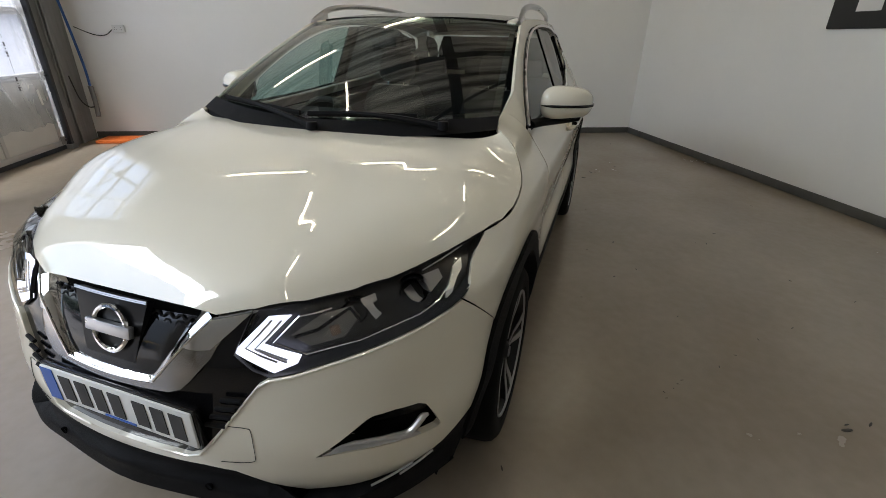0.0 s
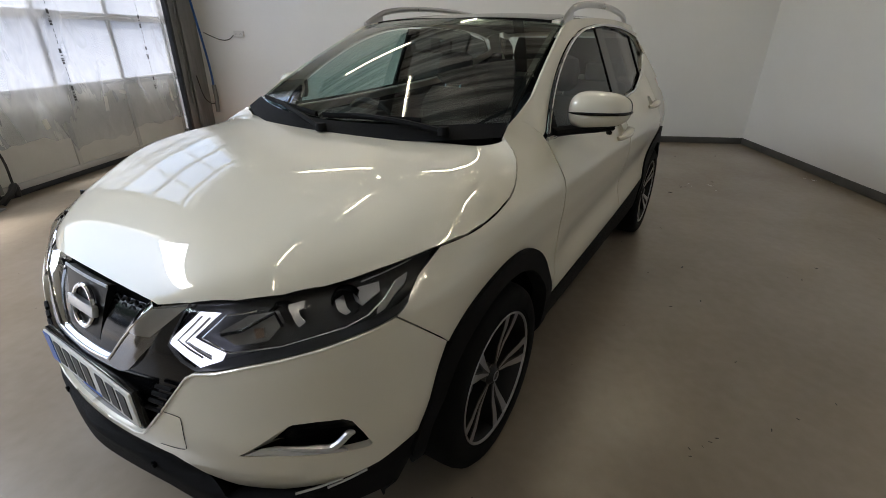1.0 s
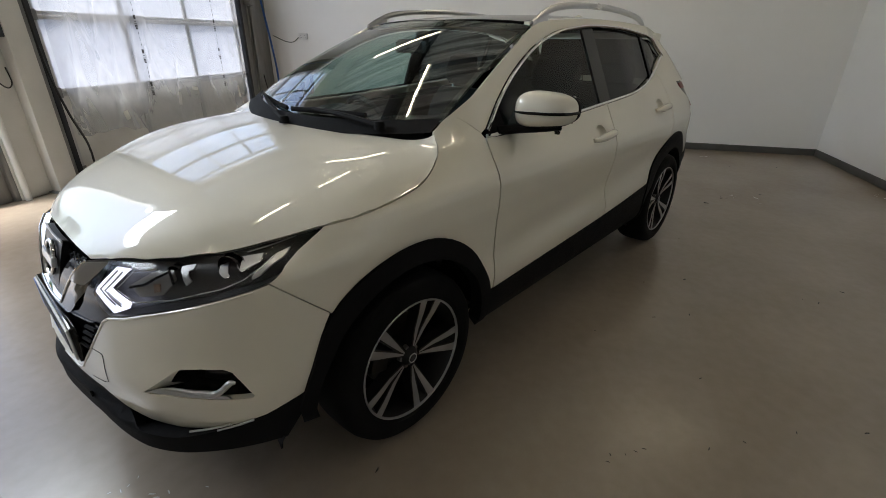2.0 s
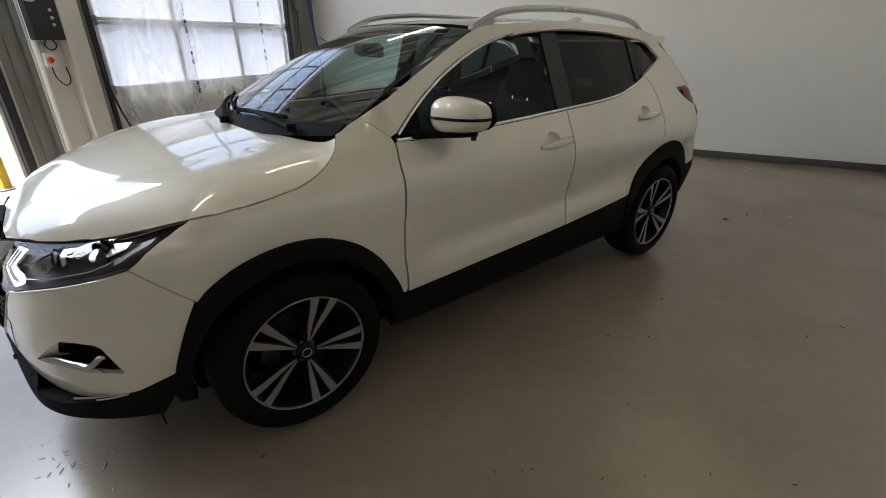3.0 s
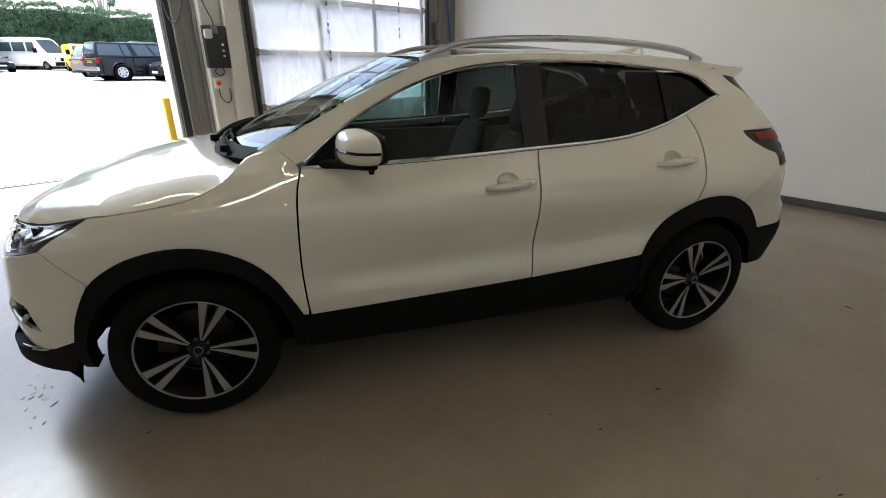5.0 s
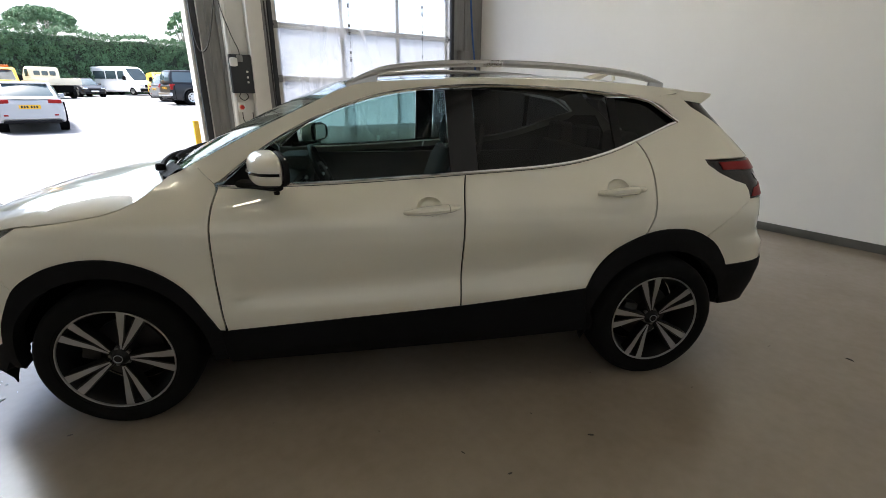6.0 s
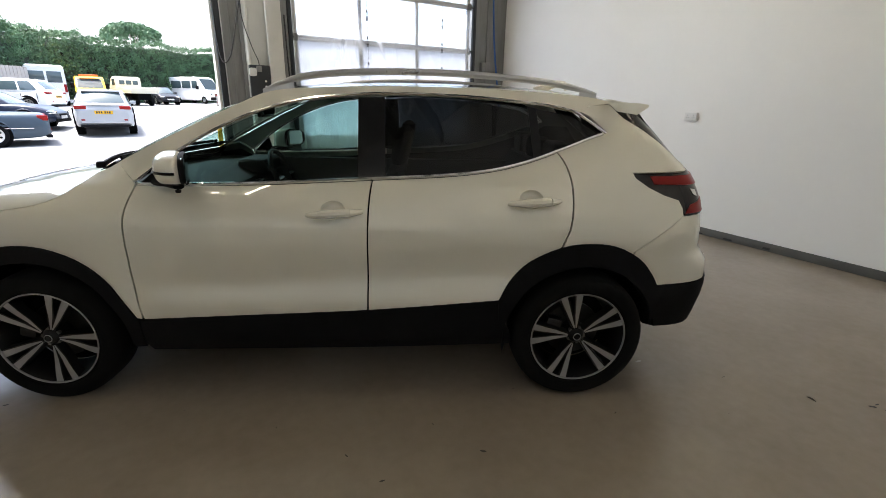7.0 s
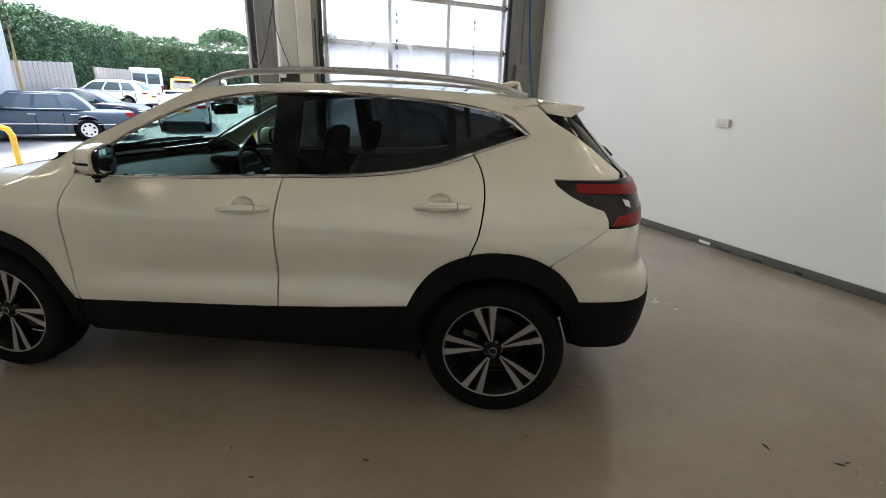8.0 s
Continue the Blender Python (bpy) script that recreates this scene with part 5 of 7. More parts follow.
V_OUT = [(-0.385, 0.858), (-0.325, 0.790), (-0.250, 0.695), (-0.222, 0.668), (-0.185, 0.655), (0.0, 0.646)]
V_IN = [(0.0, 0.668), (-0.125, 0.674), (-0.150, 0.688), (-0.217, 0.762), (-0.296, 0.848)]
V_OUT += [(-y, z) for y, z in V_OUT[-2::-1]]
V_IN = [(-y, z) for y, z in V_IN[::-1]] + V_IN[1:]


def v_at(y, z):
    """The V frame: a face that slopes in from its outer edge."""
    x, _, _ = grille_at(y, z)
    return (x - 0.010 + 0.45 * max(0.0, abs(y) - 0.262) + 0.10 * max(0.0, abs(y) - 0.21 - 0.70 * (z - 0.665)), y, z)


frame_v = patch("v_frame", V_OUT + V_IN, v_at, V_SILVER, CAR, "bright V-shaped grille frame", step=0.02, flange=0.025)
V_EDGE = smooth_line([(-0.296, 0.848), (-0.217, 0.762), (-0.152, 0.686), (-0.128, 0.675), (0.0, 0.669), (0.128, 0.675), (0.152, 0.686), (0.217, 0.762), (0.296, 0.848)], 5)
part("v_chrome", tube([Vector(v_at(y, z)) + Vector((-0.002, 0, 0)) for y, z in V_EDGE], 0.0035, 8), CHROME, frame_v, "polished chrome edge of the V")
# the polished wall that runs from the V's edge back to the mesh
bm = bmesh.new()
rows = []
for y, z in V_EDGE:
    c = Vector(v_at(y, z))
    low = max(0.0, 1 - abs(y) / 0.15)
    way = Vector((0, -y * 0.16, 0.012 + 0.016 * low))
    rows.append([bm.verts.new(c + Vector((d, 0, 0)) + way * k) for d, k in ((-0.001, 0.0), (0.010, 0.45), (0.026, 0.85), (0.046, 1.0))])
for a, b in zip(rows, rows[1:]):
    for i in range(3):
        bm.faces.new((a[i], a[i + 1], b[i + 1], b[i]))
part("v_wall", bm, CHROME, frame_v, "polished chrome inner wall of the V")
for side in (-1, 1):
    # the brighter upper end of either arm, parted by a fine step
    line = [(side * y, z) for y, z in ((0.286, 0.842), (0.228, 0.778), (0.292, 0.772), (0.332, 0.812), (0.368, 0.850))]
    patch("v_tip", line, v_at, SATIN, frame_v, "brighter upper end of the V's arm", step=0.015, flange=0.004, lift=0.003)
panel = [(-0.122, 0.862), (-0.084, 0.706), (0.084, 0.706), (0.122, 0.862)]
centre = patch("centre_panel", panel, lambda y, z: tuple(Vector(grille_at(y, z)) + Vector((-0.002, 0, 0))), PANEL_BLACK, grille, "black panel behind the badge", step=0.03, flange=0.02)
ring = [Vector(grille_at(0.056 * math.cos(a) - 0.014, 0.786 + 0.055 * math.sin(a))) + Vector((-0.010, 0, 0)) for a in np.linspace(0, 2 * math.pi, 33)[:-1]]
badge = part("badge", tube(ring, 0.0068, 8, closed=True), CHROME, CAR, "chrome ring badge with a plain bar")
bm = box(-0.008, 0.008, -0.075, 0.075, -0.0155, 0.0155, 0.004, m=Matrix.Translation(Vector(grille_at(-0.014, 0.788)) + Vector((-0.012, 0, 0))) @ Euler((0, radians(14), 0)).to_matrix().to_4x4())
part("badge_bar", bm, SATIN, badge, "bright plain bar across the badge")
for z in (0.866, 0.870):
    part("panel_trim", tube([Vector(grille_at(y, z - 0.006)) + Vector((-0.005, 0, 0)) for y in np.linspace(-0.122, 0.122, 9)], 0.0022, 6), SATIN, centre, "fine bright line over the badge panel")

# number plate: bars in place of the characters
PX, PY = -2.204, -0.014
plate = part("number_plate", box(PX - 0.007, PX, PY - 0.26, PY + 0.26, 0.524, 0.635, 0.003), PLATE_WHITE, CAR, "white front number plate with a blue band, characters as bars")
part("plate_band", box(PX - 0.0092, PX - 0.0072, PY + 0.212, PY + 0.257, 0.528, 0.631), PLATE_BLUE, plate, "blue band at the plate's end")
for y in (0.172, 0.112, 0.052, -0.008, -0.092, -0.152, -0.212):
    part("plate_bar", box(PX - 0.0092, PX - 0.0072, PY + y - 0.021, PY + y + 0.021, 0.540, 0.619), INK, plate, "black bar in place of a character")
part("plate_line", box(PX - 0.0092, PX - 0.0072, PY - 0.06, PY + 0.05, 0.5285, 0.5345), PLATE_BLUE, plate, "small blue line of print")
part("plate_plinth", box(PX + 0.0005, PX + 0.02, PY - 0.265, PY + 0.265, 0.517, 0.640, 0.004), GLOSS_BLACK, CAR, "black number plate holder")

# wipers: an arm from its pivot, and a blade along the foot of the glass
for v0, v1 in ((-0.74, 0.06), (-0.04, 0.86)):
    arm_line = [Vector(screen_at(0.02 + 0.095 * (k / 12) ** 0.8, v0 + (v1 - v0) * 0.72 * k / 12)) + Vector((-0.010, 0, 0.018 + 0.012 * math.sin(math.pi * k / 12))) for k in range(13)]
    arm = part("wiper", tube(arm_line, [0.014 - 0.007 * k / 12 for k in range(13)], 6), BLACK_PLASTIC, CAR, "black windscreen wiper")
    blade_line = [Vector(screen_at(0.105 + 0.012 * math.sin(math.pi * k / 12), v0 + 0.16 + (v1 - v0 - 0.16) * k / 12)) + Vector((-0.004, 0, 0.010)) for k in range(13)]
    part("wiper_blade", tube(blade_line, 0.007, 6, flat=1.6), RUBBER, arm)
    part("wiper_cap", lathe([(0.0005, -0.012), (0.018, -0.010), (0.022, 0.0), (0.022, 0.02)], 14, Matrix.Translation(arm_line[0] + Vector((0, 0, 0.012))) @ Euler((radians(-90), 0, 0)).to_matrix().to_4x4()), BLACK_PLASTIC, arm)

# ---- wheels, mirrors, rails, cabin ----
def wheel(cx, side, spin, name):
    s = side
    hub = part(name, lathe([(r, s * h) for r, h in ((0.2385, 0.098), (0.231, 0.084), (0.222, 0.02), (0.205, -0.06), (0.235, -0.095))], 48), ALLOY_BLACK, CAR, "black and silver five-spoke alloy wheel")
    hub.matrix_basis = pose(cx, side * 0.7825, HUB_Z)
    prof = [(0.232, -0.095), (0.250, -0.104), (0.285, -0.112), (0.315, -0.108), (0.333, -0.094), (0.342, -0.070), (0.345, -0.035), (0.345, 0.035), (0.342, 0.070),
            (0.333, 0.094), (0.315, 0.108), (0.285, 0.112), (0.262, 0.109), (0.260, 0.1055), (0.254, 0.104), (0.248, 0.101), (0.243, 0.095)]
    tyre = part("tyre", lathe([(r, s * h) for r, h in prof], 64), RUBBER, hub, "black low-profile tyre")
    rim = part("rim", lathe([(r, s * h) for r, h in ((0.2475, 0.103), (0.2455, 0.106), (0.2405, 0.105), (0.2387, 0.0985))], 64), MACHINED, hub, "bright machined rim edge")
    part("brake_disc", lathe([(0.05, s * -0.012), (0.148, s * -0.012), (0.148, s * -0.03), (0.05, s * -0.03)], 40), DISC, hub, "dark brake disc")
    cal = box(-0.05, 0.05, -0.05, 0.02, 0.085, 0.165, 0.012, m=Euler((0, radians(-75), 0)).to_matrix().to_4x4())
    if side > 0:
        bmesh.ops.scale(cal, vec=(1, -1, 1), verts=cal.verts[:])
        bmesh.ops.reverse_faces(cal, faces=cal.faces[:])
    part("brake_caliper", cal, DISC, hub)
    part("wheel_back", lathe([(0.0005, s * -0.07), (0.205, s * -0.07)], 40), DARK, hub)
    # five pairs of spokes: a black body under a machined face
    def spoke(a, b, half0, half1, y0, y1, depth, mat_name, lift):
        bm = bmesh.new()
        d = Vector((math.cos(a), 0, math.sin(a)))
        e = Vector((math.cos(b), 0, math.sin(b)))
        rows = []
        for r, w, y in ((0.046, half0, y0), (0.12, half0 * 0.55 + half1 * 0.45, (y0 + y1) / 2 - 0.004), (0.19, half1 * 0.8, y1), (0.241, half1, y1 + 0.004)):
            u = (r - 0.046) / 0.195
            c = (d * 0.046).lerp(e * 0.241, u)
            n = Vector((-(e * 0.241 - d * 0.046).z, 0, (e * 0.241 - d * 0.046).x)).normalized()
            rows.append([bm.verts.new(c + n * w * k + Vector((0, s * (y + lift - (depth if abs(k) > 1.2 else 0)), 0))) for k in (-1.25, -1, 1, 1.25)] if depth else
                        [bm.verts.new(c + n * w * k + Vector((0, s * (y + lift), 0))) for k in (-1, 1)])
        for p, q in zip(rows, rows[1:]):
            for k in range(len(p) - 1):
                bm.faces.new((p[k], p[k + 1], q[k + 1], q[k]))
        bmesh.ops.recalc_face_normals(bm, faces=bm.faces[:])
        return bm
    for k in range(5):
        base = radians(spin + 72 * k)
        for t in (-1, 1):
            body = part("spoke", spoke(base + t * 0.07, base + t * 0.165, 0.010, 0.022, 0.078, 0.092, 0.045, None, 0.0), ALLOY_BLACK, hub, "black alloy spoke with a machined face")
            part("spoke_face", spoke(base + t * 0.08, base + t * 0.170, 0.003, 0.0175, 0.078, 0.092, 0, None, 0.0022), MACHINED, hub, "bright machined spoke face")
    cap = part("hub_cap", lathe([(0.0005, s * 0.090), (0.022, s * 0.090), (0.027, s * 0.086), (0.036, s * 0.078), (0.046, s * 0.060), (0.06, s * 0.0)], 32), ALLOY_BLACK, hub, "black hub cap with a small ring")
    part("cap_ring", tube([Vector((0.0185 * math.cos(a), s * 0.0915, 0.0185 * math.sin(a))) for a in np.linspace(0, 2 * math.pi, 25)[:-1]], 0.0022, 6, closed=True), MACHINED, hub)
    for k in range(5):
        a = radians(spin + 36 + 72 * k)
        part("wheel_nut", lathe([(0.0005, s * 0.072), (0.009, s * 0.072), (0.010, s * 0.055)], 8, Matrix.Translation((0.041 * math.cos(a), 0, 0.041 * math.sin(a)))), STEEL, hub)
    return hub


for cx, spin, name in ((FRONT_X, -6, "front_wheel"), (REAR_X, 31, "rear_wheel")):
    for side in (-1, 1):
        wheel(cx, side, spin, name)
        part("wheel_housing", lathe([(0.41, side * 0.845), (0.41, side * 0.52), (0.02, side * 0.52)], 40, Matrix.Translation((cx, 0, HUB_Z + 0.02)), (4, 176)), DARK, CAR, "dark wheel housing")

# near-black sheets behind the panels, added so the gaps read dark; floor pan
for side, surf in SIDE_NAMES:
    line = [(-0.86, 0.46)] + FRONT_ARCH[:-5] + [(-1.62, 0.93)] + BONNET_SEAM + [(-0.90, 1.15)] + belt_line(-0.8, 1.40, 20, -0.02) + [(1.44, 1.36), (1.62, 1.36), (1.75, 1.22), (1.80, 1.0), (1.75, 0.64)] + REAR_ARCH + [(0.3, 0.50)]
    patch("gap_backing", line, surf, DARK, CAR, "near-black backing sheet added behind the body panels", step=0.06, lift=-0.05, flange=0)
    part("cabin_side", box(-0.9, 1.3, min(side * 0.70, side * 0.74), max(side * 0.70, side * 0.74), 0.3, 1.06, 0.01), TRIM, CAR, "dark door lining")
part("floor_pan", box(-1.70, 1.62, -0.70, 0.70, 0.22, 0.34, 0.04), DARK, CAR, "dark underside of the car")
# solid near-black block, added to darken the gaps round the bonnet
part("engine_bay_fill", box(-1.98, -1.10, -0.50, 0.50, 0.30, 0.80, 0.05), DARK, CAR, "near-black block filling the engine bay")

# roof rails
for s in (-1, 1):
    pts = smooth_line([(-0.25, s * 0.603, 1.528), (-0.17, s * 0.598, 1.562), (-0.05, s * 0.592, 1.598), (0.16, s * 0.585, 1.620), (0.45, s * 0.578, 1.629), (0.74, s * 0.568, 1.624), (1.04, s * 0.549, 1.606), (1.22, s * 0.528, 1.586), (1.34, s * 0.508, 1.562), (1.41, s * 0.496, 1.545)], 5)
    n = len(pts)
    rad = [0.008 + 0.008 * min(1, 5 * k / n, 5 * (n - 1 - k) / n) for k in range(n)]
    rail = part("roof_rail", tube(pts, rad, 10, flat=1.05), SATIN, CAR, "satin silver roof rail")
    for x0, x1 in ((-0.25, -0.10), (1.31, 1.41)):
        bm = bmesh.new()
        vs = []
        for p in pts:
            if x0 <= p[0] <= x1:
                f = roof_at(p[0], p[1])[2] - 0.01
                vs.append([bm.verts.new((p[0], p[1] + d, z)) for d, z in ((-0.008, p[2]), (-0.010, f), (0.010, f), (0.008, p[2]))])
        for a, b in zip(vs, vs[1:]):
            for i in range(3):
                bm.faces.new((a[i], a[i + 1], b[i + 1], b[i]))
        part("rail_foot", bm, SATIN, rail)

# door mirrors
def mirror(side):
    body, lower, strip = bmesh.new(), bmesh.new(), bmesh.new()
    nu, nv = 36, 22

    def at(i, k, grow=1.0):
        a, b = 2 * math.pi * i / nu, -math.pi / 2 + math.pi * k / nv
        ca, sa, cb, sb = math.cos(a), math.sin(a), math.cos(b), math.sin(b)
        pw = lambda v, e: math.copysign(abs(v) ** e, v)
        x, y, z = pw(cb, 0.65) * pw(ca, 0.75), pw(cb, 0.65) * pw(sa, 0.75), pw(sb, 0.72)
        x = x if x < 0 else x * 0.35
        z *= 0.072 - 0.010 * y
        return Vector((-0.560 + 0.092 * x * grow + 0.042 * y, side * (0.912 + 0.112 * y * grow), 1.193 + z * grow))
    grid = [[at(i, k) for i in range(nu)] for k in range(nv + 1)]
    for bm, k0, k1 in ((body, 5, nv), (lower, 0, 5)):
        vs = {}
        for k in range(k0, k1):
            for i in range(nu):
                q = []
                for kk, ii in ((k, i), (k, (i + 1) % nu), (k + 1, (i + 1) % nu), (k + 1, i)):
                    if (kk, ii) not in vs:
                        vs[kk, ii] = bm.verts.new(grid[kk][ii])
                    q.append(vs[kk, ii])
                bm.faces.new(q if side < 0 else q[::-1])
        bmesh.ops.recalc_face_normals(bm, faces=bm.faces[:])
    m = part("door_mirror", body, PAINT, CAR, "white door mirror with a black base and indicator strip")
    part("mirror_base", lower, BLACK_PLASTIC, m, "matt black underside of the mirror")
    pts = [at(i, 11, 1.006) + Vector((0, 0, -0.006)) for i in range(8, 25)]
    part("indicator_strip", tube([Vector(p) for p in pts], [0.0065 * min(1.0, (len(pts) - k) / 5) for k in range(len(pts))], 6), GLOSS_BLACK, m, "dark indicator strip")
    arm = tube([(-0.72, side * 0.775, 1.112), (-0.65, side * 0.82, 1.116), (-0.575, side * 0.90, 1.122), (-0.53, side * 0.965, 1.124)], [0.034, 0.034, 0.034, 0.022], 10, flat=0.55)
    part("mirror_arm", arm, BLACK_PLASTIC, m, "black mirror arm")
    bez = bmesh.new()
    rings = []
    for x, g in ((-0.540, 0.90), (-0.532, 0.955), (-0.520, 0.96), (-0.514, 0.93), (-0.518, 0.86)):
        ring = []
        for i in range(32):
            a = 2 * math.pi * i / 32
            cy, sz = math.copysign(abs(math.cos(a)) ** 0.7, math.cos(a)), math.copysign(abs(math.sin(a)) ** 0.7, math.sin(a))
            ring.append(bez.verts.new((x + 0.042 * cy, side * (0.912 + 0.112 * cy * g), 1.193 + (0.072 - 0.010 * cy) * sz * g)))
        rings.append(ring)
    for a, b in zip(rings, rings[1:]):
        for i in range(32):
            bez.faces.new((a[i], a[(i + 1) % 32], b[(i + 1) % 32], b[i]))
    bmesh.ops.recalc_face_normals(bez, faces=bez.faces[:])
    part("mirror_bezel", bez, BLACK_PLASTIC, m, "black rim round the mirror glass")
    part("mirror_glass", box(-0.004, 0.003, -0.088, 0.088, -0.055, 0.055, 0.003, m=Matrix.Translation((-0.518, side * 0.912, 1.193)) @ Euler((0, 0, radians(-side * 20))).to_matrix().to_4x4()), CHROME, m, "mirror glass")
    part("mirror_camera", lathe([(0.0005, 0.012), (0.011, 0.011), (0.013, 0.0)], 14, Matrix.Translation((-0.54, side * 0.955, 1.108)) @ Euler((radians(-90), 0, 0)).to_matrix().to_4x4()), GLOSS_BLACK, m)


for side in (-1, 1):
    mirror(side)

# cabin
def loft(rows, closed=True):
    bm = bmesh.new()
    vs = [[bm.verts.new(p) for p in r] for r in rows]
    for a, b in zip(vs, vs[1:]):
        n = len(a)
        for i in range(n if closed else n - 1):
            bm.faces.new((a[i], a[(i + 1) % n], b[(i + 1) % n], b[i]))
    if closed:
        bm.faces.new(vs[0][::-1])
        bm.faces.new(vs[-1])
    bmesh.ops.recalc_face_normals(bm, faces=bm.faces[:])
    return bm


def seat(x, y):
    base = part("seat", box(x - 0.27, x + 0.25, y - 0.25, y + 0.25, 0.42, 0.60, 0.06, seg=3), CLOTH, CAR, "black cloth car seat")
    rows = []
    for z, dx, w, d in ((0.55, 0.20, 0.24, 0.07), (0.72, 0.25, 0.255, 0.075), (0.90, 0.30, 0.25, 0.07), (1.06, 0.345, 0.225, 0.06), (1.14, 0.375, 0.17, 0.045)):
        rows.append([(x + dx + d * math.cos(a), y + w * math.copysign(abs(math.sin(a)) ** 0.6, math.sin(a)), z) for a in np.linspace(0, 2 * math.pi, 21)[:-1]])
    part("seat_back", loft(rows), CLOTH, base)
    rows = []
    for z, dx, w, d in ((1.165, 0.385, 0.10, 0.035), (1.20, 0.39, 0.135, 0.05), (1.27, 0.405, 0.14, 0.052), (1.345, 0.42, 0.12, 0.045), (1.365, 0.425, 0.07, 0.02)):
        rows.append([(x + dx + d * math.cos(a), y + w * math.copysign(abs(math.sin(a)) ** 0.7, math.sin(a)), z) for a in np.linspace(0, 2 * math.pi, 21)[:-1]])
    part("headrest", loft(rows), CLOTH, base, "black headrest")
    for s in (-0.06, 0.06):
        part("headrest_post", tube([(x + 0.365, y + s, 1.11), (x + 0.385, y + s, 1.19)], 0.006, 6), CHROME, base)


seat(0.0, -0.37)
seat(0.0, 0.37)
part("rear_bench", box(0.62, 1.08, -0.62, 0.62, 0.42, 0.62, 0.06, seg=3), CLOTH, CAR, "black cloth rear bench")
part("rear_backrest", box(-0.06, 0.06, -0.62, 0.62, -0.32, 0.32, 0.05, m=Matrix.Translation((1.15, 0, 0.86)) @ Euler((0, radians(18), 0)).to_matrix().to_4x4(), seg=3), CLOTH, CAR, "black cloth rear backrest")
for y in (-0.42, 0.0, 0.42):
    part("rear_headrest", box(1.20, 1.30, y - 0.12, y + 0.12, 1.16, 1.30, 0.035, seg=3), CLOTH, CAR)
rows = []
for k in range(13):
    y = -0.70 + 1.40 * k / 12
    b = 1 - (y / 0.72) ** 2
    rows.append([(-1.10 - 0.14 * b, y, 1.055), (-0.95, y, 1.075), (-0.72, y, 1.05), (-0.60, y, 1.00), (-0.56, y, 0.92), (-0.60, y, 0.78), (-0.70, y, 0.62), (-1.0, y, 0.55)])
dash = part("dashboard", loft(rows), TRIM, CAR, "black dashboard")
part("instrument_hood", box(-0.74, -0.54, 0.20, 0.54, 1.00, 1.10, 0.04, seg=3), TRIM, dash)
part("centre_screen", box(-0.575, -0.555, -0.12, 0.12, 0.86, 0.99, 0.006), GLOSS_BLACK, dash, "dark centre screen")
for y in (-0.62, -0.15, 0.15, 0.62):
    part("air_vent", tube([(-0.552, y + 0.045 * math.cos(a), 0.945 + 0.035 * math.sin(a)) for a in np.linspace(0, 2 * math.pi, 17)[:-1]], 0.006, 6, closed=True), CHROME, dash, "bright ring round an air vent")
turn = Matrix.Translation((-0.47, 0.37, 0.97)) @ Euler((0, radians(-24), 0)).to_matrix().to_4x4()
ring = [turn @ Vector((0, 0.185 * math.cos(a), 0.185 * math.sin(a))) for a in np.linspace(0, 2 * math.pi, 33)[:-1]]
wheel_rim = part("steering_wheel", tube(ring, 0.016, 8, closed=True), TRIM, CAR, "black three-spoke steering wheel")
part("steering_hub", box(-0.04, 0.02, -0.075, 0.075, -0.07, 0.07, 0.03, m=turn, seg=3), TRIM, wheel_rim)
for a in (0, 180, 270):
    d = Vector((0, math.cos(radians(a)), math.sin(radians(a))))
    part("steering_spoke", tube([turn @ (d * 0.06), turn @ (d * 0.18)], 0.016, 6, flat=0.6), SATIN if a != 270 else TRIM, wheel_rim)
part("centre_console", box(-0.6, 0.3, -0.10, 0.10, 0.40, 0.66, 0.04, seg=3), TRIM, CAR, "black centre console")
part("inner_mirror", box(-0.46, -0.43, -0.12, 0.12, 1.385, 1.445, 0.012, seg=2), GLOSS_BLACK, CAR, "black rear-view mirror")
part("camera_pod", box(-0.52, -0.40, -0.05, 0.05, 1.40, 1.455, 0.015), TRIM, CAR, "black sensor pod behind the mirror")
line = [(-0.25, -0.53), (-0.30, 0), (-0.25, 0.53), (1.45, 0.47), (1.48, 0), (1.45, -0.47)]
patch("headlining", line, lambda x, y: (x, y, roof_at(x, y)[2] - 0.035), CLOTH, CAR, "dark headlining", step=0.12, flange=0, keep=True)

# ---- the yard ----
YARD_Z = curve((4.5, -0.012), (5.2, 0.0), (10.0, -0.02), (14.0, -0.03), (18.0, 0.12), (22.0, 0.36), (28.0, 0.64), (40.0, 0.76), (60.0, 0.95), (600.0, 1.5))
CONCRETE = mat("yard_concrete", (0.26, 0.26, 0.265), 0.85, vary=0.55, scale=0.35, bump=0.3, bump_scale=14)
bm = bmesh.new()
xs = [-400, -150, -60, -30, -18, -12, -8, -5, -2, 1, 4, 8, 14, 24, 45, 90, 200, 400]
ys = [4.87, 5.2, 6, 7, 8, 9, 10, 11, 12.5, 14, 16, 19, 22, 27, 33, 40, 55, 80, 140, 300, 600]
rows = [[bm.verts.new((x, y, YARD_Z(y))) for x in xs] for y in ys]
for a, b in zip(rows, rows[1:]):
    for k in range(len(xs) - 1):
        bm.faces.new((a[k], a[k + 1], b[k + 1], b[k]))
structure("ground", bm, CONCRETE, "pale sunlit concrete yard rising gently from the door", "ground", True)
drain = thing("drain_channel", "grey slotted drain grating across the yard", "drain", kind="structure")
part("channel", box(-4.5, 1.3, 6.05, 6.20, YARD_Z(6.1) - 0.05, YARD_Z(6.1) + 0.012), GREY_STEEL, drain)
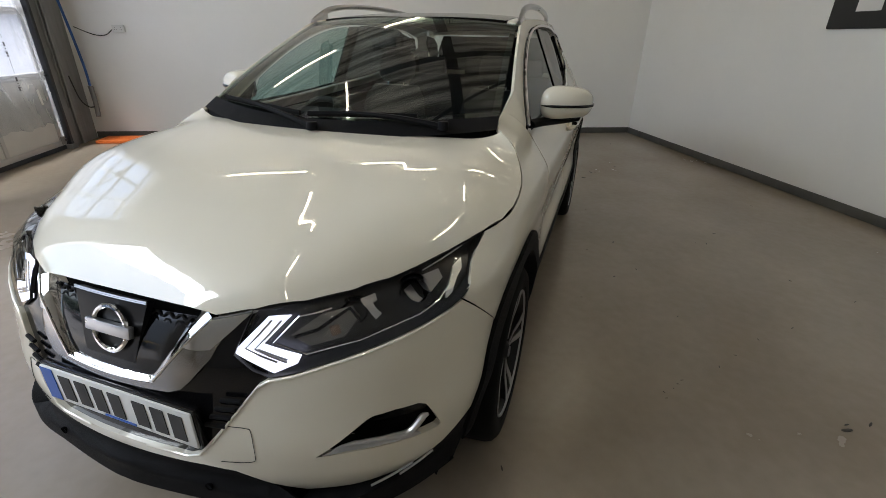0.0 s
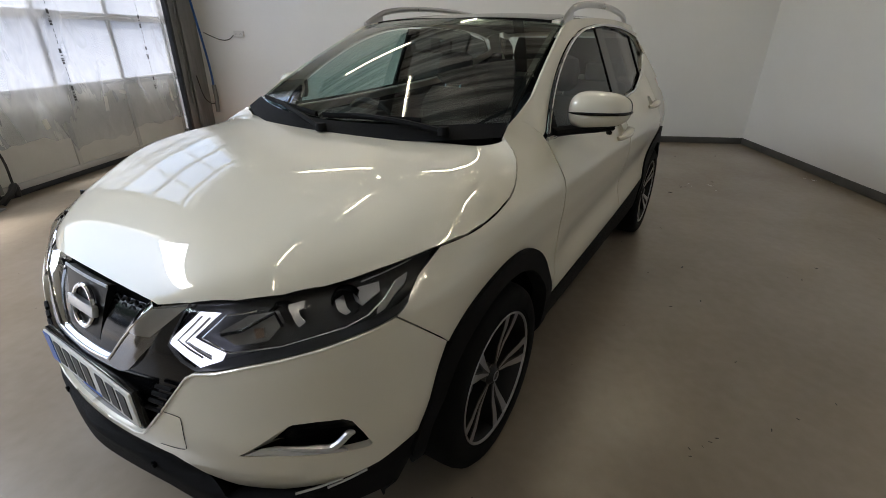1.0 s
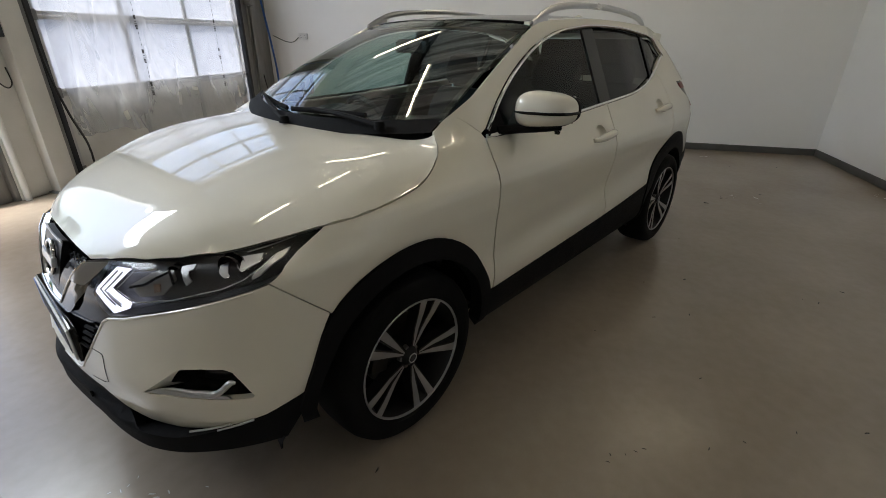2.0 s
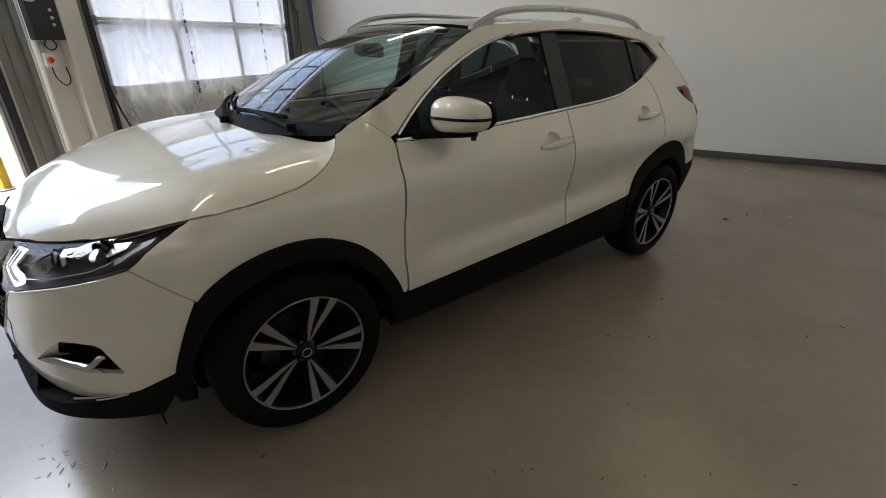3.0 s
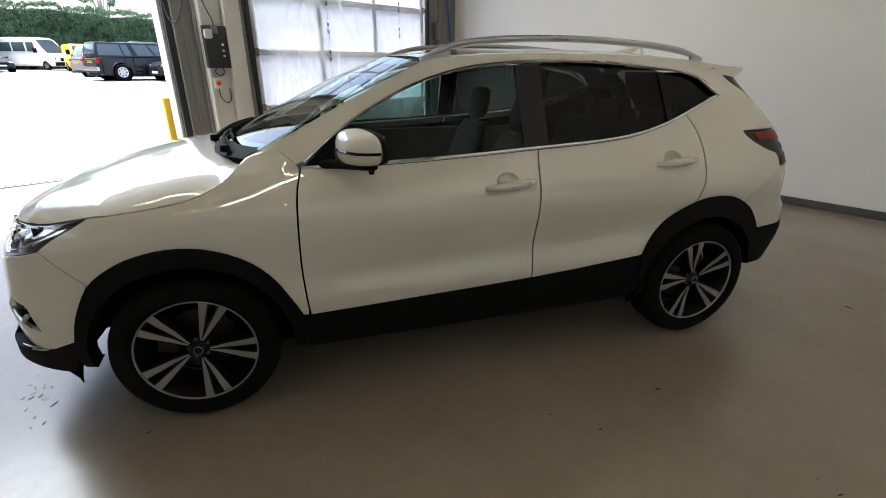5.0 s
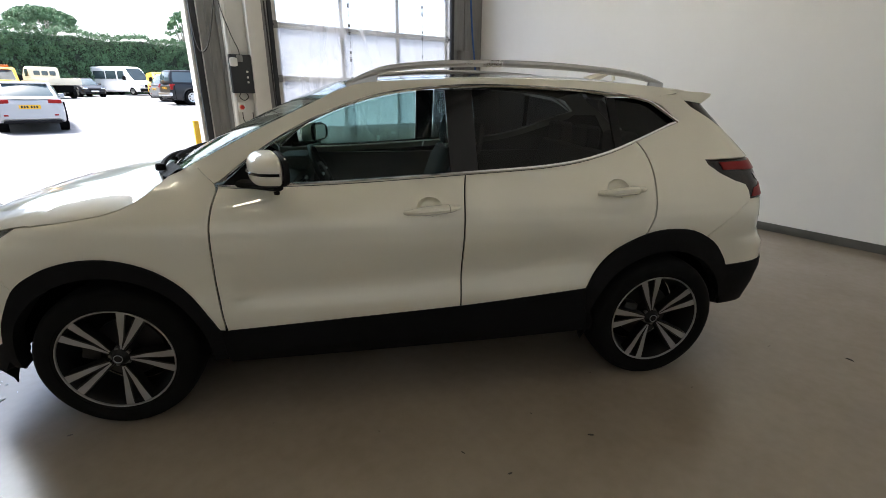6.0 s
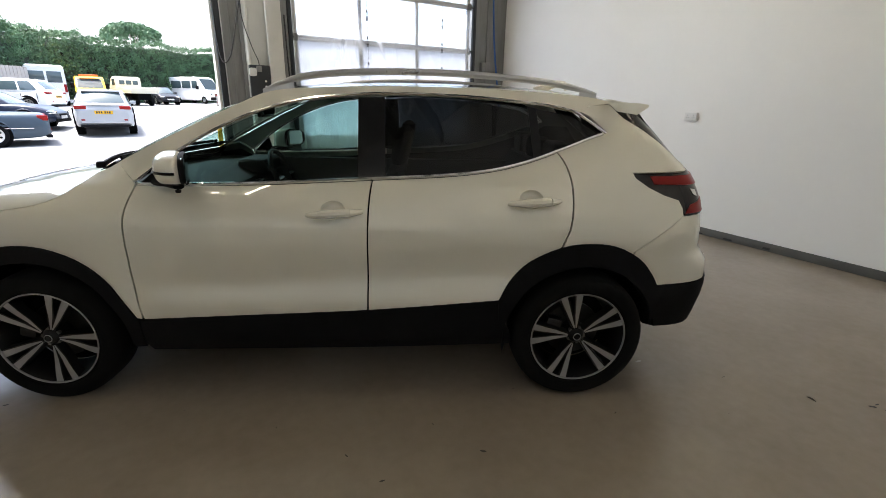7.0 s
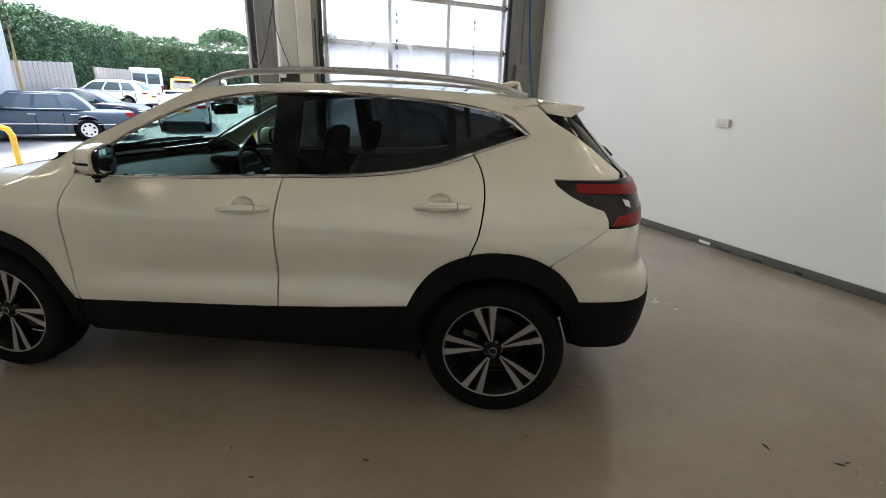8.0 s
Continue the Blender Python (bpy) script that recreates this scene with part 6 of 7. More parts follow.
for k in range(70):
    x = -4.45 + 0.082 * k
    part("slot", box(x, x + 0.03, 6.07, 6.18, YARD_Z(6.1) + 0.0125, YARD_Z(6.1) + 0.014), INK, drain)

post = thing("guard_post", "yellow painted guard post beside the doorway", "bollard", pose(1.30, 5.07, YARD_Z(5.07)))
part("post", box(-0.038, 0.038, -0.038, 0.038, 0, 1.08, 0.008), YELLOW, post)
part("foot", box(-0.09, 0.09, -0.09, 0.09, 0, 0.012, 0.002), GREY_STEEL, post)
hoop = thing("hoop_barrier", "yellow hoop guard rail outside the doorway", "barrier", pose(-2.42, 6.33, YARD_Z(6.33), 0, 0, 20))
part("hoop", tube([Vector(p) for p in ((-0.55, 0, 0), (-0.55, 0, 0.80), (-0.50, 0, 0.90), (-0.40, 0, 0.94), (0.02, 0, 0.94), (0.11, 0, 0.90), (0.15, 0, 0.80), (0.15, 0, 0))], 0.045, 12), YELLOW, hoop)


def paint(name, color, rough=0.3):
    return mat(name, color, rough, vary=0.05, scale=3, coat=0.15, spec=0.3)


GLASS_DARK = mat("vehicle_glass", (0.055, 0.08, 0.09), 0.05, coat=0.4)
P_SILVER, P_WHITE, P_BLACK = paint("silver_paint", (0.40, 0.41, 0.42)), paint("white_paint", (0.78, 0.78, 0.77)), paint("black_paint", (0.012, 0.013, 0.016))
P_BLUE, P_YELLOW, P_CREAM = paint("blue_grey_paint", (0.045, 0.068, 0.092)), paint("yellow_body_paint", (0.72, 0.40, 0.02)), paint("cream_paint", (0.66, 0.60, 0.46))
P_GREY, P_NAVY = paint("grey_paint", (0.16, 0.17, 0.18)), paint("navy_paint", (0.012, 0.018, 0.04))


def section(w, z0, z1, n=5, r=0.10):
    """A rounded cross-section from z0 up to z1, half width w, as (y, z)."""
    r = min(r, (z1 - z0) * 0.45, w * 0.5)
    out = []
    for cx, cz, a0 in ((w - r, z1 - r, 0), (-w + r, z1 - r, 90), (-w + r, z0 + r, 180), (w - r, z0 + r, 270)):
        out += [(cx + r * math.cos(radians(a0 + 90 * k / n)), cz + r * math.sin(radians(a0 + 90 * k / n))) for k in range(n + 1)]
    return out


def held(ob):
    """Keeps large faces flat-looking beside their rounded edges."""
    mod = ob.modifiers.new("held", "WEIGHTED_NORMAL")
    mod.keep_sharp = True
    return ob


def road_car(name, label, m, color, length=4.3, width=1.78, height=1.46, belt=0.92, nose_z=0.68, boot_z=0.0, screen=(0.30, 0.44), rear=(0.90, 0.985), wheel_r=0.31,
             category="car", axles=(0.19, 0.80), windows=((0.07, 0.47), (0.51, 0.93)), chrome=False, rim=None, lamp=(0.16, 0.10), low_trim=True):
    """A road vehicle standing on the ground, front at -x. screen: foot and head of the windscreen, rear: head and foot of the rear window,
    as parts of the length; windows: the side windows, as parts of the cabin's length; lamp: the tail lamp's half width and height."""
    ob = thing(name, label, category, m)
    L, w = length, width / 2
    x_of = lambda u: (u - 0.5) * L
    s0, s1 = screen
    r1, r0 = rear
    deck = boot_z or belt
    top = curve((0.0, nose_z - 0.16), (0.012, nose_z - 0.05), (0.04, nose_z + 0.01), (s0 * 0.5, (nose_z + belt) / 2 + 0.05), (s0, belt - 0.005), (0.6, belt + 0.012), (r0 - 0.012, deck + 0.02), (0.975, deck - 0.01), (0.99, deck - 0.07), (1.0, deck - 0.20))
    wid = curve((0.0, 0.70), (0.012, 0.80), (0.04, 0.90), (0.13, 0.98), (0.3, 1.0), (0.8, 1.0), (0.93, 0.965), (0.98, 0.91), (1.0, 0.80))
    low = curve((0.0, 0.32), (0.04, 0.24), (0.2, 0.21), (0.8, 0.21), (0.95, 0.25), (1.0, 0.36))
    us = sorted({0, 0.006, 0.014, 0.03, 0.05, 0.08, 0.12, 0.16, 0.2, s0 - 0.03, s0, 0.4, 0.5, 0.6, 0.7, 0.8, 0.86, 0.9, 0.94, 0.965, 0.98, 0.99, 0.996, 1.0})
    rows = []
    for u in us:
        a, zt, zl = w * wid(u), top(u), low(u)
        half = [(a * 0.55, zt), (a * 0.78, zt - 0.010), (a * 0.88, zt - 0.035), (a * 0.935, zt - 0.08), (a * 0.972, zt - 0.16), (a, zl + (zt - zl) * 0.52), (a * 0.985, zl + (zt - zl) * 0.30), (a * 0.965, zl + 0.06), (a * 0.92, zl)]
        rows.append([(x_of(u), y, z) for y, z in half] + [(x_of(u), -y, z) for y, z in half[::-1]])
    body = held(part("body", loft(rows), color, ob))
    # the cabin: a painted shell with the panes laid on it
    zb, zr = belt - 0.03, height - 0.045
    mixed = lambda a, b, h: a + (b - a) * h
    z_at = lambda h: mixed(zb, zr, h)
    xf = lambda h: mixed(x_of(s0), x_of(s1), h) - 0.05 * math.sin(math.pi * h)
    xr = lambda h: mixed(x_of(r0), x_of(r1), h) + 0.05 * math.sin(math.pi * h)

    def wall(t, h, s, out=0.0):
        g = mixed(w * 0.955, w * 0.74, h ** 1.25) * (1 - 0.13 * abs(2 * t - 1) ** 4)
        return (mixed(xf(h), xr(h), t), s * (g + out), z_at(h))

    def front(q, h, out=0.0):
        return (xf(h) - 0.14 * (1 - q * q) - out, q * wall(0, h, 1)[1], z_at(h))

    def back(q, h, out=0.0):
        return (xr(h) + 0.10 * (1 - q * q) + out, q * wall(1, h, 1)[1], z_at(h))

    def ring(h):
        return [wall(k / 10, h, 1) for k in range(11)] + [back(1 - k / 5, h) for k in range(1, 10)] + [wall(1 - k / 10, h, -1) for k in range(11)] + [front(-1 + k / 5, h) for k in range(1, 10)]

    rings = [ring(h) for h in (0, 0.25, 0.5, 0.75, 0.9, 1.0)]
    mid = (xf(1) + xr(1)) / 2
    for f, z in ((0.97, height - 0.022), (0.90, height - 0.008), (0.6, height), (0.2, height + 0.004)):
        rings.append([(mid + (x - mid) * f, y * f, z) for x, y, _ in rings[5]])
    held(part("cabin", loft(rings), color, ob))

    def pane(part_name, at, a0, a1, h0, h1, n=8):
        sheet = loft([[at(mixed(a0, a1, k / n), h) for k in range(n + 1)] for h in np.linspace(h0, h1, 5)], False)
        part(part_name, sheet, GLASS_DARK, ob)
    pane("windscreen", lambda q, h: front(q, h, 0.008), -0.93, 0.93, 0.06, 0.95)
    pane("rear_window", lambda q, h: back(q, h, 0.008), -0.90, 0.90, 0.20 if not boot_z else 0.08, 0.90)
    for s in (-1, 1):
        for a0, a1 in windows:
            pane("side_window", lambda t, h, s=s: wall(t, h, s, 0.008), a0, a1, 0.10, 0.90)
        for a0 in [windows[0][0]] + [b[0] for b in windows[1:]] + [windows[-1][1]]:
            x = wall(a0, 0.1, 1)[0]
            u = x / L + 0.5
            part("door_seam", box(x - 0.006, x + 0.006, min(s * w * 0.95, s * w * 1.001), max(s * w * 0.95, s * w * 1.001), 0.30, belt - 0.12), DARK, body)
        if chrome:
            part("window_chrome", tube([wall(t, 0.07, s, 0.012) for t in np.linspace(windows[0][0] - 0.02, windows[-1][1] + 0.02, 12)], 0.012, 6), CHROME, ob, "bright strip under the windows")
            part("window_chrome", tube([wall(t, 0.93, s, 0.012) for t in np.linspace(windows[0][0], windows[-1][1], 12)], 0.010, 6), CHROME, ob, "bright strip over the windows")
            part("side_strip", box(x_of(0.12), x_of(0.93), min(s * w * 0.985, s * w * 1.006), max(s * w * 0.985, s * w * 1.006), 0.50, 0.525, 0.004), CHROME, ob)
        if low_trim:
            part("sill_strip", box(x_of(axles[0] + 0.08), x_of(axles[1] - 0.08), min(s * w * 0.93, s * w * 0.99), max(s * w * 0.93, s * w * 0.99), 0.20, 0.30, 0.01), BLACK_PLASTIC, ob)
        for u in axles:
            x = x_of(u)
            # near-black ring proud of the flank stands in for the shaded wheel opening
            part("arch", lathe([(wheel_r * 1.20, s * (w * 0.99 + 0.004)), (wheel_r * 0.5, s * (w * 0.99 + 0.004)), (wheel_r * 0.5, s * (w - 0.24)), (wheel_r * 1.20, s * (w - 0.24)), (wheel_r * 1.20, s * (w * 0.99 + 0.004))], 24, Matrix.Translation((x, 0, wheel_r))), DARK, ob)
            part("arch_lip", lathe([(wheel_r * 1.19, s * (w * 0.99)), (wheel_r * 1.19, s * (w + 0.014)), (wheel_r * 1.25, s * (w + 0.012)), (wheel_r * 1.30, s * (w * 0.985))], 20, Matrix.Translation((x, 0, wheel_r)), (-8, 188)), color, ob)
            tyre = part("wheel", lathe([(wheel_r * 0.64, s * (w + 0.006)), (wheel_r * 0.78, s * (w + 0.016)), (wheel_r * 0.92, s * (w + 0.010)), (wheel_r, s * (w - 0.03)), (wheel_r, s * (w - 0.17)), (wheel_r * 0.6, s * (w - 0.19))], 28, Matrix.Translation((x, 0, wheel_r))), RUBBER, ob)
            trim = part("wheel_trim", lathe([(0.0005, s * (w + 0.014)), (wheel_r * 0.16, s * (w + 0.016)), (wheel_r * 0.30, s * (w + 0.002)), (wheel_r * 0.56, s * (w + 0.004)), (wheel_r * 0.65, s * (w + 0.014)), (wheel_r * 0.67, s * (w + 0.002))], 24, Matrix.Translation((x, 0, wheel_r))), rim or STEEL, tyre, "silver wheel trim")
            for k in range(7):
                a = 2 * math.pi * (k + 0.5) / 7
                c = Matrix.Translation((x + wheel_r * 0.44 * math.cos(a), s * (w + 0.0055), wheel_r + wheel_r * 0.44 * math.sin(a)))
                part("trim_hole", lathe([(0.0005, 0.0), (wheel_r * 0.095, 0.0)], 8, c), DARK, trim)
        part("headlamp", box(x_of(0.004), x_of(0.055), min(s * w * 0.50, s * w * 0.86), max(s * w * 0.50, s * w * 0.86), nose_z - 0.13, nose_z - 0.01, 0.035), CHROME, ob)
        zt = deck - 0.05
        part("tail_lamp", box(x_of(0.950), x_of(0.998), min(s * w * (0.90 - 2 * lamp[0]), s * w * 0.905), max(s * w * (0.90 - 2 * lamp[0]), s * w * 0.905), zt - lamp[1], zt, 0.03), RED_LENS, ob, "red tail lamp")
        part("rear_reflector", box(x_of(0.985), x_of(1.003), min(s * w * 0.62, s * w * 0.74), max(s * w * 0.62, s * w * 0.74), 0.44, 0.49, 0.01), RED_LENS, ob)
        part("door_mirror", box(x_of(s0 + 0.05), x_of(s0 + 0.075), min(s * w * 0.97, s * (w + 0.16)), max(s * w * 0.97, s * (w + 0.16)), belt - 0.01, belt + 0.11, 0.03), color, ob)
        for u in (0.50, 0.69):
            part("door_handle", box(x_of(u), x_of(u + 0.04), min(s * w * 0.97, s * w * 1.005), max(s * w * 0.97, s * w * 1.005), belt - 0.17, belt - 0.145, 0.004), CHROME if chrome else color, ob)
    part("grille", box(x_of(-0.002), x_of(0.02), -w * 0.42, w * 0.42, 0.44, nose_z - 0.12, 0.02), CHROME if chrome else BLACK_PLASTIC, ob)
    part("front_plate", box(x_of(-0.006), x_of(-0.002), -0.26, 0.26, 0.36, 0.47), PLATE_WHITE, ob)
    plate = part("rear_plate", box(x_of(1.0), x_of(1.0) + 0.012, -0.26, 0.26, zt - 0.27, zt - 0.16), P_YELLOW, ob, "yellow rear number plate, characters as bars")
    for y in (-0.19, -0.125, -0.06, 0.04, 0.105, 0.17):
        part("plate_bar", box(x_of(1.0) + 0.012, x_of(1.0) + 0.014, y - 0.022, y + 0.022, zt - 0.25, zt - 0.18), INK, plate)
    part("rear_bumper", box(x_of(0.975), x_of(1.0) + 0.02, -w * 0.80, w * 0.80, 0.22, 0.30, 0.03), BLACK_PLASTIC, ob, "dark lower rear bumper")
    part("front_bumper", box(x_of(0.0) - 0.02, x_of(0.03), -w * 0.72, w * 0.72, 0.24, 0.36, 0.03), BLACK_PLASTIC, ob, "dark lower front bumper")
    return ob


def van(name, label, m, color, length=5.6, width=2.0, height=2.45, windows=True, bonnet=1.15):
    """A panel van or minibus, front at -x."""
    ob = thing(name, label, "van", m)
    L, w = length, width / 2
    top = curve((0.0, 0.90), (0.015, bonnet - 0.08), (0.12, bonnet + 0.10), (0.17, bonnet + 0.22), (0.30, height - 0.12), (0.36, height), (0.98, height - 0.02), (1.0, height - 0.10))
    rows = [[((u - 0.5) * L, y, z) for y, z in section(w * (0.90 if u < 0.02 else 1.0) * (1 if z1 < 1.4 else 0.97), 0.28, z1, 4, 0.16)] for u, z1 in ((u, top(u)) for u in (0, 0.015, 0.05, 0.10, 0.15, 0.2, 0.25, 0.30, 0.36, 0.5, 0.7, 0.9, 0.98, 1.0))]
    held(part("body", loft(rows), color, ob))
    x_of = lambda u: (u - 0.5) * L
    a, b = (x_of(0.135) - 0.03, bonnet + 0.10), (x_of(0.295) - 0.03, height - 0.16)
    bm = bmesh.new()
    vs = [bm.verts.new((x, y, z)) for x, y, z in ((a[0], -w * 0.84, a[1]), (a[0], w * 0.84, a[1]), (b[0], w * 0.76, b[1]), (b[0], -w * 0.76, b[1]))]
    bm.faces.new(vs)
    bmesh.ops.solidify(bm, geom=bm.faces[:], thickness=0.02)
    part("windscreen", bm, GLASS_DARK, ob, "dark windscreen")
    for s in (-1, 1):
        spans = ((0.30, 0.42),) + (((0.46, 0.66), (0.69, 0.92)) if windows else ())
        for u0, u1 in spans:
            part("side_window", box(x_of(u0), x_of(u1), min(s * w * 0.955, s * (w + 0.004)), max(s * w * 0.955, s * (w + 0.004)), bonnet + 0.25, height - 0.38, 0.003), GLASS_DARK, ob)
        for u in (0.17, 0.80):
            t = part("wheel", lathe([(0.20, s * (w + 0.004)), (0.31, s * (w + 0.008)), (0.345, s * (w - 0.03)), (0.345, s * (w - 0.2)), (0.2, s * (w - 0.22))], 24, Matrix.Translation((x_of(u), 0, 0.345))), RUBBER, ob)
            part("hub", lathe([(0.0005, s * (w + 0.006)), (0.10, s * (w + 0.008)), (0.21, s * (w + 0.002))], 18, Matrix.Translation((x_of(u), 0, 0.345))), SATIN, t)
        part("headlamp", box(x_of(-0.002), x_of(0.05), min(s * w * 0.55, s * w * 0.90), max(s * w * 0.55, s * w * 0.90), 0.74, 0.96, 0.04), CHROME, ob)
        part("tail_lamp", box(x_of(0.99), x_of(1.003), min(s * w * 0.82, s * w * 0.96), max(s * w * 0.82, s * w * 0.96), 0.85, 1.35, 0.02), RED_LENS, ob)
        part("door_mirror", box(x_of(0.26), x_of(0.29), min(s * w, s * (w + 0.22)), max(s * w, s * (w + 0.22)), bonnet + 0.15, bonnet + 0.48, 0.03), BLACK_PLASTIC, ob)
        part("rear_window", box(x_of(0.995), x_of(1.003), min(s * 0.06, s * w * 0.80), max(s * 0.06, s * w * 0.80), bonnet + 0.28, height - 0.40, 0.02), GLASS_DARK, ob)
    part("front_bumper", box(x_of(-0.012), x_of(0.03), -w * 0.93, w * 0.93, 0.32, 0.60, 0.05), BLACK_PLASTIC, ob, "dark plastic front bumper")
    part("grille", box(x_of(-0.004), x_of(0.02), -w * 0.50, w * 0.50, 0.66, 0.90, 0.02), BLACK_PLASTIC, ob)
    part("front_plate", box(x_of(-0.016), x_of(-0.0125), -0.26, 0.26, 0.42, 0.53), PLATE_WHITE, ob)
    return ob


def on_yard(x, y, turn):
    return pose(x, y, YARD_Z(y), 0, 0, turn)


# turn: 0 faces -x, -90 faces +y, 90 faces -y
silver = road_car("hatchback", "silver hatchback seen from behind, parked in the yard", on_yard(-1.42, 19.5, -86), P_SILVER, 4.3, 1.78, 1.47, 0.98, screen=(0.25, 0.42), rear=(0.86, 0.975), lamp=(0.19, 0.12))
part("roof_spoiler", box(1.50, 1.74, -0.56, 0.56, 1.395, 1.43, 0.014), P_SILVER, silver)
part("rear_wiper", tube([(1.98, 0.0, 1.07), (1.94, 0.18, 1.13), (1.92, 0.34, 1.14)], 0.01, 6), BLACK_PLASTIC, silver)
road_car("saloon_car", "old blue-grey limousine saloon parked side on", on_yard(-5.28, 15.7, 12), P_BLUE, 5.4, 1.89, 1.47, 0.96, 0.86, 0.93, (0.33, 0.43), (0.70, 0.79), 0.335, axles=(0.17, 0.765),
               windows=((0.06, 0.40), (0.44, 0.70), (0.72, 0.84)), chrome=True, rim=SATIN, lamp=(0.10, 0.16), low_trim=False)
road_car("coupe", "dark navy low car parked behind the saloon", on_yard(-5.0, 20.4, 170), P_NAVY, 4.5, 1.80, 1.36, 0.88, 0.66, 0.90, (0.28, 0.46), (0.74, 0.92))
white = road_car("estate_car", "white sports utility estate parked among the cars", on_yard(-6.3, 29.1, -16), P_WHITE, 4.6, 1.85, 1.50, 0.97, 0.78, 0, (0.25, 0.40), (0.85, 0.97), 0.34, windows=((0.06, 0.36), (0.39, 0.66), (0.69, 0.90)))
for s in (-1, 1):
    part("roof_rail", tube([(-0.35, s * 0.60, 1.48), (-0.25, s * 0.60, 1.53), (1.2, s * 0.60, 1.53), (1.3, s * 0.60, 1.48)], 0.016, 8), SATIN, white)
van("white_van", "white panel van seen from behind by the hedge", on_yard(-6.3, 39.0, -78), P_WHITE, 5.6, 2.0, 2.5, False)
truck = van("recovery_truck", "yellow recovery truck with an amber light bar", on_yard(-3.95, 40.0, 97), P_YELLOW, 5.4, 1.75, 1.95, False, 1.02)
part("light_bar", box(-1.25, -1.00, -0.55, 0.55, 1.94, 2.07, 0.04), ORANGE, truck, "amber light bar")

flat = thing("flatbed_truck", "cream flatbed pickup truck parked by the hedge", "truck", on_yard(-1.5, 41.5, -68))
part("cab", loft([[(x, y, z) for y, z in section(w, 0.55, z1, 4, 0.14)] for x, w, z1 in ((-2.3, 0.80, 1.15), (-2.2, 0.88, 1.35), (-1.8, 0.90, 1.5), (-1.45, 0.86, 2.05), (-1.2, 0.86, 2.12), (-0.62, 0.86, 2.10), (-0.55, 0.86, 1.95))]), P_CREAM, flat)
for y in (-0.46, 0.0, 0.46):
    part("rear_window", box(-0.555, -0.535, y - 0.17, y + 0.17, 1.52, 1.82, 0.05), GLASS_DARK, flat)
for s in (-1, 1):
    part("side_window", box(-1.35, -0.75, min(s * 0.84, s * 0.868), max(s * 0.84, s * 0.868), 1.45, 1.92, 0.02), GLASS_DARK, flat)
    part("drop_side", box(-0.45, 2.3, s * 0.93 - 0.02, s * 0.93 + 0.02, 0.98, 1.32, 0.008), P_CREAM, flat)
    for x in (-1.6, 1.2):
        part("wheel", lathe([(0.15, s * 0.86), (0.30, s * 0.87), (0.34, s * 0.83), (0.34, s * 0.62), (0.2, s * 0.6)], 20, Matrix.Translation((x, 0, 0.34))), RUBBER, flat)
part("bed", box(-0.5, 2.32, -0.95, 0.95, 0.88, 0.98, 0.01), P_CREAM, flat)
part("tail_board", box(2.30, 2.34, -0.95, 0.95, 0.98, 1.32, 0.008), P_CREAM, flat)
part("chassis", box(-2.1, 2.2, -0.45, 0.45, 0.42, 0.86, 0.02), DARK, flat)

road_car("saloon_car", "black saloon car facing the doorway", on_yard(0.3, 46.0, 108), P_BLACK, 4.5, 1.78, 1.42, 0.90, 0.70, 0.92, (0.28, 0.43), (0.72, 0.88))
van("minibus", "white minibus with side windows by the hedge", on_yard(3.5, 51.0, 128), P_WHITE, 5.5, 2.0, 2.45, True)
road_car("estate_car", "grey sports utility car parked in a row", on_yard(6.0, 33.5, -165), P_GREY, 4.5, 1.8, 1.65, 1.0, 0.8, 0, (0.25, 0.38), (0.90, 0.98), 0.34)
pick = road_car("pickup_truck", "black pickup truck with a hard canopy", on_yard(6.35, 28.6, 192), P_BLACK, 5.2, 1.85, 1.80, 1.14, 0.98, 0, (0.27, 0.37), (0.96, 0.985), 0.385, category="pickup truck", windows=((0.05, 0.25), (0.28, 0.50), (0.57, 0.66), (0.68, 0.97)), rim=SATIN, lamp=(0.07, 0.30))
part("rear_bumper", box(2.55, 2.68, -0.88, 0.88, 0.46, 0.64, 0.03), SATIN, pick, "bright steel rear bumper")
for s in (-1, 1):
    part("side_step", tube([(-1.0, s * 0.93, 0.42), (0.9, s * 0.93, 0.42)], 0.035, 8), BLACK_PLASTIC, pick)
    part("roof_rail", tube([(-0.55, s * 0.62, 1.80), (-0.4, s * 0.62, 1.84), (0.8, s * 0.62, 1.84), (0.95, s * 0.62, 1.80)], 0.018, 8), SATIN, pick)
road_car("small_car", "small black city car with round headlamps", on_yard(8.05, 27.3, 15), P_BLACK, 3.55, 1.63, 1.49, 0.96, 0.80, 0, (0.22, 0.36), (0.86, 0.98), 0.295, rim=SATIN, windows=((0.07, 0.55), (0.60, 0.92)))
road_car("hatchback", "white hatchback parked near the doorway", on_yard(6.6, 15.5, 170), P_WHITE, 4.3, 1.8, 1.5, 0.96, 0.72, 0, (0.27, 0.42), (0.92, 0.99))
road_car("estate_car", "white estate car in the far row", on_yard(9.0, 33.5, 185), P_WHITE, 4.7, 1.82, 1.62, 1.0)
van("yellow_van", "yellow van in the far row", on_yard(5.8, 44.5, 92), P_YELLOW, 4.6, 1.85, 1.95, False, 1.05)

# fence panels, corrugated building, pole
TIMBER = mat("grey_timber", (0.46, 0.42, 0.38), 0.85, vary=0.4, scale=3, bump=0.4, bump_scale=30, stretch=(6, 6, 0.4))
CLAD = mat("pale_cladding", (0.55, 0.57, 0.58), 0.45, 0.2, vary=0.1)


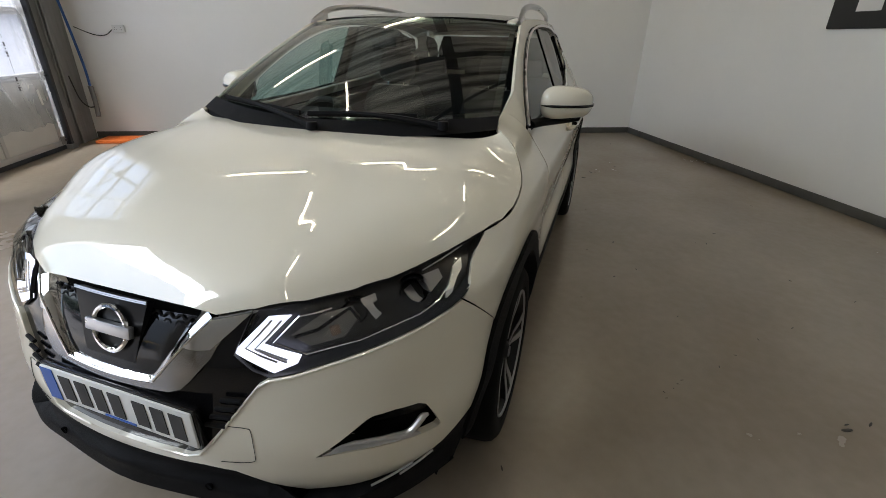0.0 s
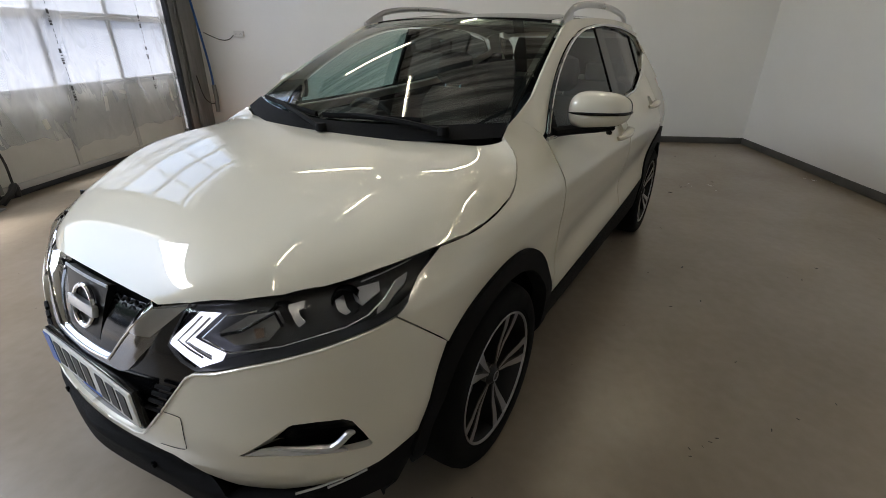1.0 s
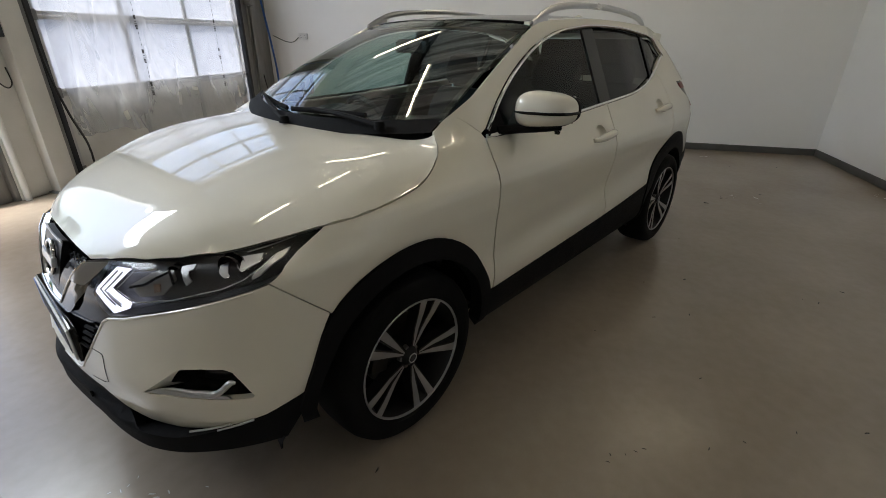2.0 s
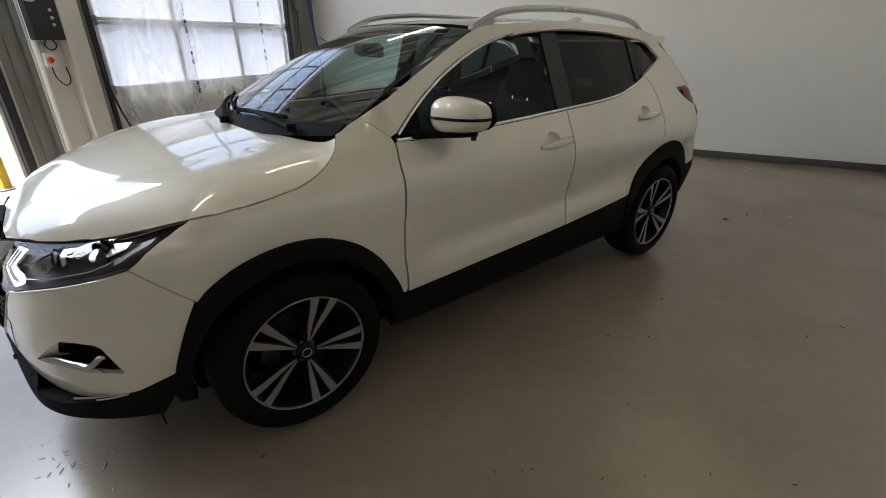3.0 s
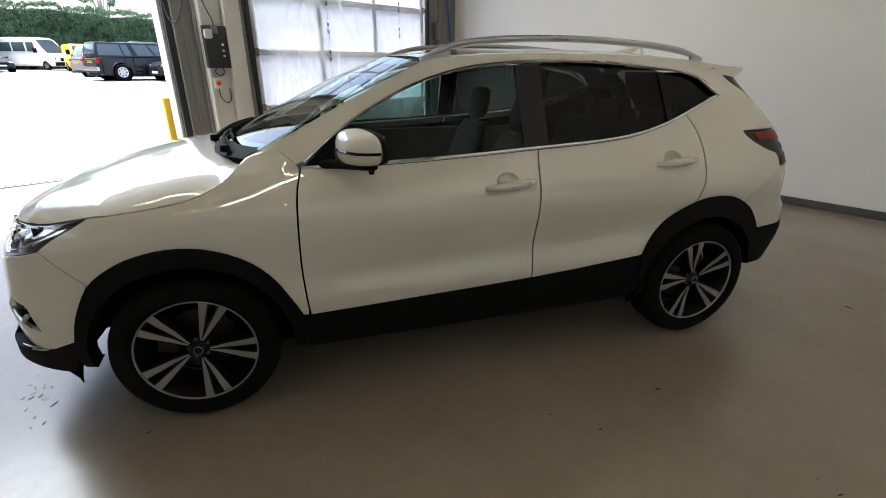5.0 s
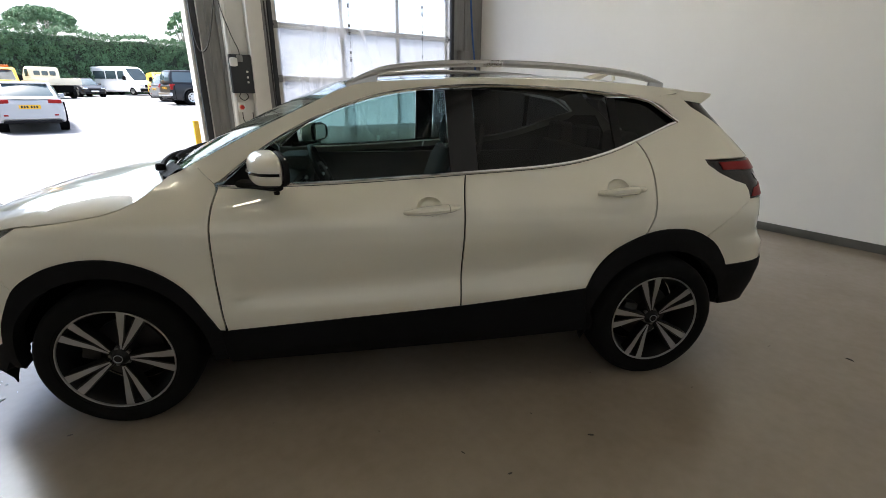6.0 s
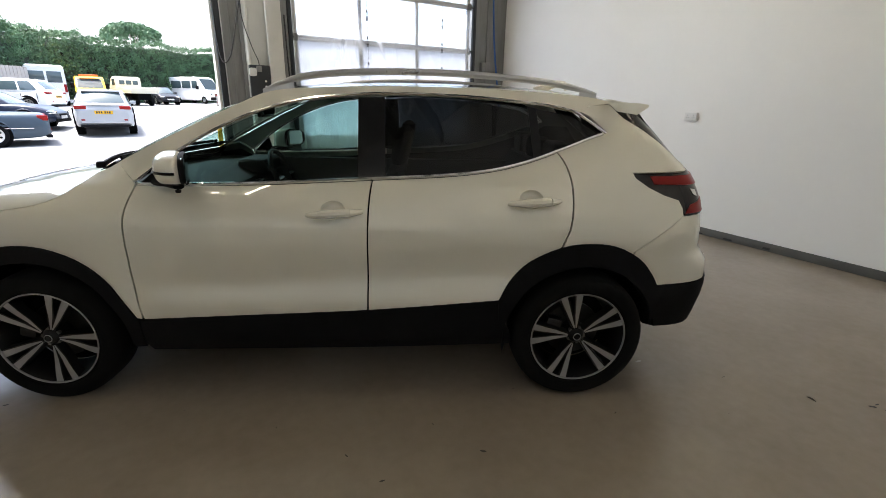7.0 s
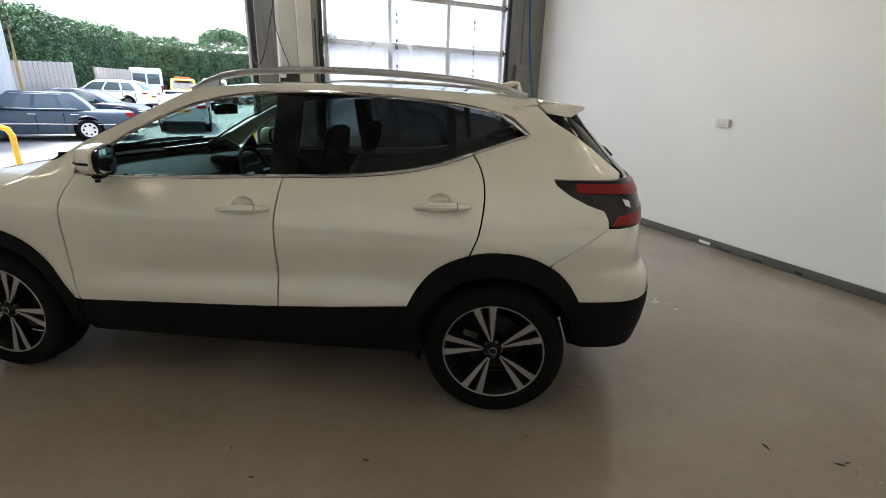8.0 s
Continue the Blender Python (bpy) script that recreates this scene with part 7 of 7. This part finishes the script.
def fence(a, b, h, n):
    a, b = Vector((*a, 0)), Vector((*b, 0))
    ob = thing("timber_fence", "grey weathered close-board timber fence", "fence", pose(a.x, a.y, YARD_Z(a.y), 0, 0, math.degrees(math.atan2(b.y - a.y, b.x - a.x))), "timber fences")
    L, rise = (b - a).length, YARD_Z(b.y) - YARD_Z(a.y)
    w = L / n
    board = box(0, w * 0.93, -0.011, 0.011, 0, h, 0.003)
    mesh = bpy.data.meshes.new("board")
    board.to_mesh(mesh)
    board.free()
    mesh.materials.append(TIMBER)
    for k in range(n):
        o = new("board", mesh)
        o.parent = ob
        o.matrix_basis = pose(k * w, 0.012 * (k % 2), rise * k / n + random.uniform(-0.02, 0.02))
    for k in range(0, n + 1, max(1, n // 3)):
        part("post", box(k * w - 0.05, k * w + 0.05, 0.025, 0.125, rise * k / n - 0.1, rise * k / n + h, 0.006), TIMBER, ob)
    return ob


fence((-7.4, 17.6), (-6.1, 23.2), 2.3, 40)
fence((-6.95, 29.8), (-5.85, 32.6), 2.2, 22)
shed = thing("clad_building", "pale corrugated metal building beside the yard", "building")
bm = bmesh.new()
prof = []
for k in range(138):
    y = 10.5 + 0.05 * k
    prof.append((-6.15 - 0.19 * (y - 10.5) * 0.0 + (0.02 if k % 4 < 2 else 0), y))
lo = [bm.verts.new((x, y, YARD_Z(y) - 0.05)) for x, y in prof]
hi = [bm.verts.new((x, y, 5.2)) for x, y in prof]
for k in range(len(prof) - 1):
    bm.faces.new((lo[k], lo[k + 1], hi[k + 1], hi[k]))
part("wall", bm, CLAD, shed, "pale corrugated cladding", False)
part("gable", box(-12, -6.17, 17.2, 17.35, YARD_Z(16) - 0.05, 5.2), CLAD, shed)
part("roof", box(-12.2, -6.0, 10.3, 17.5, 5.2, 5.35, 0.02), CLAD, shed)
OCHRE = mat("ochre_timber", (0.46, 0.33, 0.16), 0.8, vary=0.3, scale=3, bump=0.3, bump_scale=30, stretch=(5, 5, 0.4))
pole = thing("wooden_pole", "ochre upright wooden pole with a bracket", "pole", pose(-6.0, 17.4, YARD_Z(17.4)))
part("shaft", tube([(0.03, 0, 0), (0.0, 0, 2.0), (0.02, 0, 6.2)], [0.055, 0.052, 0.048], 10), OCHRE, pole)
part("bracket", box(-0.12, 0.12, -0.14, -0.05, 0.05, 0.45, 0.02), P_YELLOW, pole)

# hedge: a core coloured near black as inner shade, under many small leaves
LEAF = mat("hedge_leaf", (0.115, 0.225, 0.11), 0.55, vary=0.7, scale=0.8, spec=0.35)
SHADE_CORE = mat("hedge_shade_core", (0.012, 0.020, 0.008), 0.9, vary=0.4)
HEDGE = smooth_line([(-12.5, 16.0), (-9.6, 24.0), (-8.2, 36.0), (-4.0, 48.5), (6.0, 57.0), (18.0, 62.0), (34.0, 66.0)], 14)
TALL = curve((0, 4.3), (0.25, 4.45), (0.45, 4.9), (0.6, 5.15), (1.0, 5.4))
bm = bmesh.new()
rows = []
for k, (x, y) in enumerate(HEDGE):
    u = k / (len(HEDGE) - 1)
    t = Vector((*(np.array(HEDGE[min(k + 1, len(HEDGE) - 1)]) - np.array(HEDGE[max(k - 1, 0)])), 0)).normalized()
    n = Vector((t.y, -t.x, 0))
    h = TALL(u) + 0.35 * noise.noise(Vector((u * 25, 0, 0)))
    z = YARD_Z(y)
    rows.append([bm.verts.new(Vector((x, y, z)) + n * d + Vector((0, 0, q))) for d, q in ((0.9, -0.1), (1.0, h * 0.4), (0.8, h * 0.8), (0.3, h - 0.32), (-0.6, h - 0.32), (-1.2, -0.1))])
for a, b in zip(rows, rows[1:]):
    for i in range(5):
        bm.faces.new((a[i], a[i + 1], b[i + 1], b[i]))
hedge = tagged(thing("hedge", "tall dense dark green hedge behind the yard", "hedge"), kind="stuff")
part("shade_core", bm, SHADE_CORE, hedge)
rng = np.random.default_rng(7)


def leaves(name, centres, size, parent, material, per=1):
    """Many small bent leaf blades, as one mesh."""
    n = len(centres)
    d = rng.normal(size=(n, 3))
    d /= np.linalg.norm(d, axis=1)[:, None]
    e = np.cross(d, rng.normal(size=(n, 3)))
    e /= np.linalg.norm(e, axis=1)[:, None]
    s = size * rng.uniform(0.6, 1.5, (n, 1))
    a, b, c = centres - d * s, centres + e * s * 0.45, centres + d * s
    f = centres - e * s * 0.45
    v = np.stack([a, b, c, f], 1).reshape(-1, 3)
    mesh = bpy.data.meshes.new(name)
    mesh.from_pydata(v.tolist(), [], [(4 * k, 4 * k + 1, 4 * k + 2, 4 * k + 3) for k in range(n)])
    mesh.materials.append(material)
    ob = new(name, mesh)
    ob.parent = parent
    return ob


pts = []
for k in range(180000):
    u = rng.uniform(0, 1) ** 1.25
    f = u * (len(HEDGE) - 1)
    i = min(int(f), len(HEDGE) - 2)
    p = np.array(HEDGE[i]) * (1 - f + i) + np.array(HEDGE[i + 1]) * (f - i)
    t = np.array(HEDGE[i + 1]) - np.array(HEDGE[i])
    t /= np.linalg.norm(t)
    n = np.array((t[1], -t[0]))
    h = TALL(u) + 0.35 * noise.noise(Vector((u * 25, 0, 0)))
    v = rng.uniform(0, 1.18)
    clump = 0.30 * noise.noise(Vector((p[0] * 0.9, p[1] * 0.9, v * 6))) + 0.22 * noise.noise(Vector((p[0] * 2.3, p[1] * 2.3, v * 14)))
    if v < 0.95:
        d, z = 1.08 - 0.25 * v ** 3 + clump + rng.normal() * 0.06, v * h
    else:
        d, z = 0.9 - (v - 0.95) * 7, h - 0.05 + clump * 1.3 + abs(rng.normal()) * 0.16
    q = p + n * d
    pts.append((q[0], q[1], YARD_Z(p[1]) + z))
leaves("foliage", np.array(pts), 0.078, hedge, LEAF)


def tree(x, y, h, spread, flat_top, seed, many=420):
    ob = thing("tree", "broad dark green tree rising behind the hedge", "tree", pose(x, y, 0.9))
    r = random.Random(seed)
    bm = bmesh.new()
    add_tube(bm, [(0, 0, 0), (0.1, 0, h * 0.3), (0.0, 0.1, h * 0.6)], [0.35, 0.28, 0.18], 10)
    tips = []
    for k in range(34):
        a, q = 2.4 * k, math.sqrt((k + 0.5) / 34)
        e = Vector((math.cos(a) * spread * q, math.sin(a) * spread * q, h * (0.76 + flat_top * 0.30 * math.sqrt(max(0.0, 1 - q * q))) + r.uniform(-0.15, 0.15)))
        tips.append(e)
        if k % 3 == 0:
            s = Vector((0.05, 0.03, h * r.uniform(0.3, 0.58)))
            add_tube(bm, [s, s.lerp(e, 0.5) + Vector((0, 0, 0.4)), e], [0.12, 0.08, 0.03], 6)
    part("trunk", bm, TIMBER, ob)
    c = []
    for e in tips:
        for k in range(many):
            d = rng.normal(size=3)
            d /= np.linalg.norm(d)
            rad = spread * 0.24 * rng.uniform(0.4, 1.0)
            c.append((e.x + d[0] * rad, e.y + d[1] * rad, e.z + d[2] * rad * 0.8))
    leaves("crown", np.array(c), 0.13, ob, LEAF)


tree(-2.0, 73, 9.5, 3.2, 0.6, 3)
tree(10.6, 61, 7.0, 1.5, 1.5, 5, 70)
